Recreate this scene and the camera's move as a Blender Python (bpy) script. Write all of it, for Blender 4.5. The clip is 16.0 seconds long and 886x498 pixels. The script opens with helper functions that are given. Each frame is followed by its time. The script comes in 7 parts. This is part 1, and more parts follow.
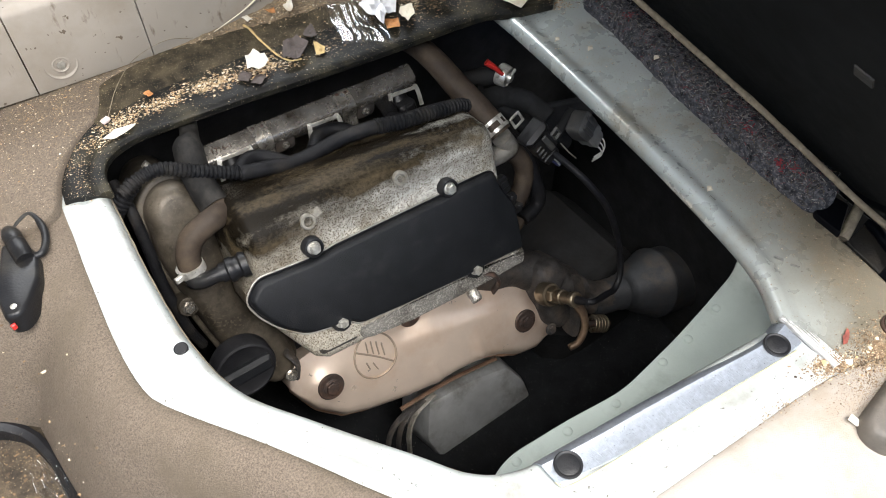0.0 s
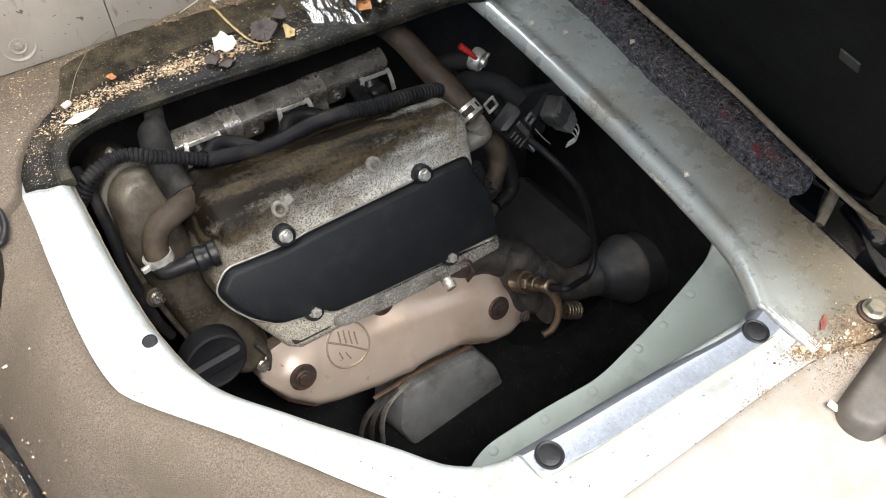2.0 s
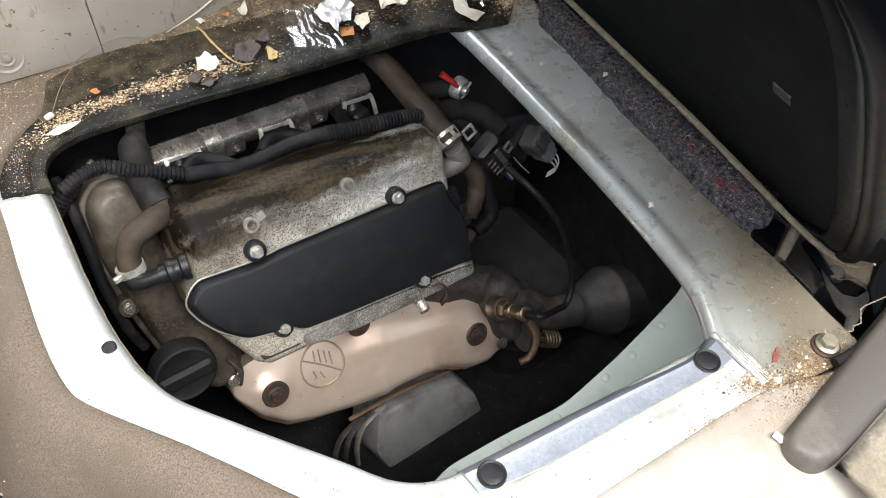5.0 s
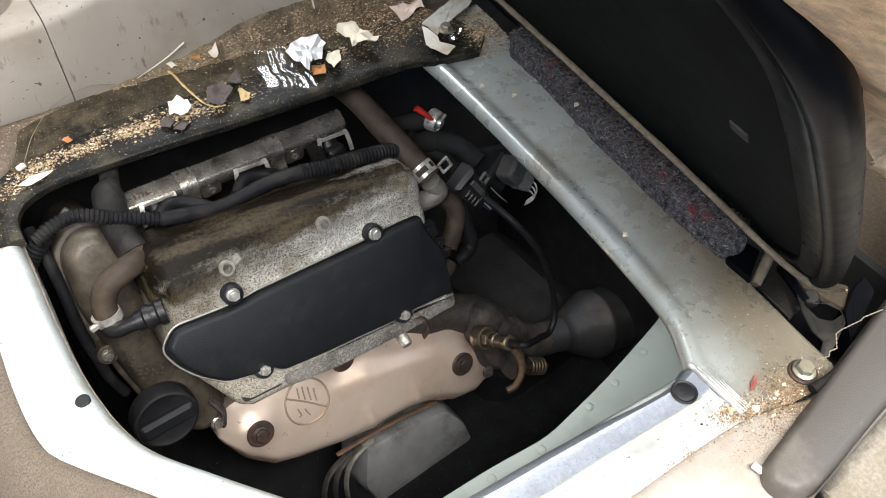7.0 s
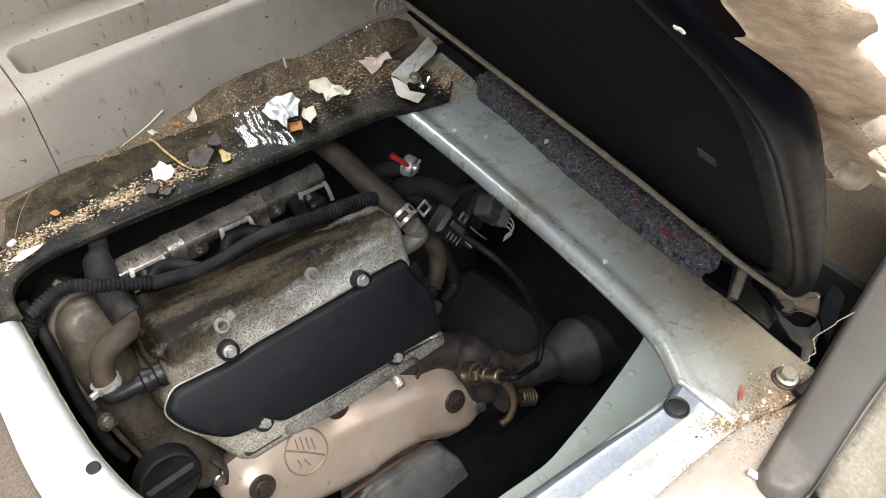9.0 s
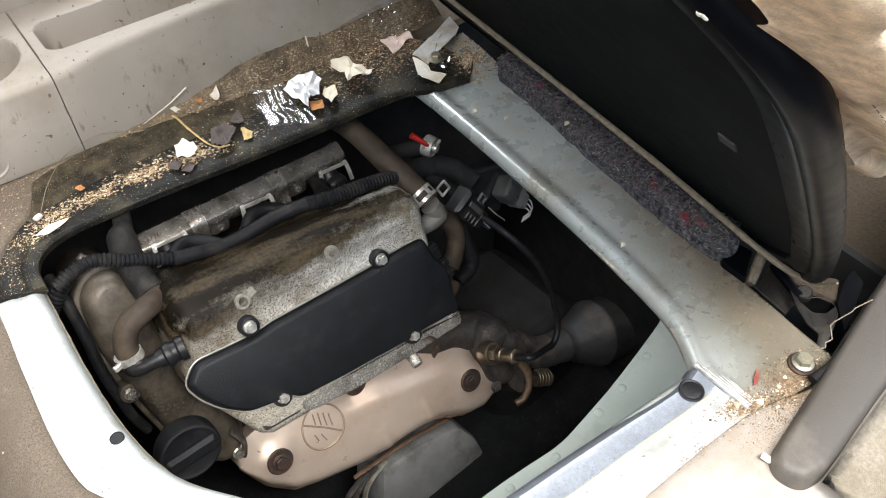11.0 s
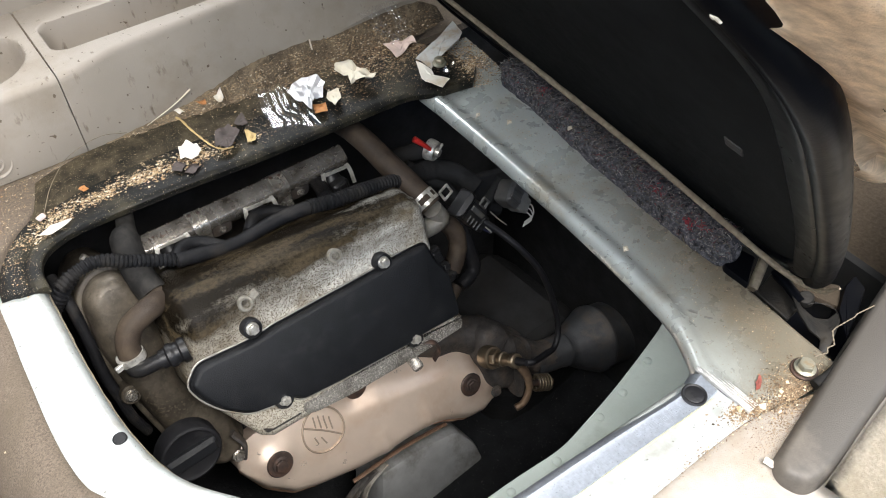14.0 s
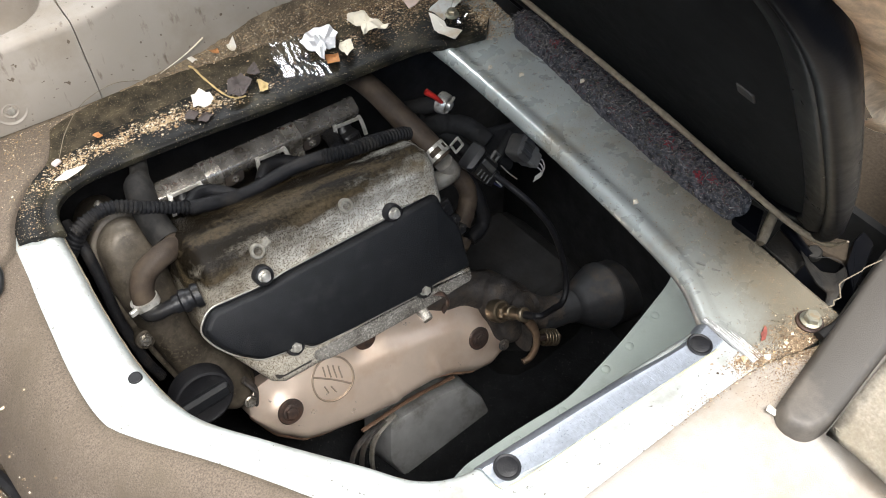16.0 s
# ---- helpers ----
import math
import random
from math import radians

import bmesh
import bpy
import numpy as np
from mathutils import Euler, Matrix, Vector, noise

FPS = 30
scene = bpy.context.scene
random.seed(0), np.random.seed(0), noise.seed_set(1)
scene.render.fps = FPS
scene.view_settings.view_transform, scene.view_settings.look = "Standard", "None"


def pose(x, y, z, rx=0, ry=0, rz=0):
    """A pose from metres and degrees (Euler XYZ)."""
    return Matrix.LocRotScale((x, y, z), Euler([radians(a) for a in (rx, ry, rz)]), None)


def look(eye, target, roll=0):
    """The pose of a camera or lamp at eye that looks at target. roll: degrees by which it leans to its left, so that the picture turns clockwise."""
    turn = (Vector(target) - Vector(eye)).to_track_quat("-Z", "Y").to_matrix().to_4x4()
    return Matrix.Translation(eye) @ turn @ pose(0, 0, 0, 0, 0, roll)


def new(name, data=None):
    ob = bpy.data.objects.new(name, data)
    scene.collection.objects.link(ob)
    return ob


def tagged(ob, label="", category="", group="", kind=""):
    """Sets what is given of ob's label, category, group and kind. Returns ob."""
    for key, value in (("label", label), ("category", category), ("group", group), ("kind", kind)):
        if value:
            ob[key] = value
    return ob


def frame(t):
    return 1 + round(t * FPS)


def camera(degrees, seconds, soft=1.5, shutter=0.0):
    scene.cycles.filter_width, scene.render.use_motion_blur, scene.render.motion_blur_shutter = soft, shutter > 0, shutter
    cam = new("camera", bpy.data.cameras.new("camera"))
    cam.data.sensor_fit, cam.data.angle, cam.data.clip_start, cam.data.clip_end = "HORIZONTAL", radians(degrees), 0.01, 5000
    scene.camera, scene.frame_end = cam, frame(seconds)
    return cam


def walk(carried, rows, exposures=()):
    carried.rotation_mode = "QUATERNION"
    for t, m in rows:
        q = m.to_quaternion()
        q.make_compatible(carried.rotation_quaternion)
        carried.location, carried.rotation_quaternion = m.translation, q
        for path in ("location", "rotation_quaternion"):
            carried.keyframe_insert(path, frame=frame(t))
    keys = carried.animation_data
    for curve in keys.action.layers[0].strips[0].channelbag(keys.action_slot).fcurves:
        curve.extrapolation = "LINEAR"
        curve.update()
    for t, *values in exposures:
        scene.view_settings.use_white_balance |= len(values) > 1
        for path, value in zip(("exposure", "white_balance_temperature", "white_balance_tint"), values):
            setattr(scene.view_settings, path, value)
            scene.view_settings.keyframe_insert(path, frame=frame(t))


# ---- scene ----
cam = camera(57.3, 16.0, 1.0)
PATH = [
    (0, (0.096, 0.106, 0.543), (0.748, 1.147, -1.035), -0.2),
    (0.5, (0.096, 0.104, 0.536), (0.753, 1.123, -1.054), 0.3),
    (1, (0.094, 0.11, 0.533), (0.763, 1.111, -1.064), 1.6),
    (1.5, (0.089, 0.112, 0.531), (0.773, 1.097, -1.07), 2.6),
    (2, (0.094, 0.118, 0.533), (0.801, 1.092, -1.065), 2.6),
    (2.5, (0.105, 0.117, 0.536), (0.842, 1.09, -1.047), 2.1),
    (3, (0.104, 0.105, 0.538), (0.847, 1.101, -1.029), 1.8),
    (3.5, (0.106, 0.101, 0.538), (0.849, 1.122, -1.013), 1.4),
    (3.7, (0.107, 0.102, 0.537), (0.862, 1.124, -1.007), 1.5),
    (5.8, (0.139, 0.074, 0.541), (0.822, 1.129, -1.015), 3.9),
    (6, (0.144, 0.077, 0.548), (0.821, 1.133, -1.01), 3.3),
    (6.5, (0.148, 0.076, 0.549), (0.835, 1.136, -1.001), 2.3),
    (7, (0.144, 0.085, 0.549), (0.884, 1.15, -0.973), 1.7),
    (7.5, (0.129, 0.089, 0.559), (0.951, 1.17, -0.91), 0.7),
    (8, (0.122, 0.086, 0.562), (0.967, 1.162, -0.897), 0.2),
    (8.5, (0.118, 0.082, 0.566), (0.953, 1.155, -0.9), -0.2),
    (9, (0.122, 0.08, 0.568), (0.963, 1.164, -0.887), -0.7),
    (11.5, (0.117, 0.077, 0.575), (0.879, 1.165, -0.92), -1.3),
    (12, (0.111, 0.067, 0.577), (0.859, 1.17, -0.914), -1.4),
    (12.5, (0.102, 0.067, 0.576), (0.854, 1.176, -0.909), -1.3),
    (13, (0.103, 0.068, 0.573), (0.877, 1.17, -0.905), -0.7),
    (13.5, (0.106, 0.077, 0.571), (0.892, 1.169, -0.909), -0.1),
    (14, (0.112, 0.08, 0.572), (0.911, 1.164, -0.908), -0.4),
    (14.5, (0.116, 0.078, 0.577), (0.937, 1.165, -0.887), -1.0),
    (15, (0.11, 0.076, 0.578), (0.931, 1.181, -0.873), -1.2),
    (15.5, (0.104, 0.073, 0.572), (0.882, 1.15, -0.923), -0.5),
    (16, (0.103, 0.069, 0.568), (0.843, 1.112, -0.969), -0.4),
]
walk(cam, [(t, look(eye, target, roll)) for t, eye, target, roll in PATH])

# ---- world and light ----
scene.view_settings.exposure = 0.61
world = bpy.data.worlds.new("sky")
scene.world = world
world.use_nodes = True
wn = world.node_tree
sky = wn.nodes.new("ShaderNodeTexSky")
sky.sky_type, sky.sun_disc = "NISHITA", False
sky.sun_elevation, sky.sun_rotation = radians(60), radians(172)
bg = wn.nodes["Background"]
bg.inputs["Strength"].default_value = 0.13
wn.links.new(sky.outputs["Color"], bg.inputs["Color"])


def area_lamp(name, eye, target, sx, sy, watts, colour):
    d = bpy.data.lights.new(name, "AREA")
    d.shape, d.size, d.size_y, d.energy, d.color = "RECTANGLE", sx, sy, watts, colour
    ob = new(name, d)
    ob.matrix_world = look(eye, target)
    return ob


SUN = bpy.data.lights.new("sun", "SUN")
SUN.energy, SUN.angle, SUN.color = 1.95, radians(22), (1.0, 0.96, 0.905)
sun_ob = new("sun", SUN)
sun_ob.matrix_world = look((0.08, -0.58, 1.0), (0, 0, 0))
door_light = area_lamp("door_opening_light", (0.12, -0.08, 1.14), (0.38, 0.60, -0.2), 1.5, 0.8, 38, (1.0, 0.98, 0.95))
window_light = area_lamp("far_window_light", (0.45, 1.38, 0.95), (0.35, 0.5, 0.0), 1.0, 0.35, 10, (0.97, 0.99, 1.0))


# ---- materials ----
def mat(name, base, rough=0.5, metal=0.0, var=0.25, scale=30.0, dirt=None, dirt_amt=0.4, dirt_scale=8.0, bump=0.15, bump_scale=200.0, rough_var=0.15, spec=0.5, speck=None, speck_scale=300.0, speck_amt=0.1, coat=0.0, rand=0.0):
    m = bpy.data.materials.new(name)
    m.use_nodes = True
    t = m.node_tree
    N, L = t.nodes, t.links
    b = N["Principled BSDF"]
    co = N.new("ShaderNodeTexCoord").outputs["Object"]

    def noise_tex(sc, detail=6.0, rgh=0.6):
        k = N.new("ShaderNodeTexNoise")
        k.inputs["Scale"].default_value, k.inputs["Detail"].default_value, k.inputs["Roughness"].default_value = sc, detail, rgh
        L.new(co, k.inputs["Vector"])
        return k.outputs["Fac"]

    def ramp(fac, lo, hi):
        r = N.new("ShaderNodeMapRange")
        r.inputs["From Min"].default_value, r.inputs["From Max"].default_value = lo, hi
        L.new(fac, r.inputs["Value"])
        return r.outputs["Result"]

    def mix(fac, a, c):
        x = N.new("ShaderNodeMix")
        x.data_type = "RGBA"
        for sock, val in ((x.inputs["Factor"], fac), (x.inputs["A"], a), (x.inputs["B"], c)):
            if isinstance(val, bpy.types.NodeSocket):
                L.new(val, sock)
            else:
                sock.default_value = (*val, 1.0) if isinstance(val, tuple) else val
        return x.outputs["Result"]

    dark = tuple(max(0.0, c * (1 - var)) for c in base)
    light = tuple(min(1.0, c * (1 + var)) for c in base)
    n1 = noise_tex(scale)
    col = mix(ramp(n1, 0.3, 0.7), dark, light)
    if rand:
        oi = N.new("ShaderNodeObjectInfo")
        col = mix(ramp(oi.outputs["Random"], 0, 1), col, tuple(c * (1 - rand) for c in base))
    if dirt:
        n2 = noise_tex(dirt_scale, 8.0, 0.65)
        col = mix(ramp(n2, 0.62 - dirt_amt * 0.4, 0.8 - dirt_amt * 0.25), col, dirt)
    if speck:
        v = N.new("ShaderNodeTexNoise")
        v.inputs["Scale"].default_value, v.inputs["Detail"].default_value = speck_scale, 2.0
        L.new(co, v.inputs["Vector"])
        col = mix(ramp(v.outputs["Fac"], 0.68 - speck_amt, 0.72 - speck_amt * 0.8), col, speck)
    L.new(col, b.inputs["Base Color"])
    b.inputs["Metallic"].default_value = metal
    b.inputs["Specular IOR Level"].default_value = spec
    b.inputs["Coat Weight"].default_value = coat
    rr = N.new("ShaderNodeMapRange")
    rr.inputs["To Min"].default_value, rr.inputs["To Max"].default_value = max(0.03, rough - rough_var), min(1.0, rough + rough_var)
    L.new(noise_tex(scale * 2.3), rr.inputs["Value"])
    L.new(rr.outputs["Result"], b.inputs["Roughness"])
    if bump:
        bp = N.new("ShaderNodeBump")
        bp.inputs["Strength"].default_value, bp.inputs["Distance"].default_value = bump, 0.002
        L.new(noise_tex(bump_scale, 4.0), bp.inputs["Height"])
        L.new(bp.outputs["Normal"], b.inputs["Normal"])
    return m


def stained_trim_mat():
    """Grey beige plastic with dried drips that run down its walls."""
    m = mat("grey_beige_plastic", (0.29, 0.256, 0.218), 0.55, 0.0, 0.07, 10, (0.22, 0.186, 0.145), 0.36, 9, 0.2, 900, speck=(0.10, 0.075, 0.05), speck_scale=150, speck_amt=-0.03)
    N, L = m.node_tree.nodes, m.node_tree.links
    b = N["Principled BSDF"]
    old = b.inputs["Base Color"].links[0].from_socket
    mp, nz = N.new("ShaderNodeMapping"), N.new("ShaderNodeTexNoise")
    mp.inputs["Scale"].default_value, mp.inputs["Rotation"].default_value = (1.0, 1.0, 0.22), (0.0, radians(12), 0.0)
    nz.inputs["Scale"].default_value, nz.inputs["Detail"].default_value, nz.inputs["Roughness"].default_value = 95.0, 5.0, 0.62
    L.new(N.new("ShaderNodeTexCoord").outputs["Object"], mp.inputs["Vector"])
    L.new(mp.outputs["Vector"], nz.inputs["Vector"])
    r, x = N.new("ShaderNodeMapRange"), N.new("ShaderNodeMix")
    r.inputs["From Min"].default_value, r.inputs["From Max"].default_value, r.inputs["To Max"].default_value = 0.63, 0.74, 0.75
    x.data_type = "RGBA"
    L.new(nz.outputs["Fac"], r.inputs["Value"])
    L.new(r.outputs["Result"], x.inputs["Factor"])
    L.new(old, x.inputs["A"])
    x.inputs["B"].default_value = (0.115, 0.088, 0.062, 1)
    L.new(x.outputs["Result"], b.inputs["Base Color"])
    mp = N.new("ShaderNodeMapping")
    mp.inputs["Scale"].default_value = (1.0, 1.0, 0.32)
    L.new(N.new("ShaderNodeTexCoord").outputs["Object"], mp.inputs["Vector"])
    sm, sr, sx = N.new("ShaderNodeTexNoise"), N.new("ShaderNodeMapRange"), N.new("ShaderNodeMix")
    sm.inputs["Scale"].default_value, sm.inputs["Detail"].default_value = 85.0, 5.0
    L.new(mp.outputs["Vector"], sm.inputs["Vector"])
    sr.inputs["From Min"].default_value, sr.inputs["From Max"].default_value, sr.inputs["To Max"].default_value = 0.66, 0.74, 0.75
    L.new(sm.outputs["Fac"], sr.inputs["Value"])
    sx.data_type = "RGBA"
    L.new(sr.outputs["Result"], sx.inputs["Factor"])
    L.new(b.inputs["Base Color"].links[0].from_socket, sx.inputs["A"])
    sx.inputs["B"].default_value = (0.085, 0.060, 0.040, 1)
    L.new(sx.outputs["Result"], b.inputs["Base Color"])
    return m


def dusty_rail_mat():
    """Silver paint; fine tan dust has settled on the flat towards the near end, less along the rolled edge."""
    m = mat("dusty_silver_paint", (0.435, 0.470, 0.455), 0.29, 0.36, 0.12, 12, (0.30, 0.265, 0.195), 0.22, 13, 0.08, 400, coat=0.25, speck=(0.24, 0.19, 0.12), speck_scale=520, speck_amt=0.01)
    N, L = m.node_tree.nodes, m.node_tree.links
    b = N["Principled BSDF"]
    old = b.inputs["Base Color"].links[0].from_socket
    co = N.new("ShaderNodeTexCoord").outputs["Object"]

    def noise_at(scale, detail):
        n = N.new("ShaderNodeTexNoise")
        n.inputs["Scale"].default_value, n.inputs["Detail"].default_value, n.inputs["Roughness"].default_value = scale, detail, 0.65
        L.new(co, n.inputs["Vector"])
        return n.outputs["Fac"]

    def calc(op, a, c):
        k = N.new("ShaderNodeMath")
        k.operation = op
        for sock, v in zip(k.inputs, (a, c)):
            if isinstance(v, bpy.types.NodeSocket):
                L.new(v, sock)
            else:
                sock.default_value = v
        return k.outputs[0]

    d = N.new("ShaderNodeVectorMath")
    d.operation = "DOT_PRODUCT"
    L.new(co, d.inputs[0])
    d.inputs[1].default_value = (24.0, -9.0, 0.0)
    v = calc("ADD", calc("ADD", d.outputs["Value"], calc("MULTIPLY", noise_at(26.0, 8.0), 1.3)), calc("MULTIPLY", noise_at(700.0, 3.0), 0.7))
    r, x = N.new("ShaderNodeMapRange"), N.new("ShaderNodeMix")
    r.inputs["From Min"].default_value, r.inputs["From Max"].default_value, r.inputs["To Max"].default_value = 10.6, 12.5, 0.88
    x.data_type = "RGBA"
    L.new(v, r.inputs["Value"])
    L.new(r.outputs["Result"], x.inputs["Factor"])
    L.new(old, x.inputs["A"])
    x.inputs["B"].default_value = (0.165, 0.136, 0.088, 1)
    L.new(x.outputs["Result"], b.inputs["Base Color"])
    return m


paint = mat("silver_green_paint", (0.44, 0.47, 0.46), 0.34, 0.22, 0.08, 14, (0.27, 0.25, 0.21), 0.30, 22, 0.08, 500, coat=0.15, speck=(0.13, 0.115, 0.09), speck_scale=340, speck_amt=-0.015)
rail_paint = dusty_rail_mat()
galv = mat("galvanised_steel", (0.44, 0.48, 0.54), 0.32, 0.70, 0.14, 300, (0.36, 0.39, 0.44), 0.34, 60, 0.12, 500, speck=(0.66, 0.70, 0.76), speck_scale=420, speck_amt=-0.09)
weld = mat("bare_weld_steel", (0.58, 0.58, 0.57), 0.34, 0.7, 0.2, 90, None, 0, 8, 0.35, 500)
alu = mat("cast_aluminium_clean", (0.60, 0.57, 0.52), 0.26, 0.65, 0.3, 300, (0.06, 0.048, 0.03), 0.34, 26, 0.5, 700, speck=(0.09, 0.075, 0.05), speck_scale=1000, speck_amt=0.08)
ear_m = mat("corroded_casting", (0.50, 0.47, 0.43), 0.6, 0.2, 0.5, 160, (0.12, 0.09, 0.06), 0.45, 70, 0.8, 500)
boss_m = mat("machined_boss_metal", (0.22, 0.205, 0.17), 0.45, 0.2, 0.3, 160, (0.10, 0.085, 0.06), 0.42, 120, 0.3, 500)
cast_grey = mat("matt_grey_casting", (0.30, 0.28, 0.245), 0.5, 0.35, 0.2, 60, (0.12, 0.10, 0.075), 0.4, 40, 0.3, 400)
cast_dark = mat("dark_grey_casting", (0.046, 0.042, 0.040), 0.6, 0.3, 0.45, 90, (0.10, 0.078, 0.06), 0.35, 35, 0.6, 300)
copper_m = mat("copper_tinted_sheet", (0.62, 0.375, 0.245), 0.35, 0.3, 0.2, 40, (0.28, 0.16, 0.10), 0.35, 40, 0.1, 300)
rust_edge = mat("orange_rusted_edge", (0.17, 0.10, 0.065), 0.6, 0.3, 0.3, 60, (0.12, 0.07, 0.045), 0.4, 40, 0.3, 300)
rail_steel = mat("grimy_rail_steel", (0.40, 0.375, 0.34), 0.25, 0.78, 0.25, 60, (0.10, 0.085, 0.068), 0.45, 38, 0.10, 350, speck=(0.07, 0.06, 0.05), speck_scale=260, speck_amt=-0.01)
alu_brown = mat("grimy_cast_aluminium", (0.125, 0.105, 0.080), 0.48, 0.45, 0.4, 70, (0.030, 0.024, 0.017), 0.55, 18, 0.22, 350, speck=(0.09, 0.075, 0.055), speck_scale=300, speck_amt=0.1)
steel = mat("dull_zinc_steel", (0.50, 0.47, 0.42), 0.28, 0.8, 0.3, 50, (0.09, 0.075, 0.055), 0.45, 32, 0.2, 400)
bright = mat("bright_zinc", (0.68, 0.66, 0.61), 0.32, 0.65, 0.2, 120, (0.25, 0.23, 0.19), 0.4, 90, 0.1, 500)
shield_m = mat("heat_tinted_aluminium_sheet", (0.78, 0.64, 0.53), 0.33, 0.62, 0.06, 25, (0.68, 0.50, 0.37), 0.35, 14, 0.06, 300)
shield_grey = mat("grey_aluminised_sheet", (0.55, 0.555, 0.55), 0.36, 0.65, 0.15, 30, (0.2, 0.18, 0.15), 0.35, 16, 0.15, 300)
shield_dark = mat("dark_pressed_line", (0.30, 0.23, 0.17), 0.5, 0.4, 0.15, 60)
rim_m = mat("machined_aluminium_edge", (0.38, 0.365, 0.33), 0.32, 0.5, 0.15, 120, (0.25, 0.2, 0.14), 0.3, 40, 0.2, 500)
zinc_green = mat("greenish_zinc_plate", (0.30, 0.295, 0.235), 0.4, 0.6, 0.2, 120, (0.30, 0.22, 0.13), 0.35, 120, 0.2, 500)
brass = mat("aged_brass_steel", (0.17, 0.138, 0.098), 0.38, 0.75, 0.3, 120, (0.10, 0.07, 0.04), 0.4, 60, 0.2, 500)
rust_bolt = mat("brown_oxidised_steel", (0.055, 0.04, 0.035), 0.55, 0.5, 0.4, 120, (0.11, 0.06, 0.04), 0.4, 60, 0.3, 600)
rust = mat("rusty_cast_iron", (0.065, 0.052, 0.045), 0.7, 0.3, 0.4, 80, (0.13, 0.08, 0.05), 0.38, 30, 0.5, 400)
# darker copy of cat_m, dim light painted in; also colours the lid clip
cat_dark = mat("dim_lit_exhaust_steel", (0.022, 0.023, 0.025), 0.5, 0.4, 0.4, 40, (0.045, 0.036, 0.028), 0.35, 50, 0.2, 250)
cat_m = mat("dull_exhaust_steel", (0.045, 0.047, 0.051), 0.55, 0.45, 0.3, 30, (0.085, 0.068, 0.054), 0.36, 36, 0.2, 250)
cover_black = mat("ribbed_black_plastic", (0.0092, 0.0100, 0.0116), 0.46, 0.0, 0.25, 60, (0.022, 0.022, 0.023), 0.15, 30, 0.4, 900, spec=0.27)
black = mat("black_plastic", (0.010, 0.010, 0.011), 0.38, 0.0, 0.3, 60, (0.032, 0.029, 0.024), 0.25, 25, 0.15, 500, spec=0.3)
loom = mat("black_cloth_tape", (0.009, 0.009, 0.010), 0.42, 0.0, 0.35, 90, (0.030, 0.027, 0.024), 0.30, 30, 0.4, 600, spec=0.14)
rubber = mat("black_rubber", (0.009, 0.009, 0.0105), 0.5, 0.0, 0.3, 60, (0.026, 0.026, 0.026), 0.25, 25, 0.2, 500, spec=0.32)
hose_brown = mat("aged_brown_rubber", (0.038, 0.028, 0.021), 0.62, 0.0, 0.3, 50, (0.070, 0.052, 0.036), 0.44, 40, 0.25, 500, spec=0.2)
ledge_m = mat("dusty_black_moulding", (0.0085, 0.0083, 0.0078), 0.40, 0.0, 0.3, 60, (0.055, 0.048, 0.030), 0.36, 22, 0.3, 350, speck=(0.40, 0.34, 0.24), speck_scale=900, speck_amt=0.0, spec=0.14)
dust_m = mat("olive_dust_film", (0.062, 0.050, 0.032), 0.75, 0.0, 0.5, 70, (0.012, 0.011, 0.009), 0.40, 40, 0.5, 500, speck=(0.30, 0.25, 0.16), speck_scale=900, speck_amt=0.03, spec=0.15)
trim_m = stained_trim_mat()
sill_m = mat("pale_grey_plastic", (0.32, 0.297, 0.265), 0.55, 0.0, 0.08, 10, (0.24, 0.19, 0.14), 0.42, 12, 0.25, 900)
roll_m = mat("taupe_plastic", (0.066, 0.059, 0.051), 0.6, 0.0, 0.06, 10, (0.20, 0.17, 0.14), 0.35, 7, 0.2, 900)
carpet_m = mat("tan_carpet", (0.176, 0.142, 0.111), 0.95, 0.0, 0.42, 700, (0.15, 0.122, 0.09), 0.35, 14, 0.9, 1300, spec=0.1)
# brown carpet made darker: the shadow of the lid is in its colour
floor_brown = mat("lid_shaded_carpet", (0.055, 0.043, 0.031), 0.95, 0.0, 0.3, 240, (0.085, 0.066, 0.047), 0.3, 14, 0.8, 900, spec=0.1)
base_cloth = mat("pale_worn_carpet", (0.46, 0.41, 0.33), 0.95, 0.0, 0.22, 300, (0.33, 0.28, 0.20), 0.40, 16, 0.7, 900, spec=0.1)
fabric_m = mat("beige_seat_fabric", (0.76, 0.64, 0.50), 0.95, 0.0, 0.25, 120, (0.46, 0.36, 0.26), 0.28, 22, 0.7, 900, spec=0.1)
lid_m = mat("black_lid_lining", (0.0085, 0.0093, 0.0100), 0.85, 0.0, 0.2, 30, (0.0048, 0.005, 0.0052), 0.3, 9, 0.3, 700, spec=0.05)
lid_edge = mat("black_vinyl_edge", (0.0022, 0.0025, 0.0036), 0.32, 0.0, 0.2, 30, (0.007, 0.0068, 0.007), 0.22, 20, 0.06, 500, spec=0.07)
tuft_m = mat("faded_red_fibre", (0.22, 0.035, 0.045), 0.95, 0.0, 0.4, 300, spec=0.1)
felt_m = mat("recycled_fibre_felt", (0.045, 0.047, 0.056), 0.95, 0.0, 0.85, 130, (0.19, 0.185, 0.20), 0.36, 210, 1.0, 500, spec=0.1, speck=(0.30, 0.27, 0.24), speck_scale=480, speck_amt=0.04)
# bay and tray: the bay's shade and a slight lens haze are in the colour
bay_m = mat("shaded_bay_black", (0.0133, 0.0137, 0.0144), 0.8, 0.0, 0.5, 30, (0.013, 0.012, 0.011), 0.3, 12, 0.4, 150, spec=0.2)
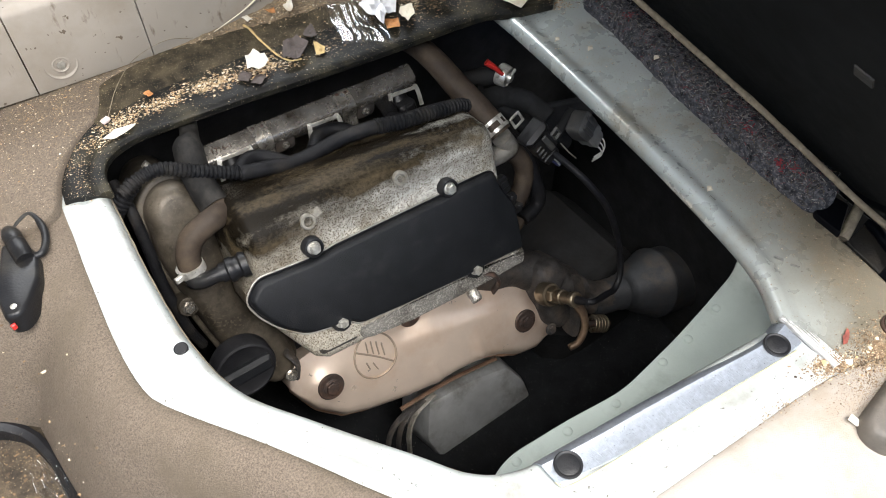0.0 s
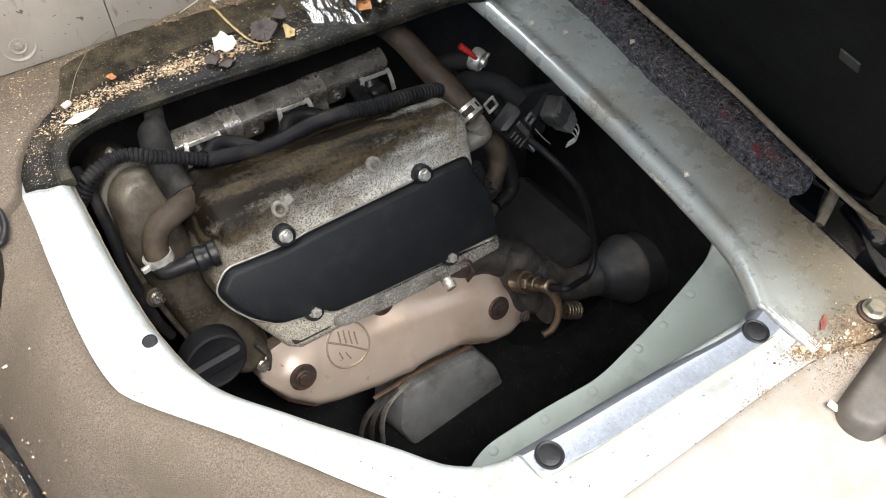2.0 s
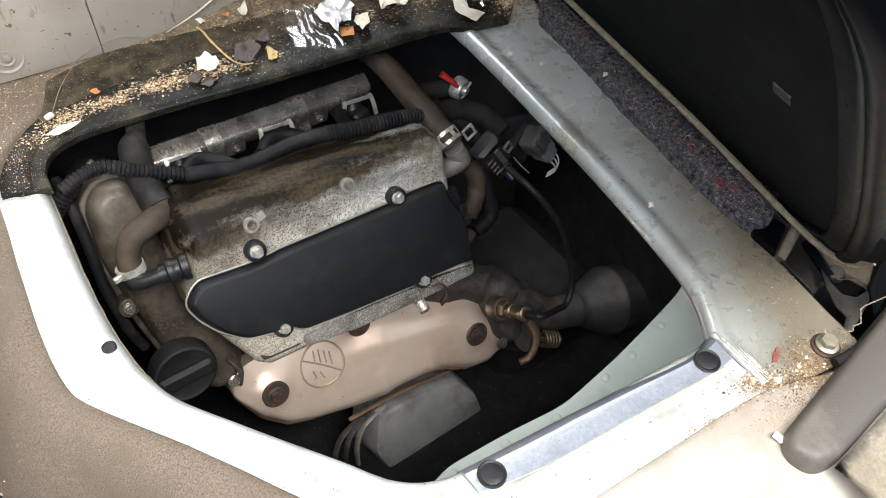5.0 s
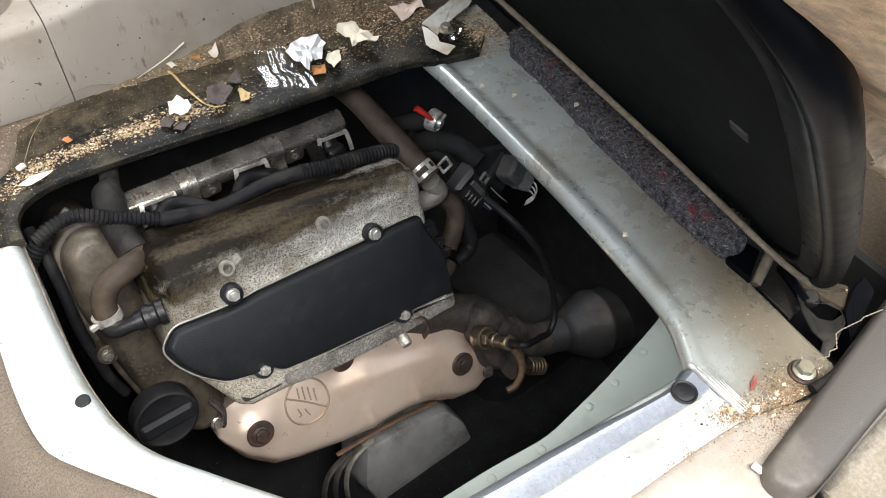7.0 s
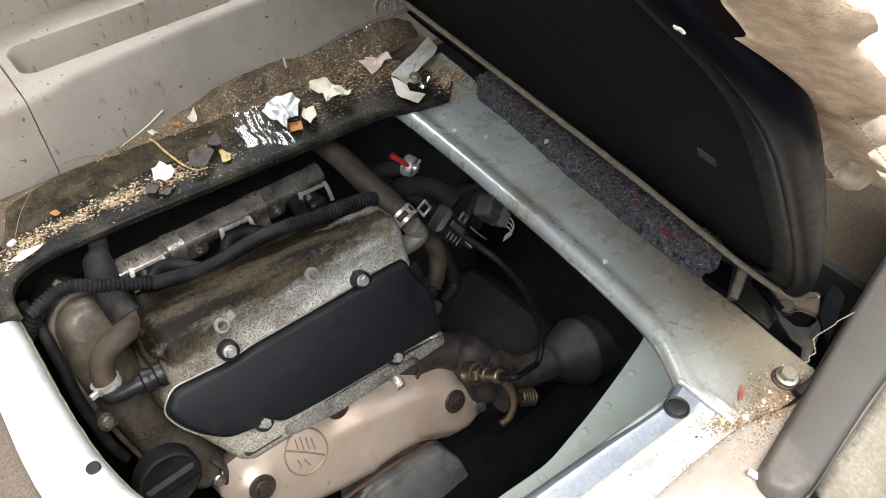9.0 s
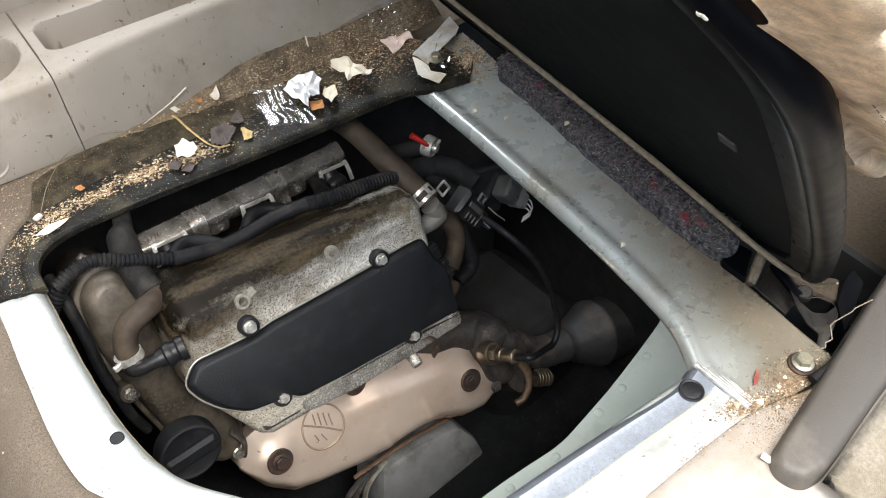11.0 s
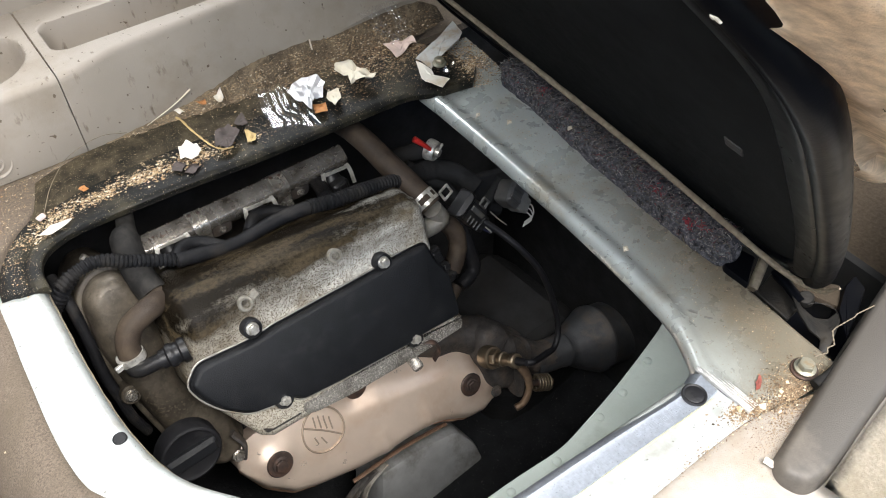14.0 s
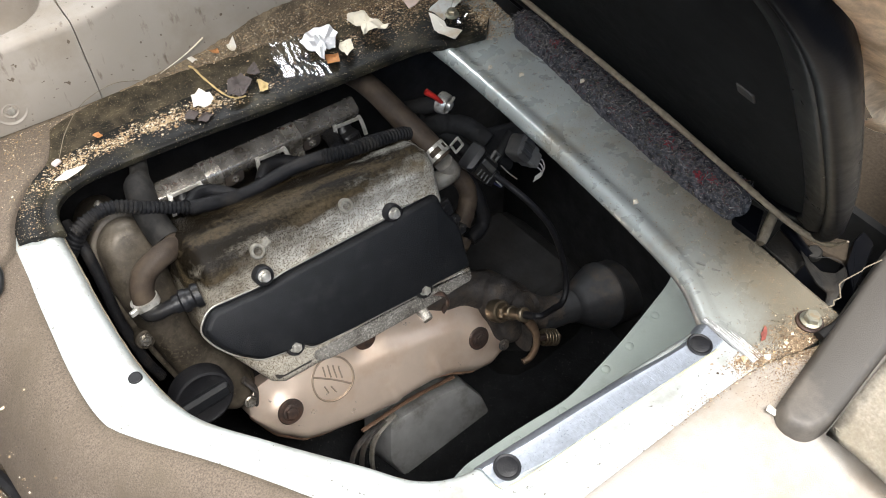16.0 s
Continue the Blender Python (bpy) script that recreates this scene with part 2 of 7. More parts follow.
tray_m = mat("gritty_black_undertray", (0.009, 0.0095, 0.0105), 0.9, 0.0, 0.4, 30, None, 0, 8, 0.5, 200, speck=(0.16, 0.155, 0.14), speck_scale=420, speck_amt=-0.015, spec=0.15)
inner_paint = mat("pale_green_body_paint", (0.46, 0.52, 0.48), 0.5, 0.0, 0.06, 20, (0.24, 0.26, 0.23), 0.3, 10, 0.1, 400)
def island_mat(name, stops, rough=0.85):
    """A material whose pieces each take a colour of their own."""
    m = bpy.data.materials.new(name)
    m.use_nodes = True
    t = m.node_tree
    g = t.nodes.new("ShaderNodeNewGeometry")
    r = t.nodes.new("ShaderNodeValToRGB")
    e = r.color_ramp.elements
    e[0].position, e[0].color = 0.0, (*stops[0], 1)
    e[1].position, e[1].color = 1.0, (*stops[-1], 1)
    for k, c in enumerate(stops[1:-1], 1):
        x = e.new(k / (len(stops) - 1))
        x.color = (*c, 1)
    t.links.new(g.outputs["Random Per Island"], r.inputs["Fac"])
    b = t.nodes["Principled BSDF"]
    t.links.new(r.outputs["Color"], b.inputs["Base Color"])
    b.inputs["Roughness"].default_value = rough
    return m


def oil_cover_mat():
    """Speckled casting, oil-soaked along its back edge and at its left end."""
    m = mat("oil_soaked_casting", (0.80, 0.76, 0.69), 0.36, 0.35, 0.30, 320, (0.24, 0.195, 0.13), 0.36, 24, 0.4, 700, speck=(0.17, 0.137, 0.095), speck_scale=760, speck_amt=0.15)
    t = m.node_tree
    N, L = t.nodes, t.links
    b = N["Principled BSDF"]
    old = b.inputs["Base Color"].links[0].from_socket
    co = N.new("ShaderNodeTexCoord").outputs["Object"]
    mp = N.new("ShaderNodeMapping")
    mp.inputs["Scale"].default_value = (0.20, 1.0, 1.0)
    L.new(co, mp.inputs["Vector"])
    nz = N.new("ShaderNodeTexNoise")
    nz.inputs["Scale"].default_value, nz.inputs["Detail"].default_value = 42.0, 8.0
    L.new(mp.outputs["Vector"], nz.inputs["Vector"])

    def axis(v, off):
        d = N.new("ShaderNodeVectorMath")
        d.operation = "DOT_PRODUCT"
        L.new(co, d.inputs[0])
        d.inputs[1].default_value = v
        a = N.new("ShaderNodeMath")
        a.operation = "ADD"
        L.new(d.outputs["Value"], a.inputs[0])
        a.inputs[1].default_value = off
        return a.outputs[0]

    def math_node(op, a, c):
        k = N.new("ShaderNodeMath")
        k.operation = op
        for s, v in zip(k.inputs, (a, c)):
            if isinstance(v, bpy.types.NodeSocket):
                L.new(v, s)
            else:
                s.default_value = v
        return k.outputs[0]

    ec, eu, ev = Vector((0.329, 0.561, -0.125)), Vector((0.9967, 0.030, -0.075)), Vector((0.054, 0.444, 0.8945))
    ua, va = axis(eu, -eu.dot(ec)), axis(ev, -ev.dot(ec))
    nb = N.new("ShaderNodeTexNoise")
    nb.inputs["Scale"].default_value, nb.inputs["Detail"].default_value, nb.inputs["Roughness"].default_value = 95.0, 8.0, 0.7
    L.new(co, nb.inputs["Vector"])
    # pooled along the back edge, and a patch by the breather
    back = math_node("ADD", math_node("MULTIPLY", va, 60.0), math_node("MULTIPLY", ua, -5.0))
    lean = math_node("MAXIMUM", math_node("SUBTRACT", -0.085, ua), 0.0)
    back = math_node("ADD", back, math_node("MULTIPLY", lean, 10.0))
    back = math_node("ADD", back, math_node("MULTIPLY", nz.outputs["Fac"], 5.5))
    wet = math_node("ADD", back, math_node("MULTIPLY", nb.outputs["Fac"], 1.4))
    r = N.new("ShaderNodeMapRange")
    r.inputs["From Min"].default_value, r.inputs["From Max"].default_value = 5.8, 8.9
    L.new(wet, r.inputs["Value"])
    tan = N.new("ShaderNodeMapRange")
    tan.inputs["From Min"].default_value, tan.inputs["From Max"].default_value, tan.inputs["To Max"].default_value = 0.75, -0.35, 0.6
    L.new(math_node("ADD", math_node("MULTIPLY", ua, 5.0), nz.outputs["Fac"]), tan.inputs["Value"])
    xt = N.new("ShaderNodeMix")
    xt.data_type = "RGBA"
    xt.blend_type = "MULTIPLY"
    L.new(tan.outputs["Result"], xt.inputs["Factor"])
    L.new(old, xt.inputs["A"])
    xt.inputs["B"].default_value = (0.42, 0.34, 0.23, 1)
    old = xt.outputs["Result"]
    x = N.new("ShaderNodeMix")
    x.data_type = "RGBA"
    L.new(r.outputs["Result"], x.inputs["Factor"])
    L.new(old, x.inputs["A"])
    nf = N.new("ShaderNodeTexNoise")
    nf.inputs["Scale"].default_value, nf.inputs["Detail"].default_value, nf.inputs["Roughness"].default_value = 260.0, 8.0, 0.75
    L.new(co, nf.inputs["Vector"])
    rf = N.new("ShaderNodeMapRange")
    rf.inputs["From Min"].default_value, rf.inputs["From Max"].default_value = 0.52, 0.78
    L.new(math_node("ADD", math_node("MULTIPLY", nf.outputs["Fac"], 0.35), math_node("MULTIPLY", nz.outputs["Fac"], 0.75)), rf.inputs["Value"])
    xb = N.new("ShaderNodeMix")
    xb.data_type = "RGBA"
    L.new(rf.outputs["Result"], xb.inputs["Factor"])
    xb.inputs["A"].default_value = (0.0075, 0.0056, 0.0034, 1)
    xb.inputs["B"].default_value = (0.098, 0.074, 0.043, 1)
    L.new(xb.outputs["Result"], x.inputs["B"])
    L.new(x.outputs["Result"], b.inputs["Base Color"])
    # wet oil is glossier than the dry casting
    rg = N.new("ShaderNodeMapRange")
    rg.inputs["To Min"].default_value, rg.inputs["To Max"].default_value = 0.34, 0.26
    L.new(r.outputs["Result"], rg.inputs["Value"])
    L.new(rg.outputs["Result"], b.inputs["Roughness"])
    rm = N.new("ShaderNodeMapRange")
    rm.inputs["To Min"].default_value, rm.inputs["To Max"].default_value = 0.28, 0.0
    L.new(r.outputs["Result"], rm.inputs["Value"])
    L.new(rm.outputs["Result"], b.inputs["Metallic"])
    sp = N.new("ShaderNodeMapRange")
    sp.inputs["To Min"].default_value, sp.inputs["To Max"].default_value = 0.14, 0.11
    L.new(r.outputs["Result"], sp.inputs["Value"])
    L.new(sp.outputs["Result"], b.inputs["Specular IOR Level"])
    return m


alu_cover = oil_cover_mat()
fibre_m = island_mat("mixed_felt_fibres", [(0.008, 0.008, 0.01), (0.07, 0.075, 0.09), (0.02, 0.02, 0.022), (0.16, 0.16, 0.17), (0.012, 0.012, 0.014), (0.10, 0.08, 0.05), (0.03, 0.035, 0.05), (0.34, 0.33, 0.31), (0.015, 0.015, 0.018), (0.16, 0.03, 0.035)])
crumb_m = island_mat("mixed_crumbs", [(0.22, 0.14, 0.075), (0.48, 0.35, 0.20), (0.15, 0.095, 0.05), (0.64, 0.52, 0.35), (0.30, 0.17, 0.075), (0.52, 0.38, 0.22), (0.78, 0.70, 0.56), (0.36, 0.24, 0.13)])
dark_crumb = island_mat("dark_grit", [(0.04, 0.028, 0.018), (0.10, 0.065, 0.035), (0.20, 0.13, 0.07), (0.03, 0.022, 0.016)])
film_m = bpy.data.materials.new("clear_film")
film_m.use_nodes = True
_t = film_m.node_tree
_g, _p, _x = _t.nodes.new("ShaderNodeBsdfGlossy"), _t.nodes.new("ShaderNodeBsdfTransparent"), _t.nodes.new("ShaderNodeMixShader")
_g.inputs["Roughness"].default_value = 0.10
_x.inputs["Fac"].default_value = 0.10
_t.links.new(_p.outputs[0], _x.inputs[1])
_t.links.new(_g.outputs[0], _x.inputs[2])
_t.links.new(_x.outputs[0], _t.nodes["Material Output"].inputs["Surface"])
foil_m = mat("silver_foil", (0.78, 0.78, 0.79), 0.35, 0.55, 0.1, 80, None, 0, 8, 0.5, 200)
pink_m = mat("pink_paper", (0.70, 0.55, 0.48), 0.85)
brown_leaf = mat("dry_dark_leaf", (0.07, 0.055, 0.05), 0.7, 0.0, 0.3, 120)
red_leaf = mat("dry_red_leaf", (0.20, 0.05, 0.035), 0.7, 0.0, 0.3, 200)
tag_m = mat("pale_clear_plastic", (0.55, 0.46, 0.44), 0.3, 0.0, 0.1, 60)
corner_m = island_mat("brown_crumbs", [(0.10, 0.062, 0.034), (0.20, 0.132, 0.072), (0.34, 0.245, 0.145), (0.06, 0.040, 0.025), (0.15, 0.095, 0.052), (0.50, 0.40, 0.27), (0.12, 0.068, 0.038), (0.24, 0.155, 0.085)])
husk_m = island_mat("pale_husks", [(0.66, 0.52, 0.34), (0.78, 0.68, 0.50), (0.50, 0.34, 0.18), (0.72, 0.60, 0.42)])
strap_rust = mat("rust_brown_strap", (0.13, 0.085, 0.055), 0.6, 0.3, 0.3, 90, (0.22, 0.15, 0.09), 0.4, 60, 0.3, 500)
hem_m = mat("dusty_carpet_hem", (0.20, 0.17, 0.125), 0.95, 0.0, 0.3, 200, (0.15, 0.12, 0.09), 0.4, 30, 0.5, 600, spec=0.1)
drift_m = mat("sandy_drift", (0.17, 0.128, 0.082), 0.95, 0.0, 0.5, 200, (0.045, 0.034, 0.022), 0.48, 30, 0.8, 900, speck=(0.40, 0.32, 0.21), speck_scale=1300, speck_amt=0.05)
yellow_m = mat("dry_yellow_straw", (0.55, 0.40, 0.18), 0.8, 0.0, 0.25, 200)
grey_paper = mat("dirty_grey_paper", (0.50, 0.51, 0.49), 0.8, 0.0, 0.08, 60, (0.36, 0.27, 0.17), 0.38, 45, 0.2, 300)
orange_m = mat("orange_flake", (0.45, 0.20, 0.07), 0.8, 0.0, 0.25, 200)
grit_floor = mat("sandy_grit", (0.075, 0.056, 0.036), 0.95, 0.0, 0.5, 180, (0.02, 0.015, 0.01), 0.5, 40, 0.8, 500, speck=(0.40, 0.30, 0.18), speck_scale=500, speck_amt=0.03)
paper_m = mat("torn_white_paper", (0.72, 0.68, 0.60), 0.85, 0.0, 0.06, 60, (0.55, 0.44, 0.30), 0.3, 40, 0.3, 300)
glue_m = mat("yellow_sealant", (0.60, 0.53, 0.27), 0.6, 0.0, 0.1, 80)
hinge_grey = mat("dull_hinge_steel", (0.017, 0.016, 0.0145), 0.5, 0.4, 0.35, 90, (0.032, 0.027, 0.021), 0.4, 40, 0.3, 400)
red_m = mat("red_plastic", (0.50, 0.03, 0.025), 0.4, 0.0, 0.1, 60)
pipe_m = mat("dark_grey_rubber", (0.011, 0.0105, 0.010), 0.75, 0.0, 0.25, 60, (0.035, 0.032, 0.028), 0.3, 30, 0.3, 400, spec=0.2)
slot_m = mat("grey_slot_edge", (0.12, 0.115, 0.105), 0.6)
dark_conn = mat("dark_grey_connector_plastic", (0.045, 0.045, 0.045), 0.5, 0.0, 0.2, 60, (0.08, 0.075, 0.065), 0.35, 40)
grey_conn = mat("grey_connector_plastic", (0.16, 0.16, 0.15), 0.55, 0.0, 0.15, 60, (0.09, 0.08, 0.07), 0.35, 40)
blue_wire = mat("dark_blue_wire", (0.02, 0.025, 0.09), 0.4)
white_wire = mat("white_wire", (0.5, 0.5, 0.47), 0.5)
cream_m = mat("cream_plastic", (0.66, 0.60, 0.48), 0.6, 0.0, 0.08, 60)
shell_m = mat("grey_headlining", (0.45, 0.43, 0.40), 0.9, 0.0, 0.05, 20)
road_m = mat("asphalt", (0.05, 0.05, 0.05), 0.9, 0.0, 0.3, 20)


# ---- helpers for meshes ----
def finish(bm, sharp=38):
    bmesh.ops.recalc_face_normals(bm, faces=bm.faces)
    lim = radians(sharp)
    for f in bm.faces:
        f.smooth = True
    for e in bm.edges:
        if len(e.link_faces) == 2 and e.calc_face_angle(0.0) > lim:
            e.smooth = False
    return bm


def part(name, bm, material, parent=None, label="", sharp=38):
    finish(bm, sharp)
    me = bpy.data.meshes.new(name)
    bm.to_mesh(me)
    bm.free()
    me.materials.append(material)
    ob = new(name, me)
    if parent:
        ob.parent = parent
    return tagged(ob, label)


def thing(name, label, category, at=(0, 0, 0), group="", kind=""):
    ob = new(name)
    ob.empty_display_size = 0.02
    return tagged(ob, label, category, group, kind)


def solo(name, bm, material, label, category="", group="", kind="", sharp=38):
    return tagged(part(name, bm, material, None, label, sharp), label, category, group, kind)


def straight(pts, step=0.002):
    """The corners pts joined by straight runs of short steps."""
    out = []
    for a, b in zip(pts, pts[1:]):
        a, b = Vector(a), Vector(b)
        k = max(1, int((b - a).length / step))
        out += [a.lerp(b, i / k) for i in range(k)]
    return out + [Vector(pts[-1])]


def smooth_path(pts, n):
    """Points along a smooth curve through pts, evenly by length."""
    P = [Vector(p) for p in pts]
    Q = [2 * P[0] - P[1]] + P + [2 * P[-1] - P[-2]]
    dense = []
    for i in range(len(P) - 1):
        a, b, c, d = Q[i:i + 4]
        for k in range(24):
            t = k / 24
            dense.append(0.5 * (2 * b + (c - a) * t + (2 * a - 5 * b + 4 * c - d) * t * t + (3 * b - a - 3 * c + d) * t ** 3))
    dense.append(P[-1])
    acc = [0.0]
    for a, b in zip(dense, dense[1:]):
        acc.append(acc[-1] + (b - a).length)
    out, j = [], 0
    for i in range(n):
        s = acc[-1] * i / (n - 1)
        while j < len(acc) - 2 and acc[j + 1] < s:
            j += 1
        f = (s - acc[j]) / max(1e-9, acc[j + 1] - acc[j])
        out.append(dense[j].lerp(dense[j + 1], min(1, f)))
    return out


def skin(bm, rings, closed=True, caps=True):
    vs = [[bm.verts.new(p) for p in r] for r in rings]
    m = len(vs[0])
    for a, b in zip(vs, vs[1:]):
        for i in range(m if closed else m - 1):
            j = (i + 1) % m
            bm.faces.new((a[i], a[j], b[j], b[i]))
    if caps and closed:
        bm.faces.new(vs[0][::-1])
        bm.faces.new(vs[-1])
    return bm


def tube(pts, r, n=40, segs=12, radius=None, bm=None, flat=1.0):
    """A tube of radius r (radius(f) scales it) along a smooth path."""
    bm = bm or bmesh.new()
    P = smooth_path(pts, n)
    up = Vector((0.13, 0.21, 0.97))
    rings = []
    for i, p in enumerate(P):
        d = (P[min(i + 1, n - 1)] - P[max(i - 1, 0)]).normalized()
        x = (up - d * up.dot(d)).normalized()
        up = x
        y = d.cross(x)
        k = r * (radius(i / (n - 1)) if radius else 1.0)
        rings.append([p + k * (math.cos(2 * math.pi * a / segs) * x + flat * math.sin(2 * math.pi * a / segs) * y) for a in range(segs)])
    return skin(bm, rings)


def corrugated(pts, r, pitch=0.0042, segs=14, bm=None):
    length = sum((Vector(b) - Vector(a)).length for a, b in zip(pts, pts[1:]))
    k = max(4, int(length / pitch))
    return tube(pts, r, k * 4 + 1, segs, lambda f: (1.0, 1.0, 0.84, 0.84)[int(round(f * k * 4)) % 4], bm)


def lathe(profile, m, segs=24, bm=None):
    """profile: (radius, height) pairs, turned about m's z axis."""
    bm = bm or bmesh.new()
    rings = [[m @ Vector((max(r, 1e-4) * math.cos(2 * math.pi * a / segs), max(r, 1e-4) * math.sin(2 * math.pi * a / segs), z)) for a in range(segs)] for r, z in profile]
    return skin(bm, rings)


def rounded(pts, r, k=5):
    """A closed outline with its corners rounded; r: one radius, or one a corner."""
    out, n = [], len(pts)
    for i, p in enumerate(pts):
        p, a, b = Vector(p[:2]), Vector(pts[i - 1][:2]), Vector(pts[(i + 1) % n][:2])
        rr = r[i] if isinstance(r, (list, tuple)) else r
        rr = min(rr, (a - p).length * 0.48, (b - p).length * 0.48)
        p0, p1 = p + (a - p).normalized() * rr, p + (b - p).normalized() * rr
        for j in range(k + 1):
            t = j / k
            out.append((1 - t) ** 2 * p0 + 2 * t * (1 - t) * p + t * t * p1)
    return out


def inset(pts, d):
    out, n = [], len(pts)
    area = sum(pts[i - 1][0] * pts[i][1] - pts[i][0] * pts[i - 1][1] for i in range(n))
    s = 1 if area > 0 else -1
    for i in range(n):
        a, b, c = Vector(pts[i - 1]), Vector(pts[i]), Vector(pts[(i + 1) % n])
        e0, e1 = (b - a), (c - b)
        e0 = e0.normalized() if e0.length > 1e-9 else e1.normalized()
        e1 = e1.normalized() if e1.length > 1e-9 else e0
        t = (e0 + e1)
        t = t.normalized() if t.length > 1e-6 else e0
        out.append(b + s * d * Vector((-t.y, t.x)))
    return out


def slab(outline, layers, m, bm=None):
    """A solid from an outline: layers of (height, inset)."""
    bm = bm or bmesh.new()
    rings = []
    for z, d in layers:
        o = inset(outline, d) if d else outline
        rings.append([m @ Vector((p[0], p[1], z)) for p in o])
    return skin(bm, rings)


def box(m, sx, sy, sz, r=0.002, bm=None):
    o = rounded([(-sx / 2, -sy / 2), (sx / 2, -sy / 2), (sx / 2, sy / 2), (-sx / 2, sy / 2)], min(r * 1.5, sx * 0.3, sy * 0.3), 3)
    r = min(r, sz * 0.3)
    return slab(o, [(-sz / 2, r), (-sz / 2 + r, 0), (sz / 2 - r, 0), (sz / 2, r)], m, bm)


def band(inner, outer, profile, n, bm=None):
    """A strip between two paths: profile points are (fraction of the width, metres from the inner edge, height)."""
    bm = bm or bmesh.new()
    A, B = smooth_path(inner, n), smooth_path(outer, n)
    rings = []
    for a, b in zip(A, B):
        d = (b - a)
        w = d.length
        d.normalize()
        rings.append([a + d * (f * w + x) + Vector((0, 0, z)) for f, x, z in profile])
    return skin(bm, rings, closed=True)


def flat3(pts, z=0.0):
    return [(p[0], p[1], z) for p in pts]


# the engine's own axes: along the crank, up the slope of the cover, out of the cover
EC = Vector((0.329, 0.561, -0.125))
EU = Vector((0.9967, 0.0300, -0.0750)).normalized()
EV = Vector((0.054, 0.444, 0.8945))
EV = (EV - EU * EV.dot(EU)).normalized()
EN = EU.cross(EV)
ENG = Matrix(((EU.x, EV.x, EN.x, EC.x), (EU.y, EV.y, EN.y, EC.y), (EU.z, EV.z, EN.z, EC.z), (0, 0, 0, 1)))


def eng(a, b, c):
    return ENG @ Vector((a, b, c))


def hexbolt(m, parent, r=0.0065, h=0.006, flange=1.5, material=None, label="", washer=0.0):
    """A flanged hexagon bolt head standing on m's xy plane."""
    bm = lathe([(r * flange * 0.98, 0), (r * flange, 0.0006), (r * flange, 0.0016), (r * 1.05, 0.0026)], m, 20)
    hexa = [(r * math.cos(math.pi / 3 * k + 0.3), r * math.sin(math.pi / 3 * k + 0.3)) for k in range(6)]
    slab(hexa, [(0.002, 0), (h - 0.001, 0), (h, r * 0.12)], m, bm)
    lathe([(r * 0.62, h - 0.0005), (r * 0.60, h + 0.0004), (r * 0.3, h + 0.0005)], m, 14, bm)
    return part("bolt", bm, material or bright, parent, label, 30)

# ---- the setting: ground, body shell, floor ----
def sheet(name, pts, material, label, kind="structure", thick=0.01):
    """A flat panel with thickness from a four-cornered outline, given anticlockwise seen from its face."""
    bm = bmesh.new()
    P = [Vector(p) for p in pts]
    nrm = (P[1] - P[0]).cross(P[2] - P[0]).normalized()
    skin(bm, [P, [p - nrm * thick for p in P]])
    return solo(name, bm, material, label, "", "", kind)


sheet("ground", [(-40, -40, -0.8), (40, -40, -0.8), (40, 40, -0.8), (-40, 40, -0.8)], road_m, "dark grey asphalt ground under the van")
sheet("undertray", [(0.0, 0.1, -0.56), (1.1, 0.1, -0.56), (1.1, 1.0, -0.56), (0.0, 1.0, -0.56)], tray_m, "gritty black tray under the engine")
sheet("wall_back", [(-1.0, 1.45, -0.5), (1.6, 1.45, -0.5), (1.6, 1.45, 0.62), (-1.0, 1.45, 0.62)], shell_m, "plain far side wall of the van", thick=0.03)
sheet("wall_left", [(-1.0, 0.0, -0.5), (-1.0, 1.45, -0.5), (-1.0, 1.45, 1.2), (-1.0, 0.0, 1.2)], shell_m, "plain end wall of the van", thick=0.03)
sheet("wall_right", [(1.6, 1.45, -0.5), (1.6, 0.0, -0.5), (1.6, 0.0, 1.2), (1.6, 1.45, 1.2)], shell_m, "plain end wall of the van", thick=0.03)
sheet("ceiling", [(-1.0, 1.45, 1.2), (1.6, 1.45, 1.2), (1.6, 0.20, 1.2), (-1.0, 0.20, 1.2)], shell_m, "grey headlining above the cabin", thick=0.03)
sheet("bay_wall_left", [(0.075, 0.1, -0.56), (0.075, 0.9, -0.56), (0.075, 0.9, -0.03), (0.075, 0.1, -0.03)][::-1], bay_m, "side of the engine bay, its shade in the colour")
sheet("bay_wall_back", [(0.05, 0.83, -0.56), (0.95, 0.83, -0.56), (0.95, 0.83, -0.02), (0.05, 0.83, -0.02)][::-1], bay_m, "far side of the engine bay, its shade in the colour")
sheet("bay_wall_right", [(0.78, 0.1, -0.56), (0.78, 0.9, -0.56), (0.78, 0.9, -0.05), (0.78, 0.1, -0.05)], bay_m, "side of the engine bay, its shade in the colour")
sheet("bay_wall_front", [(0.05, 0.17, -0.56), (0.95, 0.17, -0.56), (0.95, 0.17, -0.05), (0.05, 0.17, -0.05)], bay_m, "near side of the engine bay, its shade in the colour")

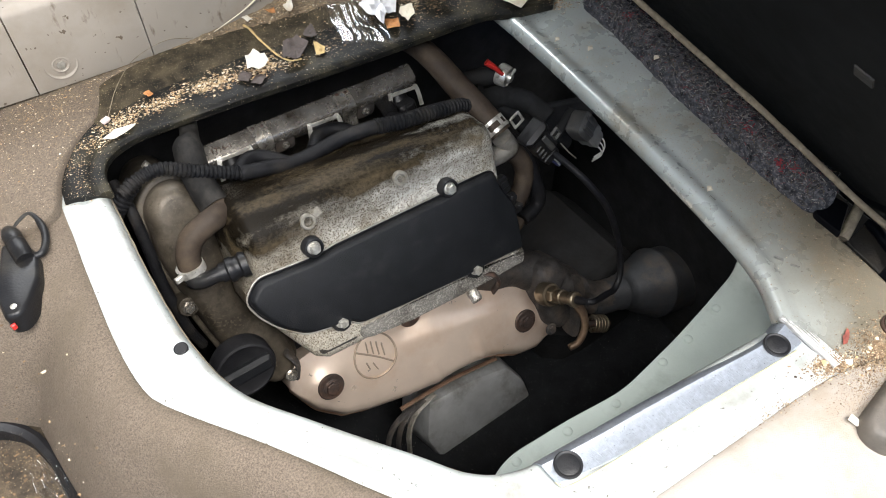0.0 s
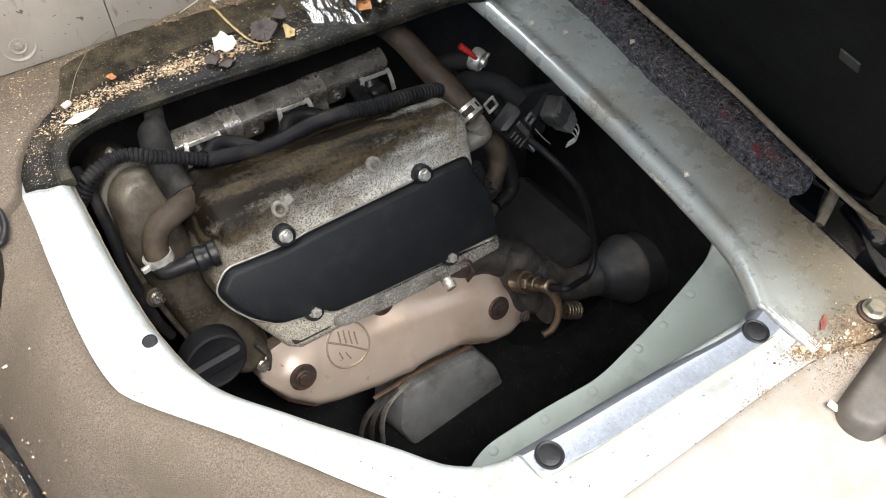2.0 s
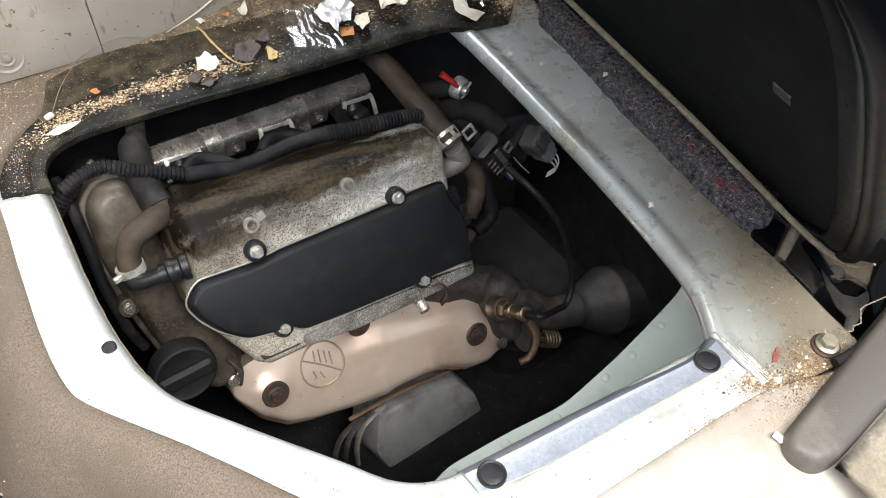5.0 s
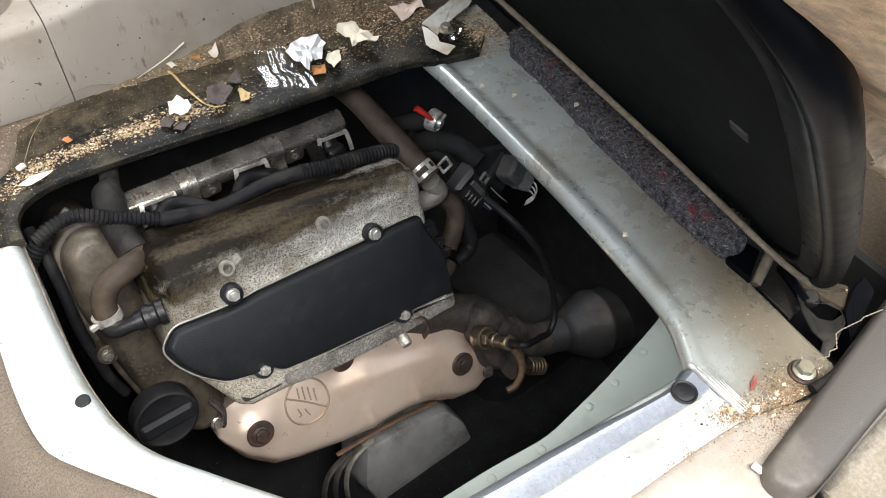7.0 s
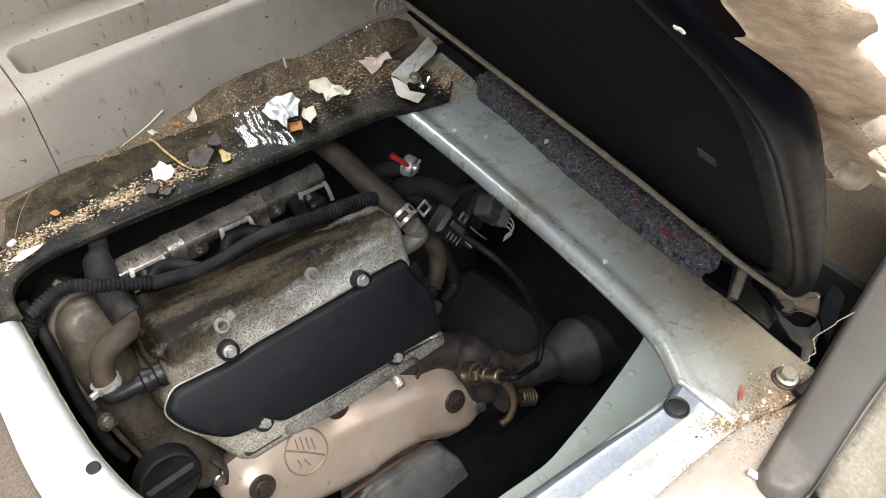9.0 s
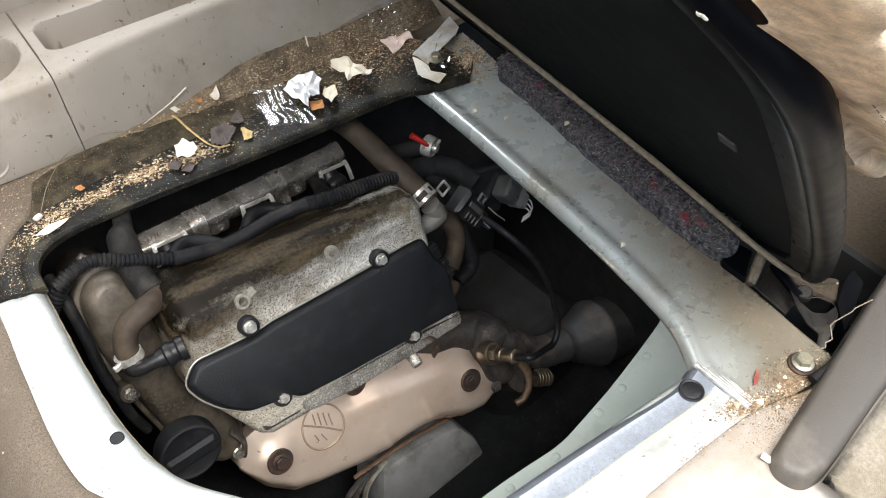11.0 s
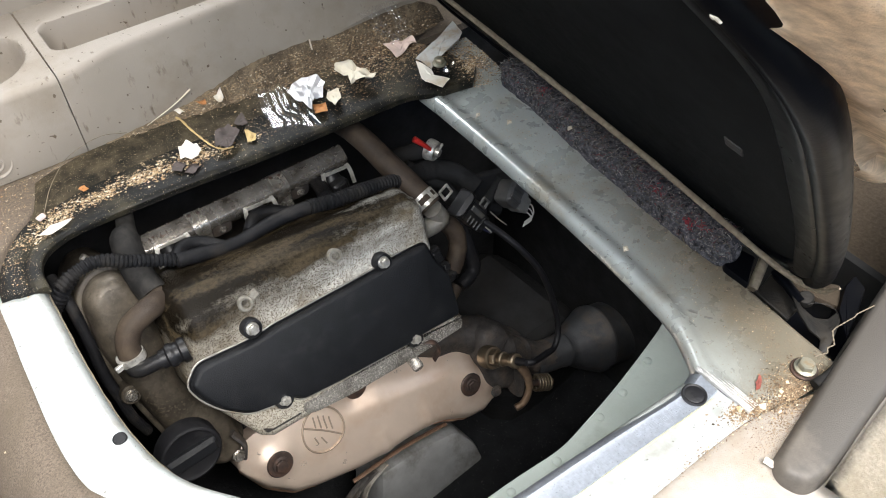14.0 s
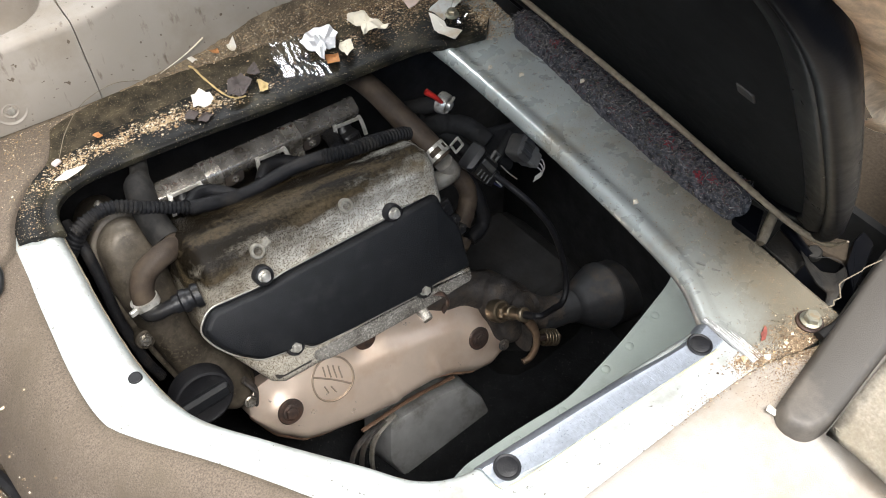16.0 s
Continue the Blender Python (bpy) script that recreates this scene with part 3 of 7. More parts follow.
# carpeted floor beside the hatch, rolling down over the edge of the engine box
bm = bmesh.new()
inner = [(0.10, 0.90, 0.012), (0.078, 0.76, 0.006), (0.063, 0.69, 0.002), (0.058, 0.60, 0.001), (0.056, 0.52, 0.001), (0.060, 0.47, 0.001), (0.078, 0.437, 0.001), (0.125, 0.375, 0.001), (0.17, 0.308, 0.001), (0.205, 0.262, 0.001), (0.24, 0.22, 0.001), (0.30, 0.20, 0.0)]
outer = [(-0.30, 1.10, 0.012), (-0.36, 0.84, 0.006), (-0.36, 0.73, 0.0), (-0.35, 0.62, 0.0), (-0.33, 0.50, 0.0), (-0.30, 0.40, 0.0), (-0.26, 0.31, 0.0), (-0.19, 0.20, 0.0), (-0.13, 0.11, 0.0), (-0.07, 0.03, 0.0), (0.0, -0.05, 0.0), (0.16, -0.10, 0.0)]
A, B = smooth_path(inner, 70), smooth_path(outer, 70)
prof = [(0.0, -0.02), (0.0, 0.0), (0.003, 0.004), (0.010, 0.005), (0.022, 0.001), (0.034, -0.009), (0.047, -0.026), (0.060, -0.051), (0.071, -0.078), (0.079, -0.102), (0.083, -0.122)]
rings = []
for i, (a, b) in enumerate(zip(A, B)):
    d = (b - a).normalized()
    keep = max(0.0, min(1.0, (0.70 - a.y) / 0.12))
    wide = 0.95 + 1.5 * max(0.0, min(0.3, a.y - 0.44)) + 3.2 * (1 - keep)
    row = []
    for x, z in prof:
        w = z if z > -0.001 or x == 0.0 else z * keep
        q = a + d * x * wide + Vector((0, 0, w))
        q.z += 0.0015 * noise.noise(q * 18)
        row.append(q)
    rings.append(row)
skin(bm, rings, closed=False)
solo("floor_carpet", bm, carpet_m, "worn tan carpet rolling over the edge of the engine box", "carpet", "", "structure", 60)

# black sill moulding and gritty step at the carpet's foot
foot = [rings[i][-1] for i in range(0, 70, 3)]
keepf = [p for p in foot if p.y < 0.66 and p.z < -0.06]
outw = [p + Vector((-0.008, -0.006, -0.004)) for p in keepf]
bm = band(keepf, outw, [(0, -0.002, -0.02), (0, -0.002, 0.0), (0.2, 0, 0.004), (0.8, 0, 0.003), (1, 0, -0.004), (1, 0, -0.02)], 50)
solo("trim_step", bm, rubber, "black rubber moulding at the foot of the carpet", "moulding", "", "structure")
sheet("floor_step", [(-0.9, -0.4, -0.128), (0.30, -0.4, -0.128), (0.07, 0.36, -0.128), (-0.05, 0.9, -0.128)], grit_floor, "gritty step strewn with sand and crumbs")

# ---- painted hatch frame round the engine opening ----
frame_thing = thing("hatch_surround", "silver painted steel frame round the open engine hatch", "hatch frame")
inner = flat3([(0.100, 0.74), (0.1, 0.65), (0.100, 0.575), (0.105, 0.50), (0.121, 0.438), (0.159, 0.384), (0.208, 0.322), (0.232, 0.291), (0.262, 0.274), (0.31, 0.270), (0.41, 0.266), (0.508, 0.262)])
outer = flat3([(0.060, 0.74), (0.058, 0.65), (0.056, 0.59), (0.055, 0.515), (0.068, 0.445), (0.120, 0.375), (0.168, 0.305), (0.200, 0.255), (0.235, 0.222), (0.30, 0.203), (0.41, 0.200), (0.508, 0.199)])
prof = [(0, 0.003, -0.052), (0, 0.0, -0.05), (0, 0.0, -0.016), (0, 0.0011, -0.0088), (0, 0.0032, -0.0042), (0, 0.0062, -0.0014), (0, 0.0098, -0.0003), (0.44, 0, 0.0), (0.53, 0, 0.0004), (0.58, 0, 0.0014), (0.63, 0, 0.0020), (0.70, 0, 0.0022), (0.93, 0, 0.0022), (1.0, 0, 0.0015), (1.0, 0, -0.004), (0.5, 0, -0.004), (0, 0.013, -0.006), (0, 0.005, -0.016)]
part("flange", band(inner, outer, prof, 90), paint, frame_thing, "", 50)
part("edge_sealer", tube([(p[0] - 0.0002, p[1], -0.0160) for p in inner[:8]], 0.0014, 120, 8, lambda f: 1 + 0.45 * noise.noise(Vector((f * 40, 0, 7)))), hem_m, frame_thing, "dusty bead of sealer along the inner edge", 70)
inner = flat3([(0.548, 0.770), (0.551, 0.715), (0.5525, 0.66), (0.5515, 0.58), (0.5475, 0.45), (0.540, 0.35), (0.5325, 0.305), (0.520, 0.277), (0.511, 0.259), (0.509, 0.235), (0.509, 0.198)])
outer = flat3([(0.660, 0.770), (0.656, 0.715), (0.648, 0.66), (0.642, 0.58), (0.636, 0.46), (0.630, 0.385), (0.619, 0.325), (0.6150, 0.285), (0.6130, 0.255), (0.611, 0.228), (0.610, 0.188)])
prof = [(0, -0.0012, -0.0180), (0, -0.0026, -0.0140), (0, -0.0030, -0.0105), (0, -0.0026, -0.0070), (0, -0.0012, -0.0036), (0, 0.0012, -0.0010), (0, 0.0042, 0.0004), (0, 0.0076, 0.0004), (0, 0.0108, -0.0008), (0, 0.0140, -0.0026), (0, 0.0170, -0.0040), (0, 0.0205, -0.0044), (0, 0.0235, -0.0034), (0.5, 0, -0.0016), (0.72, 0, -0.0008), (0.95, 0, 0.0), (0.985, 0, -0.001), (1.0, 0, -0.006), (1.0, 0.001, -0.05), (1.0, -0.002, -0.05), (0.97, 0, -0.006), (0.4, 0, -0.007), (0, 0.008, -0.008), (0, 0.003, -0.011), (0, 0.002, -0.0180)]
part("rail", band(inner, outer, prof, 90), rail_paint, frame_thing, "dusty silver painted rail", 60)
# welded joint ridges at the corner
bm = bmesh.new()
for k, (x, z, r) in enumerate(((0.5095, 0.0010, 0.0028), (0.5135, 0.0, 0.0016), (0.5165, -0.0008, 0.0012), (0.5195, -0.0022, 0.0013), (0.5225, -0.0038, 0.0011))):
    tube([(x, 0.262 - 0.004 * k, z), (x + 0.001, 0.235 - 0.001 * k, z + 0.0003), (x + 0.002, 0.208, z)], r, 40, 8, lambda f: 0.9 + 0.2 * noise.noise(Vector((f * 14, k, 0))), bm, 1.0)
part("weld_seam", bm, weld, frame_thing, "bare shiny weld seam")
# stamped slots in the rail
for x, y, a in ((0.556, 0.306, 25), (0.561, 0.293, 35), (0.565, 0.276, 10), (0.556, 0.386, 2)):
    bm = slab(rounded([(-0.0038, -0.0008), (0.0038, -0.0008), (0.0038, 0.0008), (-0.0038, 0.0008)], 0.0007, 4), [(-0.0015, 0), (0.0005, 0), (0.0006, 0.0002)], pose(x, y, -0.0024, 0, 0, 90 + a))
    part("slot", bm, slot_m, frame_thing)
part("slot", slab(rounded([(-0.0153, -0.0011), (0.0153, -0.0011), (0.0153, 0.0011), (-0.0153, 0.0011)], 0.001, 4), [(-0.0015, 0), (0.0007, 0), (0.0008, 0.0002)], pose(0.5515, 0.3905, -0.0030, 0, 0, -94.3)), slot_m, frame_thing, "long stamped slot")
# hole in the flange
part("bolt_hole", lathe([(0.0056, -0.002), (0.0056, 0.0004), (0.0052, 0.0008), (0.0048, 0.0006), (0.0046, 0.0002), (0.0005, 0.0002)], pose(0.0965, 0.4900, 0.0005), 28), rubber, frame_thing, "round black hole with a rubber edge")
# lower body panel with rivets under the near edge
out2 = rounded([(0.26, 0.15), (0.74, 0.15), (0.74, 0.44), (0.665, 0.392), (0.60, 0.374), (0.545, 0.360), (0.46, 0.343), (0.39, 0.347), (0.32, 0.347), (0.29, 0.335), (0.26, 0.29)], 0.02, 4)
part("lower_panel", slab(out2, [(-0.006, 0), (0.0, 0), (0.001, 0.001)], pose(0, 0, -0.20)), inner_paint, frame_thing, "pale green riveted lower body panel")
for x, y in ((0.559, 0.353), (0.517, 0.346), (0.445, 0.335), (0.324, 0.338), (0.612, 0.366), (0.385, 0.337)):
    part("rivet", lathe([(0.005, 0), (0.005, 0.0006), (0.0038, 0.0016), (0.001, 0.002)], pose(x, y, -0.199), 14), inner_paint, frame_thing)

# ---- galvanised strip with two rubber stops ----
strip = thing("latch_strip", "scratched galvanised steel strip along the hatch edge", "strip")
far = flat3([(0.2735, 0.2715), (0.3103, 0.2700), (0.3692, 0.2672), (0.4226, 0.2634), (0.4606, 0.2596), (0.4849, 0.2592), (0.5050, 0.2640)])
near = flat3([(0.2760, 0.2465), (0.3187, 0.2400), (0.3692, 0.2382), (0.4226, 0.2362), (0.4606, 0.2350), (0.4849, 0.2342), (0.5040, 0.2360)])
prof = [(0, 0.0006, -0.0110), (0, 0.0, -0.0100), (0.06, 0, -0.0042), (0.20, 0, 0.0014), (0.30, 0, 0.0042), (0.35, 0, 0.0052), (0.40, 0, 0.0050), (0.46, 0, 0.0046), (0.98, 0, 0.0044), (1.0, 0, 0.0036), (1.0, 0, 0.0026), (0.36, 0, 0.0030), (0.20, 0, -0.0006), (0.06, 0, -0.0060)]
part("strip_plate", band(far, near, prof, 60), galv, strip, "", 40)
bm = bmesh.new()
for k in range(90):
    x = 0.305 + 0.165 * (k + 0.4 * math.sin(k * 7.3)) / 89
    box(pose(x, 0.2480 - 0.034 * (x - 0.305) + 0.002 * math.sin(k * 2.9), 0.0046, 0, 0, 8 + 6 * math.sin(k * 1.7)), 0.0004, 0.006 + 0.004 * math.sin(k * 4.1), 0.00015, 0.00005, bm)
part("scored_lines", bm, galv, strip, "fine scored cross lines")
bm = tube([(0.276, 0.2485, 0.0035), (0.29, 0.2400, 0.0035), (0.40, 0.2365, 0.0035), (0.497, 0.2330, 0.0035)], 0.0008, 60, 6, lambda f: 0.7 + 0.6 * noise.noise(Vector((f * 30, 0, 0))))
part("sealant", bm, glue_m, strip, "yellow sealant bead")
for x, y in ((0.2902, 0.2530), (0.4850, 0.2443)):
    part("rubber_stop", lathe([(0.0098, 0.0040), (0.0104, 0.0050), (0.0104, 0.0064), (0.0096, 0.0074), (0.0086, 0.0072), (0.0080, 0.0066), (0.0070, 0.0070), (0.002, 0.0072)], pose(x, y, 0.0), 32), rubber, strip, "round black rubber stop")

# ---- black ledge moulding behind the opening ----
inner = [(0.104, 0.676, 0.003), (0.105, 0.70, 0.003), (0.114, 0.719, 0.002), (0.135, 0.731, 0.001), (0.165, 0.735, 0.0), (0.25, 0.731, 0.0), (0.33, 0.724, 0.0), (0.42, 0.719, 0.0), (0.50, 0.716, 0.0), (0.532, 0.709, 0.003), (0.556, 0.694, 0.006), (0.600, 0.682, 0.008)]
outer = [(0.064, 0.682, 0.005), (0.069, 0.718, 0.006), (0.084, 0.752, 0.008), (0.108, 0.778, 0.012), (0.145, 0.808, 0.016), (0.24, 0.822, 0.018), (0.33, 0.822, 0.018), (0.42, 0.822, 0.018), (0.50, 0.820, 0.018), (0.555, 0.806, 0.016), (0.60, 0.765, 0.012), (0.622, 0.704, 0.009)]
prof = [(0, 0.004, -0.009), (0, 0.0005, -0.008), (0, -0.0005, -0.005), (0, 0.0, -0.001), (0, 0.003, 0.001), (0, 0.010, 0.0005), (0.22, 0, -0.001), (0.34, 0, -0.002), (0.45, 0, 0.001), (0.62, 0, 0.003), (0.85, 0, 0.002), (1.0, 0, 0.0), (1.0, 0, -0.02), (0.5, 0, -0.008), (0, 0.008, -0.006)]
solo("trim_ledge", band(inner, outer, prof, 90), ledge_m, "black moulded ledge strewn with crumbs and scraps", "ledge", "", "structure")
dust_prof = [(0.50, 0, 0.0022), (0.53, 0, 0.0028), (0.62, 0, 0.0037), (0.85, 0, 0.0027), (0.99, 0, 0.0007), (0.99, 0, -0.001), (0.62, 0, 0.0020)]
solo("ledge_dust", band(inner[3:9], outer[3:9], dust_prof, 90), dust_m, "olive brown film of dust on the ledge", "dust", "", "stuff", 70)
# carpet beneath the panel
sheet("floor_back", [(-0.4, 0.80, -0.002), (0.70, 0.80, -0.002), (0.70, 1.40, -0.002), (-0.4, 1.40, -0.002)], carpet_m, "tan carpet under the storage panel")

# carpet lapping over the ledge's left corner
o = rounded([(-0.34, 0.655), (0.054, 0.660), (0.070, 0.712), (0.097, 0.749), (0.121, 0.764), (0.136, 0.792), (0.145, 0.808), (0.205, 0.817), (0.205, 0.835), (-0.34, 0.86)], [0.01, 0.02, 0.02, 0.02, 0.008, 0.01, 0.006, 0.004, 0.004, 0.01], 4)
bm = slab(o, [(-0.03, 0.0), (0.0, 0.0), (0.0025, 0.0015), (0.0038, 0.005)], pose(0, 0, 0.0125))
solo("floor_corner", bm, carpet_m, "sandy tan carpet beside the ledge and panel", "carpet", "", "structure", 60)

# ---- grey storage panel with trays ----
def panel_top(x):
    """How far back the top edge stands: a step back past the second seam."""
    f = max(0.0, min(1.0, (x - 0.205) / 0.065))
    return 0.8195 + 0.0150 * f * f * (3 - 2 * f) + 0.06 * max(0.0, min(0.14, x - 0.27))


def panel_face(bm, x0, x1, foot, back):
    """One moulded length of the panel: front wall leaning back, crisp top edge, flat rim."""
    rings = []
    for i in range(25):
        x = x0 + (x1 - x0) * i / 24
        z0, y = foot(x), panel_top(x)
        rings.append([(x, 0.822, z0), (x, 0.818, z0 + 0.002), (x, 0.816, z0 + 0.01), (x, y - 0.0010, 0.1015), (x, y + 0.0003, 0.1055), (x, y + 0.0030, 0.1085), (x, y + 0.0070, 0.1098), (x, max(back, y + 0.008), 0.1100), (x, max(back, y + 0.008), 0.1050), (x, y + 0.006, 0.0990), (x, 0.83, z0)])
    return skin(bm, rings)


panel = thing("storage_panel", "grey plastic side panel with a cup holder and tray", "storage panel")
foot = lambda x: 0.020 + 0.016 * max(0.0, min(1.0, (x - 0.44) / 0.12)) - 0.004 * math.sin(x * 9)
for x0, x1, back in ((-0.30, 0.0838, 0.831), (0.0852, 0.1980, 0.831), (0.1990, 0.655, 0.857)):
    part("front_wall", panel_face(bmesh.new(), x0, x1, foot, back), trim_m, panel)


def deck(x0, x1, y0, y1, z, holes, depth):
    """A tray deck: a grid of strips round sunken, rounded pockets."""
    bm = bmesh.new()
    nx = max(2, int((x1 - x0) / 0.0025))
    ny = max(2, int((y1 - y0) / 0.0025))
    grid = []
    for j in range(ny + 1):
        row = []
        for i in range(nx + 1):
            x, y = x0 + (x1 - x0) * i / nx, y0 + (y1 - y0) * j / ny
            zz = z
            for hx0, hy0, hx1, hy1, r in holes:
                cx, cy = (hx0 + hx1) / 2, (hy0 + hy1) / 2
                qx, qy = max(0, abs(x - cx) - (hx1 - hx0) / 2 + r), max(0, abs(y - cy) - (hy1 - hy0) / 2 + r)
                d = math.hypot(qx, qy) - r
                f = max(0.0, min(1.0, -d / 0.011))
                zz = min(zz, z - depth * f * f * (3 - 2 * f))
            row.append(bm.verts.new((x, y, zz)))
        grid.append(row)
    for a, b in zip(grid, grid[1:]):
        for i in range(nx):
            bm.faces.new((a[i], a[i + 1], b[i + 1], b[i]))
    return bm


part("cup_tray", deck(0.0855, 0.1975, 0.8305, 0.985, 0.1100, [(0.0885, 0.8395, 0.1885, 0.9395, 0.050)], 0.055), trim_m, panel, "round cup holder", 50)
part("long_tray", deck(0.1995, 0.655, 0.8565, 0.985, 0.1100, [(0.2085, 0.8600, 0.450, 0.923, 0.018), (0.466, 0.860, 0.63, 0.923, 0.018)], 0.045), trim_m, panel, "long shallow tray", 50)
part("end_tray", deck(-0.30, 0.0835, 0.8305, 0.985, 0.1100, [], 0.05), trim_m, panel)
part("back_wall", panel_face(bmesh.new(), -0.30, 0.655, lambda x: 0.02, 0.90), trim_m, panel).matrix_basis = pose(0, 0.145, 0.085)
for x, y, z in ((0.114, 0.8175, 0.044), (0.612, 0.8185, 0.058)):
    m = pose(x, y, z, 84, 0, 0)
    part("screw_boss", lathe([(0.0165, -0.002), (0.0165, 0.0006), (0.0150, 0.0012), (0.0138, 0.0006), (0.0110, -0.0010), (0.0090, -0.0012), (0.0086, 0.0012), (0.0072, 0.0018), (0.0062, 0.0012), (0.0058, 0.0006), (0.001, 0.0008)], m, 32), trim_m, panel)
    part("screw", slab([(0.0042 * math.cos(math.pi / 3 * k), 0.0042 * math.sin(math.pi / 3 * k)) for k in range(6)], [(0.0, 0), (0.0022, 0), (0.0028, 0.0006)], m), cast_grey, panel, "dull hexagon screw head")

# ---- hinged seat lid, open ----
LA = Vector((0.660, 0.320, 0.008))
LH = Vector((0, 0.998, 0.05)).normalized()
LS = Vector((-0.15, 0, 0.205))
LS = (LS - LH * LS.dot(LH)).normalized()
LN = LH.cross(LS)
if LN.x > 0:
    LN = -LN
LID = Matrix(((LH.x, LS.x, LN.x, LA.x), (LH.y, LS.y, LN.y, LA.y), (LH.z, LS.z, LN.z, LA.z), (0, 0, 0, 1)))
lid = thing("engine_hatch", "open black lined seat base lid with a vinyl edge", "seat lid")
FLECK = (-0.0640, 0.500)
lo = rounded([(-0.080, 0.040), (-0.028, -0.020), (0.52, -0.020), (0.52, 0.64), (0.085, 0.64), (-0.020, 0.550), (-0.0715, 0.500), (-0.0885, 0.480), (-0.1005, 0.456), (-0.1065, 0.424), (-0.1070, 0.366), (-0.1035, 0.270), (-0.0980, 0.180)], [0.03, 0.03, 0.05, 0.05, 0.06, 0.06, 0.02, 0.02, 0.02, 0.02, 0.03, 0.05, 0.06], 7)
part("base_board", slab(inset(lo, 0.012), [(-0.024, 0.006), (-0.020, 0.0), (-0.002, 0.0), (0.0, 0.002)], LID), lid_edge, lid)
part("hem", tube([LID @ Vector((p, q, w)) for p, q, w in ((-0.094, 0.082, 0.000), (-0.078, 0.046, 0.006), (-0.054, 0.034, 0.010), (-0.022, 0.041, 0.012), (0.036, 0.058, 0.012), (0.085, 0.074, 0.012), (0.13, 0.080, 0.012), (0.20, 0.086, 0.012), (0.30, 0.090, 0.012), (0.40, 0.092, 0.012), (0.51, 0.093, 0.012))], 0.0030, 160, 10, lambda f: min(1.0, 0.3 + f * 9) + 0.16 * noise.noise(Vector((f * 60, 0, 0)))), hem_m, lid, "beige carpet hem along the hinge edge", 70)
FL = LID @ Matrix.Translation((FLECK[0], FLECK[1], 0.0086)) @ Matrix.Scale(0.7, 4)
bm = slab([(-0.0032, -0.001), (-0.001, -0.0025), (0.0012, -0.001), (0.0022, 0.0012), (-0.001, 0.0022)], [(0.0, 0), (0.001, 0), (0.0013, 0.0003)], FL)
slab([(0.0018, -0.0012), (0.0036, -0.0030), (0.0054, -0.001), (0.0046, 0.0016), (0.0026, 0.0012)], [(0.0, 0), (0.001, 0), (0.0013, 0.0003)], FL, bm)
part("paint_fleck", bm, paper_m, lid, "white paint fleck")
bm = bmesh.new()
rings = []
for z, d in ((-0.018, 0.016), (-0.016, 0.008), (-0.012, 0.003), (-0.006, 0.0), (0.000, 0.0), (0.005, 0.0018), (0.0085, 0.0050), (0.0095, 0.0085), (0.0085, 0.0115), (0.0055, 0.0130), (0.0048, 0.0140), (0.0062, 0.0155), (0.0068, 0.018), (0.0062, 0.030), (0.0048, 0.033), (0.0005, 0.0345)):
    rings.append([LID @ Vector((p[0], p[1], z)) for p in inset(lo, d)])
skin(bm, rings, caps=False)
part("vinyl_edge", bm, lid_edge, lid, "black vinyl edge roll", 50)
part("lining", slab(inset(lo, 0.0345), [(-0.003, 0), (0.0015, 0), (0.002, 0.001)], LID), lid_m, lid)
part("clip", slab([(-0.0075, -0.0060), (0.0060, -0.0075), (0.0075, 0.0060), (-0.0060, 0.0075)], [(0.0, 0), (0.0008, 0), (0.0012, 0.0004)], LID @ Matrix.Translation((-0.028, 0.298, 0.002)) @ pose(0, 0, 0, 0, 0, 12)), cat_dark, lid, "small grey clip")

# seat cushion on the lid's far face
bm = slab(rounded([(-0.06, 0.26), (0.50, 0.10), (0.50, 0.50), (-0.06, 0.50)], 0.05, 8), [(-0.34, 0.03), (-0.32, 0.01), (-0.19, 0.0), (-0.165, 0.012), (-0.155, 0.03)], LID)
bmesh.ops.subdivide_edges(bm, edges=bm.edges, cuts=3, use_grid_fill=True)
for vtx in bm.verts:
    vtx.co += 0.006 * noise.noise_vector(vtx.co * 14)
solo("seat_cushion", bm, fabric_m, "wrinkled beige fabric seat cushion behind the lid", "seat cushion", sharp=80)

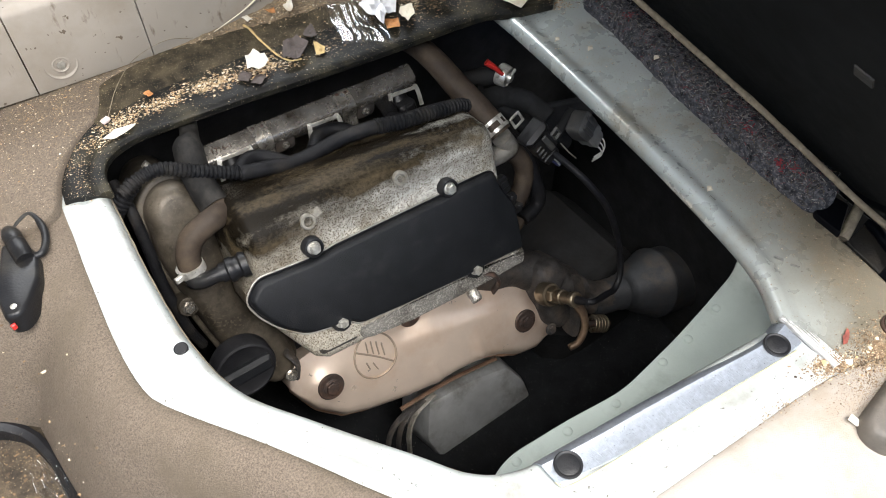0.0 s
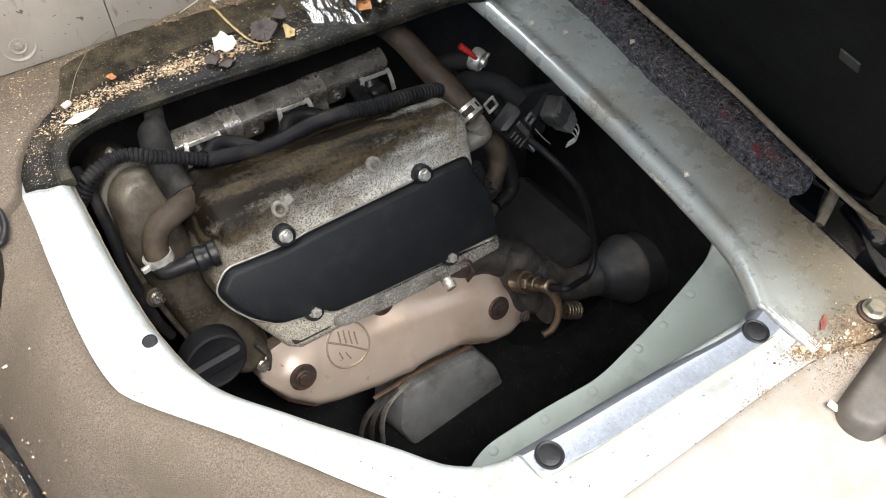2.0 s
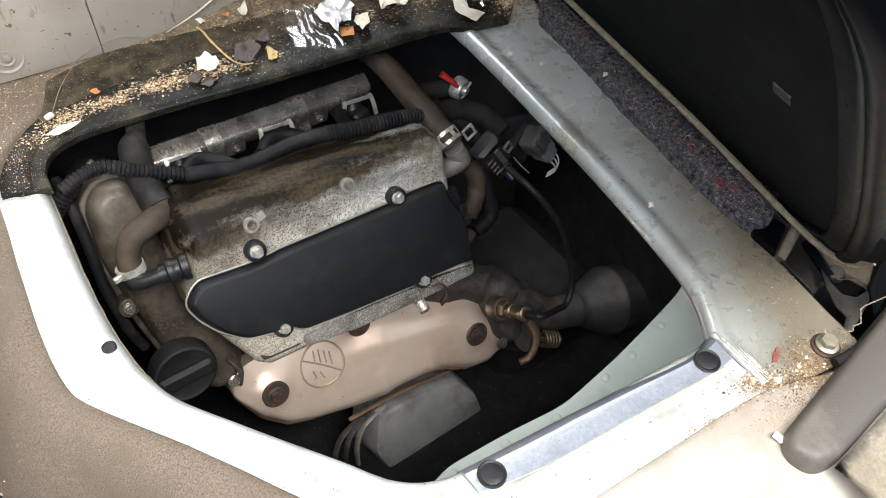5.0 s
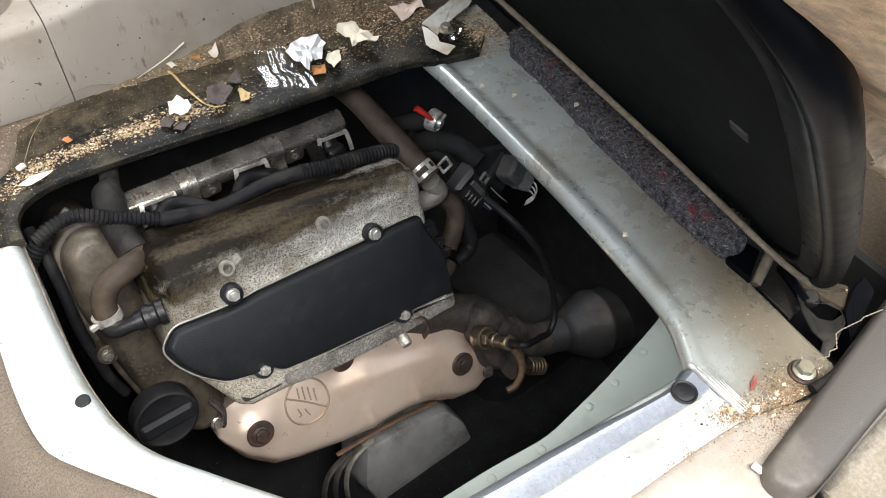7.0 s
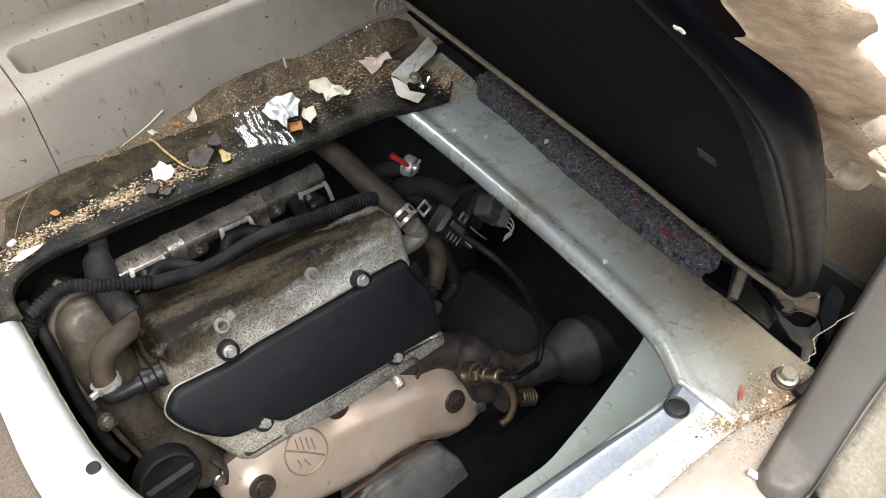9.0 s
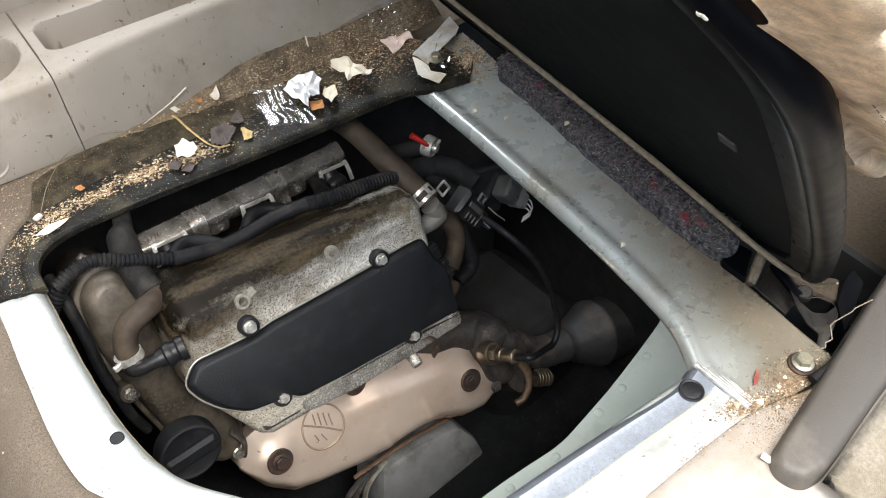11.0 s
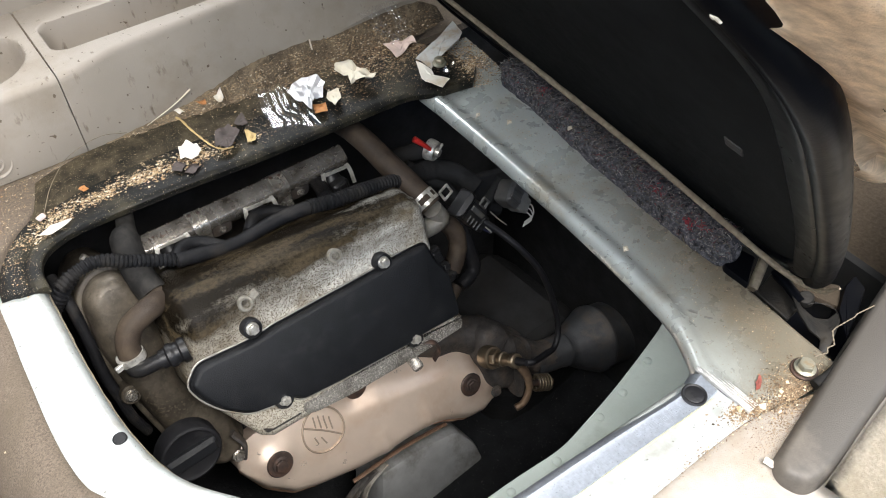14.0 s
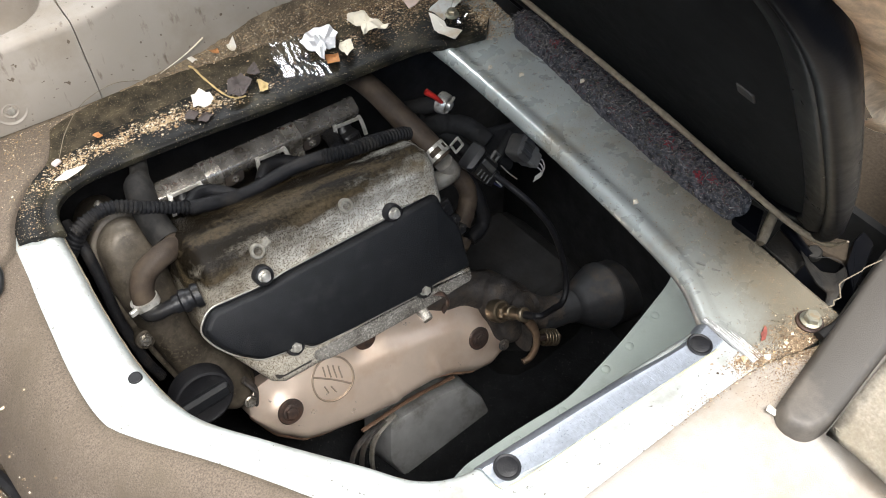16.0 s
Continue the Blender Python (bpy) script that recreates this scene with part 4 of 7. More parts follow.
# loose upholstery folded over the near side of the lid
def drape(n_far, seed):
    """Cloth on the seat's near side: a fold beside the lid, a seam, a lower flap set back."""
    bm = bmesh.new()
    grid = []
    for j in range(71):
        g = (j / 70) ** 1.3
        low = max(0.02, 0.200 + (-0.012 + (n_far + 0.012) * g + 0.019) * 2.0)
        row = []
        for i in range(111):
            ss = low + (0.82 - low) * i / 110
            n0 = -0.021 + 0.163 * (max(0.25, ss) - 0.37)
            n = n0 + (n_far - n0) * g
            q = Vector((ss * 9, n * 14, seed))
            hh = -0.104 + 0.10 * max(0.0, ss - 0.46) * (1 if n > -0.05 else 0.6) + 0.25 * max(0.0, -n - 0.05)
            d = n - (-0.003 - 0.23 * (0.535 - ss) + 0.003 * noise.noise(Vector((ss * 30, 0, seed))))
            on = max(0.0, min(1.0, (ss - 0.43) / 0.03))
            soft_edge = min(1.0, j / 9)
            hh -= soft_edge * 0.024 * math.exp(-(d / (0.009 if d > 0 else 0.015)) ** 2) * on
            hh += 0.012 * max(0.0, min(1.0, d / 0.012)) * on
            sd = ss - (0.419 + 4.35 * (n + 0.018))
            hh += 0.022 / (1 + math.exp(max(-40.0, min(40.0, sd / 0.003))))
            hh -= 0.004 * math.exp(-((sd - 0.004) / 0.005) ** 2)
            hh += soft_edge * (0.020 * noise.noise(q) + 0.013 * noise.noise(q * 2.7) - 0.020 * abs(noise.noise(q * 1.6 + Vector((3, 1, 0))))) + 0.0012 * noise.noise(q * 11)
            hh += 0.03 * max(0.0, 1 - i / 8) ** 2
            row.append(bm.verts.new(LID @ Vector((hh, ss, n))))
        grid.append(row)
    for a, b in zip(grid, grid[1:]):
        for i in range(110):
            bm.faces.new((a[i], a[i + 1], b[i + 1], b[i]))
    bmesh.ops.solidify(bm, geom=bm.faces[:], thickness=0.003)
    return bm


cloth = thing("seat_upholstery", "creased beige seat fabric folded beside the lid", "upholstery")
part("fold", drape(-0.22, 1.0), fabric_m, cloth, "", 80)
bm = bmesh.new()
for k in range(26):
    n = -0.016 - 0.0022 * k
    ss = 0.419 + 4.35 * (n + 0.018) + 0.008
    tube([LID @ Vector((-0.116, ss + 0.002, n)), LID @ Vector((-0.117, ss, n - 0.0004)), LID @ Vector((-0.116, ss - 0.002, n - 0.0008))], 0.00022, 5, 5, None, bm)
part("stitching", bm, hem_m, cloth, "dark stitching along the seam", 70)

# felt pad along the rail
FELT_EDGE = [(0.310, 0.618), (0.325, 0.618), (0.393, 0.617), (0.446, 0.620), (0.506, 0.624), (0.566, 0.630), (0.625, 0.636), (0.690, 0.638)]


def felt_x(y):
    for (y0, x0), (y1, x1) in zip(FELT_EDGE, FELT_EDGE[1:]):
        if y <= y1:
            return x0 + (x1 - x0) * (y - y0) / (y1 - y0)
    return FELT_EDGE[-1][1]


def felt_point(y, a, grow=0.0):
    taper = min(1.0, max(0.05, (y - 0.318) / 0.012), max(0.05, (0.680 - y) / 0.016)) ** 0.5
    w, h = 0.0147 + grow, 0.0180 * taper + grow
    x = felt_x(y) + 0.0076 + w * taper * math.copysign(abs(math.cos(a)) ** 0.55, math.cos(a))
    return Vector((x, y, 0.0115 + h * math.copysign(abs(math.sin(a)) ** 0.6, math.sin(a))))


bm = bmesh.new()
rings = []
for i in range(181):
    y = 0.3185 + (0.6795 - 0.3185) * i / 180
    row = []
    for k in range(30):
        q = felt_point(y, 2 * math.pi * k / 30)
        q += 0.0013 * noise.noise_vector(q * 45) + 0.0014 * noise.noise_vector(q * 150) + 0.0009 * noise.noise_vector(q * 420)
        row.append(q)
    rings.append(row)
skin(bm, rings)
solo("felt_pad", bm, felt_m, "grey recycled fibre felt pad along the rail", "felt pad", sharp=80)
bm = bmesh.new()
rnd = random.Random(5)
for k in range(5200):
    y, a = rnd.uniform(0.322, 0.676), rnd.uniform(0.3, 3.3)
    p = felt_point(y, a, 0.0012)
    size = 0.0030 + 0.0055 * rnd.random() ** 3
    turn = rnd.uniform(0, 6.28)
    q = p + Vector((math.cos(turn), math.sin(turn), rnd.uniform(-0.4, 0.5))) * size
    r = (p + q) / 2 + Vector((rnd.uniform(-1, 1), rnd.uniform(-1, 1), 0.8)) * 0.3 * size
    tube([p, r, q], 0.00016 + 0.00030 * rnd.random() ** 3, 4, 3, None, bm)
solo("felt_fibres", bm, fibre_m, "loose fibres on the felt pad", "fibres", "", "stuff", 80)
# a few dyed tufts pressed into the felt
for k, (y, a, n_) in enumerate(((0.368, 2.5, 26), (0.356, 2.2, 16), (0.415, 2.0, 14), (0.600, 1.9, 14))):
    bm = bmesh.new()
    for _ in range(n_):
        p = felt_point(y + rnd.gauss(0, 0.0035), a + rnd.gauss(0, 0.16), 0.0010)
        q = p + Vector((rnd.uniform(-1, 1), rnd.uniform(-1, 1), rnd.uniform(-0.2, 0.5))) * 0.004
        tube([p, (p + q) / 2 + Vector((0, 0, 0.001)), q], 0.00045, 4, 4, None, bm)
    solo("felt_tuft", bm, tuft_m, "faded red fibre tuft in the felt pad", "fibres", "", "stuff", 80)

# ---- floor, sill trim and bolt beside the rail ----
sheet("floor_right", [(0.80, -0.3, -0.10), (1.6, -0.3, -0.10), (1.6, 1.4, -0.10), (0.80, 1.4, -0.10)], floor_brown, "brown carpeted floor behind the lid, the lid's shadow in its colour")
bm = band([(0.28, 0.203, 0.003), (0.40, 0.204, 0.003), (0.49, 0.204, 0.003), (0.53, 0.197, 0.003), (0.60, 0.180, 0.003), (0.75, 0.16, 0.0)],
          [(0.10, -0.2, -0.02), (0.28, -0.2, -0.02), (0.42, -0.2, -0.02), (0.52, -0.2, -0.02), (0.66, -0.2, -0.02), (0.85, -0.2, -0.02)],
          [(0, 0, -0.02), (0, 0, 0.0), (0, 0.0015, 0.0010), (0, 0.006, 0.0022), (0, 0.02, 0.0035), (0, 0.05, 0.004), (0, 0.075, 0.0), (0, 0.10, -0.012), (0, 0.16, -0.02), (1, 0, -0.04), (1, 0, -0.06)], 40)
solo("trim_sill", bm, sill_m, "pale grey plastic door sill trim", "sill trim", "", "structure")
roll_top = rounded([(0.4765, 0.1560), (0.4850, 0.1680), (0.5474, 0.1822), (0.6604, 0.2085), (0.7360, 0.2240), (0.95, 0.27), (0.95, 0.19), (0.6335, 0.1550), (0.5809, 0.1475), (0.5332, 0.1395), (0.5035, 0.1355), (0.4850, 0.1390)], [0.010, 0.010, 0.02, 0.03, 0.03, 0.01, 0.01, 0.03, 0.02, 0.02, 0.01, 0.010], 6)
bm = slab(roll_top, [(-0.050, -0.002), (0.000, -0.0015), (0.010, 0.0), (0.0140, 0.0008), (0.0170, 0.0022), (0.0190, 0.0042), (0.0198, 0.0066)], pose(0, 0, 0))
solo("trim_roll", bm, roll_m, "rounded taupe plastic seat side trim", "seat trim", "", "structure", 70)
solo("trim_piping", tube([(0.5700, 0.1911, 0.0060), (0.5904, 0.1897, 0.0100), (0.6204, 0.1946, 0.0130), (0.6548, 0.2018, 0.0130), (0.6916, 0.2089, 0.0130)], 0.0042, 50, 10, lambda f: 1.25 - 0.3 * min(1.0, f * 4)), pipe_m, "dark piping along the seat trim", "piping", "", "structure", 60)
# beige carpet on the seat base's near face
bm = bmesh.new()
rings = []
for i in range(49):
    f = i / 48
    x, y = 0.497 + 0.438 * f, 0.1320 + 0.0625 * f
    row = []
    for k in range(13):
        g = k / 12
        q = Vector((x + 0.03 * g, y - 0.155 * g, 0.0125 - 0.020 * g - 0.03 * g * g))
        q.z += 0.0025 * noise.noise(q * 22) + 0.0008 * noise.noise(q * 120)
        row.append(q)
    rings.append(row)
skin(bm, rings, closed=False)
bmesh.ops.solidify(bm, geom=bm.faces[:], thickness=0.004)
solo("trim_seat_base", bm, base_cloth, "worn pale beige carpet on the seat base", "carpet", "", "structure", 70)

bolt = thing("seat_bolt", "zinc flanged seat bolt dusted with crumbs", "bolt")
m = pose(0.5811, 0.2077, 0.0)
part("washer", lathe([(0.0115, -0.001), (0.0115, 0.0008), (0.0108, 0.0014), (0.008, 0.0014)], m, 28), rust_bolt, bolt, "dark washer")
hexbolt(Matrix.Translation((0.5811, 0.2077, 0.002)), bolt, 0.0070, 0.0080, 1.32, zinc_green)

# ---- the engine ----
engine = thing("engine", "grimy aluminium engine with a black coil cover", "engine")


def eng_loft(sections, profile_of):
    bm = bmesh.new()
    rings = [[eng(a, b, c) for b, c in profile_of(a, k)] for k, a in enumerate(sections)]
    return skin(bm, rings)


# valve cover: a cast hump, lower towards its back edge
def cover_profile(a, k):
    f = max(0.0, min(1.0, (a + 0.154) / 0.022)) * max(0.0, min(1.0, (0.152 - a) / 0.022))
    s = math.sin(f * math.pi / 2) ** 0.6
    top = -0.05 + 0.047 * s
    back = 0.1085 - 0.035 * max(0.0, a) - 0.012 * (1 - s)
    low = -0.083 + max(0.0, -0.108 - a) / 0.055 * 0.095
    return [(low, -0.060), (low + 0.002, -0.020), (low + 0.005, -0.012), (low + 0.012, -0.0085), (max(low + 0.02, -0.05), min(-0.004, top)), (max(low + 0.03, 0.0), min(-0.004, top)), (0.047, min(-0.003, top)), (0.062, min(-0.0015, top + 0.001)), (0.078, top + 0.001), (0.088, top - 0.0045), (min(0.097, back - 0.009), top - 0.013), (back - 0.004, top - 0.026), (back, top - 0.045), (back - 0.002, -0.085), (back - 0.004, -0.108), (0.0, -0.108)]


sec = [-0.154, -0.1535, -0.152, -0.149, -0.145, -0.140, -0.134] + [-0.125 + 0.0125 * i for i in range(21)] + [0.132, 0.138, 0.143, 0.147, 0.150, 0.152]
part("valve_cover", eng_loft(sec, cover_profile), alu_cover, engine, "speckled silver cast valve cover", 50)
# black coil cover
co = rounded([(-0.163, 0.026), (-0.148, 0.0425), (-0.108, 0.0405), (-0.098, 0.0400), (-0.074, 0.0410), (-0.066, 0.0425), (0.058, 0.0455), (0.068, 0.0475), (0.088, 0.0490), (0.128, 0.0490), (0.132, 0.030), (0.147, 0.002), (0.149, -0.0535), (0.095, -0.0525), (0.074, -0.0545), (-0.018, -0.0515), (-0.062, -0.0485), (-0.070, -0.0405), (-0.092, -0.0375), (-0.118, -0.0325), (-0.141, -0.013), (-0.155, 0.006)], 0.008, 4)
part("coil_cover", slab(co, [(-0.004, 0.0), (0.001, 0.0), (0.0046, 0.0009), (0.0068, 0.0022), (0.0080, 0.0038), (0.0085, 0.0052)], ENG), cover_black, engine, "matt black plastic coil cover", 60)
# raised rim round the coil cover
edge = inset(co, -0.0024)
last = max(i for i, p in enumerate(edge) if p[0] > 0.12 and p[1] < 0)
first = min(i for i, p in enumerate(edge) if p[0] > 0.12)
open_edge = edge[last:] + edge[:first]
part("cover_rim", tube(straight([ENG @ Vector((p[0], p[1], -0.0008)) for p in open_edge]), 0.0010, 260, 8), rim_m, engine, "machined edge round the cover", 60)
part("cover_seal", tube(straight([ENG @ Vector((p[0], p[1], -0.0008)) for p in inset(co, -0.0008) + inset(co, -0.0008)[:1]]), 0.0009, 260, 6), rubber, engine, "black seal round the cover", 60)
for a, b in ((-0.0876, 0.0530), (0.0697, 0.0524), (0.0814, -0.0508), (-0.0821, -0.0355)):
    m = ENG @ Matrix.Translation((a, b, 0.0))
    part("grommet", lathe([(0.0104, -0.008), (0.0104, 0.0058), (0.0096, 0.0080), (0.0084, 0.0084), (0.0074, 0.0068), (0.0070, 0.004)], m, 28), rubber, engine, "black rubber grommet")
    hexbolt(m @ Matrix.Translation((0, 0, 0.0048)), engine, 0.0056, 0.0075, 1.22)
# bosses cast on the cover
for a, b, tab in ((-0.083, 0.0765, True), (0.022, 0.0800, False)):
    m = ENG @ Matrix.Translation((a, b, -0.0045)) @ pose(0, 0, 0, -12, 0, 0)
    part("boss", lathe([(0.0115, -0.006), (0.0110, 0.0045), (0.0098, 0.0058), (0.0066, 0.0058), (0.0058, 0.0045), (0.0050, 0.001), (0.0035, 0.001), (0.003, -0.001)], m @ Matrix.Scale(0.74, 4), 26), boss_m, engine)
    if tab:
        part("boss_tab", box(m @ pose(0.0095, 0.004, 0.0015, 0, 0, 22), 0.013, 0.0085, 0.004, 0.001), boss_m, engine)
# lower lip of the valve cover with the wire bracket
lip = [(-0.064, -0.046), (-0.066, -0.060), (-0.063, -0.074), (-0.05, -0.079), (0.0, -0.083), (0.10, -0.083), (0.156, -0.080), (0.158, -0.06), (0.10, -0.058), (0.0, -0.056), (-0.07, -0.05)]
part("cover_lip", slab(rounded(lip, 0.006, 4), [(-0.040, 0.0), (-0.014, 0.0), (-0.0075, 0.002), (-0.006, 0.005)], ENG), alu, engine)
part("stud", lathe([(0.007, 0), (0.007, 0.014), (0.006, 0.016), (0.001, 0.016)], ENG @ pose(0.083, -0.088, -0.02, 40, 0, 0), 16), alu, engine)
bm = tube([eng(0.098, -0.07, -0.01), eng(0.108, -0.074, -0.004), eng(0.114, -0.088, -0.006), eng(0.112, -0.105, -0.02)], 0.0022, 16, 8, flat=2.2)
part("wire_bracket", bm, rust_bolt, engine)

# cylinder head below and behind the cover
part("cylinder_head", slab(rounded([(-0.11, -0.09), (0.150, -0.09), (0.150, 0.085), (-0.145, 0.085), (-0.145, 0.0)], 0.012), [(-0.26, 0), (-0.108, 0), (-0.105, 0.003)], ENG), alu_brown, engine)
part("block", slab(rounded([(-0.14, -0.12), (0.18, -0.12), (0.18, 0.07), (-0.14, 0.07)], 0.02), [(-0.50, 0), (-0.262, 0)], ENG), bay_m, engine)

# timing cover at the left end
tc = rounded([(-0.209, 0.112), (-0.192, 0.131), (-0.165, 0.131), (-0.150, 0.10), (-0.150, 0.05), (-0.150, -0.02), (-0.118, -0.06), (-0.112, -0.12), (-0.145, -0.135), (-0.174, -0.10), (-0.196, -0.02), (-0.211, 0.055)], 0.018, 5)
part("timing_cover", slab(tc, [(-0.22, 0.0), (-0.100, 0.0), (-0.092, 0.0014), (-0.086, 0.0045), (-0.082, 0.0090), (-0.0805, 0.0130)], ENG), alu_brown, engine, "grimy cast timing cover", 70)
bm = bmesh.new()
rings = []
for d, z in ((-0.006, -0.13), (-0.006, -0.108), (-0.004, -0.106), (0.0, -0.106), (0.002, -0.110)):
    rings.append([ENG @ Vector((p[0], p[1], z)) for p in inset(tc, d)])
skin(bm, rings, caps=False)
part("timing_flange", bm, alu_brown, engine, "", 50)
part("flange_boss", lathe([(0.0105, -0.06), (0.0105, 0.0), (0.0095, 0.001), (0.001, 0.001)], ENG @ pose(-0.2033, 0.0041, -0.087), 20), alu_brown, engine)
hexbolt(ENG @ pose(-0.2033, 0.0041, -0.086), engine, 0.0056, 0.006, 1.25, steel)
hexbolt(ENG @ pose(-0.130, -0.118, -0.075), engine, 0.0055, 0.006, 1.3, steel)
part("stay_rod", tube([eng(-0.186, 0.144, -0.14), eng(-0.175, 0.128, -0.14), eng(-0.164, 0.110, -0.142)], 0.0040, 12, 10), steel, engine, "thin steel stay", 60)
part("side_cable", tube([eng(-0.222, 0.142, -0.120), eng(-0.2188, 0.1221, -0.10), eng(-0.2172, 0.0785, -0.098), eng(-0.2173, 0.034, -0.098), eng(-0.213, -0.0017, -0.10), eng(-0.2095, -0.0279, -0.105), eng(-0.200, -0.060, -0.120)], 0.0058, 60, 10), loom, engine, "black cable beside the timing cover", 60)
# oil filler cap
cap = part("oil_cap", lathe([(0.034, -0.02), (0.034, -0.004), (0.0325, -0.001), (0.030, 0.0), (0.026, -0.002), (0.001, -0.002)], ENG @ pose(-0.178, -0.073, -0.050, 8, 0, 0), 40), rubber, engine, "round black oil filler cap")
part("grip", box(ENG @ pose(-0.178, -0.073, -0.050, 8, 0, 4), 0.058, 0.019, 0.014, 0.005), cover_black, cap)
bm = tube([eng(-0.128, -0.088, -0.075), eng(-0.120, -0.108, -0.075), eng(-0.122, -0.130, -0.085)], 0.003, 16, 8, flat=2)
# cast leg at the lower left of the cover
part("cast_leg", slab(rounded([(-0.126, -0.036), (-0.118, -0.054), (-0.112, -0.068), (-0.103, -0.074), (-0.092, -0.074), (-0.084, -0.074), (-0.062, -0.074), (-0.062, -0.046), (-0.090, -0.038)], 0.006, 4), [(-0.06, 0), (-0.016, 0), (-0.010, 0.0014), (-0.0078, 0.0045)], ENG), cast_dark, engine, "oily dark cast leg", 60)
part("bracket", bm, cast_dark, engine)

# ---- exhaust heat shield ----
hs = thing("exhaust_heat_shield", "bronze tinted pressed aluminium exhaust heat shield", "heat shield")
TOP = [(-0.130, -0.155), (-0.127, -0.140), (-0.118, -0.128), (-0.060, -0.123), (0.064, -0.133), (0.182, -0.158), (0.214, -0.168), (0.232, -0.192), (0.244, -0.225), (0.250, -0.255)]
LOW = [(-0.130, -0.157), (-0.127, -0.168), (-0.118, -0.186), (-0.105, -0.210), (-0.075, -0.238), (-0.045, -0.248), (0.010, -0.259), (0.050, -0.263), (0.085, -0.262), (0.130, -0.264), (0.158, -0.273), (0.190, -0.290), (0.215, -0.293), (0.236, -0.283), (0.247, -0.268), (0.250, -0.257)]


def along(table, a):
    for (x0, y0), (x1, y1) in zip(table, table[1:]):
        if a <= x1:
            return y0 + (y1 - y0) * (a - x0) / (x1 - x0)
    return table[-1][1]


def shield_n(a, b):
    """Height of the pressed shield over the engine's axes."""
    t0, t1 = along(LOW, a), along(TOP, a)
    d0, d1 = b - t0, t1 - b
    end = min(a + 0.130, 0.250 - a)
    wide = max(0.004, t1 - t0)
    k0, k1 = min(0.024, 0.26 * wide), min(0.075, 0.45 * wide)
    h = -0.100 - k0 * max(0.0, 1 - d0 / k0) ** 2 - 0.27 * k1 * max(0.0, 1 - d1 / k1) ** 1.5 - 0.005 * max(0.0, 1 - end / 0.016) ** 2
    low = max(0.0, 1 - abs(d0 - 0.028) / 0.030)
    for c, w in ((0.052, 0.0075), (0.122, 0.0075)):
        h += 0.0060 * low * math.exp(-((a - c - (d0 - 0.03) * -0.15) / w) ** 2)
    # a low step runs along the upper third
    h -= 0.0060 / (1 + math.exp((d1 - 0.034) / 0.0011)) * max(0.0, min(1.0, (a - 0.0) / 0.03))
    for ca, cb in ((-0.0859, -0.1722), (0.1962, -0.2245)):
        h += 0.004 * max(0.0, min(1.0, 1.6 - math.hypot(a - ca, b - cb) / 0.017))
    return h


def shield_shell(grow, drop, rows=26, cols=96):
    bm = bmesh.new()
    rings = []
    for i in range(cols + 1):
        f = i / cols
        a = -0.1299 + 0.3798 * f
        t0, t1 = along(LOW, a), along(TOP, a)
        ring = [eng(a, t0 - 0.002, -0.140 - drop), eng(a, t0 - grow, -0.134 - drop)]
        for k in range(rows + 1):
            w = 0.5 - 0.5 * math.cos(math.pi * k / rows)
            b = t0 + (t1 - t0) * w
            ring.append(eng(a, b, shield_n(a, b) - drop))
        ring += [eng(a, t1 + grow, -0.130 - drop), eng(a, (t0 + t1) / 2, -0.150 - drop)]
        rings.append(ring)
    return skin(bm, rings)


part("shield_shell", shield_shell(0.0015, 0.0), shield_m, hs, "", 60)
part("lower_shell", shield_shell(0.0055, 0.026, 10, 60), cast_dark, hs, "sooty lower shell", 60)


def shield_flange(a0, a1, v0, v1, n0, n1):
    """The turned-out edge of a shield half."""
    bm = bmesh.new()
    rings = []
    for i in range(81):
        a = a0 + (a1 - a0) * i / 80
        t0 = along(LOW, a)
        w = 0.0012 * noise.noise(Vector((a * 60, v1 * 900, 0))) * (1 if i % 80 else 0)
        rings.append([eng(a, t0 + v0, n0), eng(a, t0 + (v0 + v1) / 2, (n0 + n1) / 2 + 0.0012), eng(a, t0 + v1 + w, n1), eng(a, t0 + v1 + w, n1 - 0.0014), eng(a, t0 + v0, n0 - 0.0014)])
    return skin(bm, rings)


part("shield_edge", shield_flange(-0.126, 0.249, 0.002, -0.0085, -0.1310, -0.1340), copper_m, hs, "copper tinted turned edge", 60)
part("shield_edge", shield_flange(-0.06, 0.205, -0.006, -0.0215, -0.150, -0.156), rust_edge, hs, "rusted lower edge", 60)


def on_shield(a, b, lift=0.0):
    return eng(a, b, shield_n(a, b) + lift)


# round pressed mark: a plain ring with bars
bm = bmesh.new()
ce = (-0.020, -0.167)
tube([on_shield(ce[0] + 0.028 * math.cos(2 * math.pi * k / 40), ce[1] + 0.028 * math.sin(2 * math.pi * k / 40), 0.0004) for k in range(41)], 0.0014, 81, 6, None, bm)
tube([on_shield(ce[0] - 0.022, ce[1] + 0.015, 0.0004), on_shield(ce[0], ce[1], 0.0004), on_shield(ce[0] + 0.020, ce[1] - 0.017, 0.0004)], 0.0013, 16, 6, None, bm)
for k in range(4):
    x = ce[0] - 0.008 + 0.0065 * k
    tube([on_shield(x, ce[1] + 0.008 - 0.004 * k, 0.0004), on_shield(x + 0.001, ce[1] + 0.014 - 0.001 * k, 0.0004), on_shield(x + 0.002, ce[1] + 0.021 - 0.0012 * k * k, 0.0004)], 0.0010, 10, 6, None, bm)
for k in range(2):
    tube([on_shield(ce[0] - 0.014 + 0.008 * k, ce[1] - 0.002 - 0.004 * k, 0.0004), on_shield(ce[0] - 0.012 + 0.010 * k, ce[1] - 0.012 - 0.005 * k, 0.0004)], 0.0010, 6, 6, None, bm)
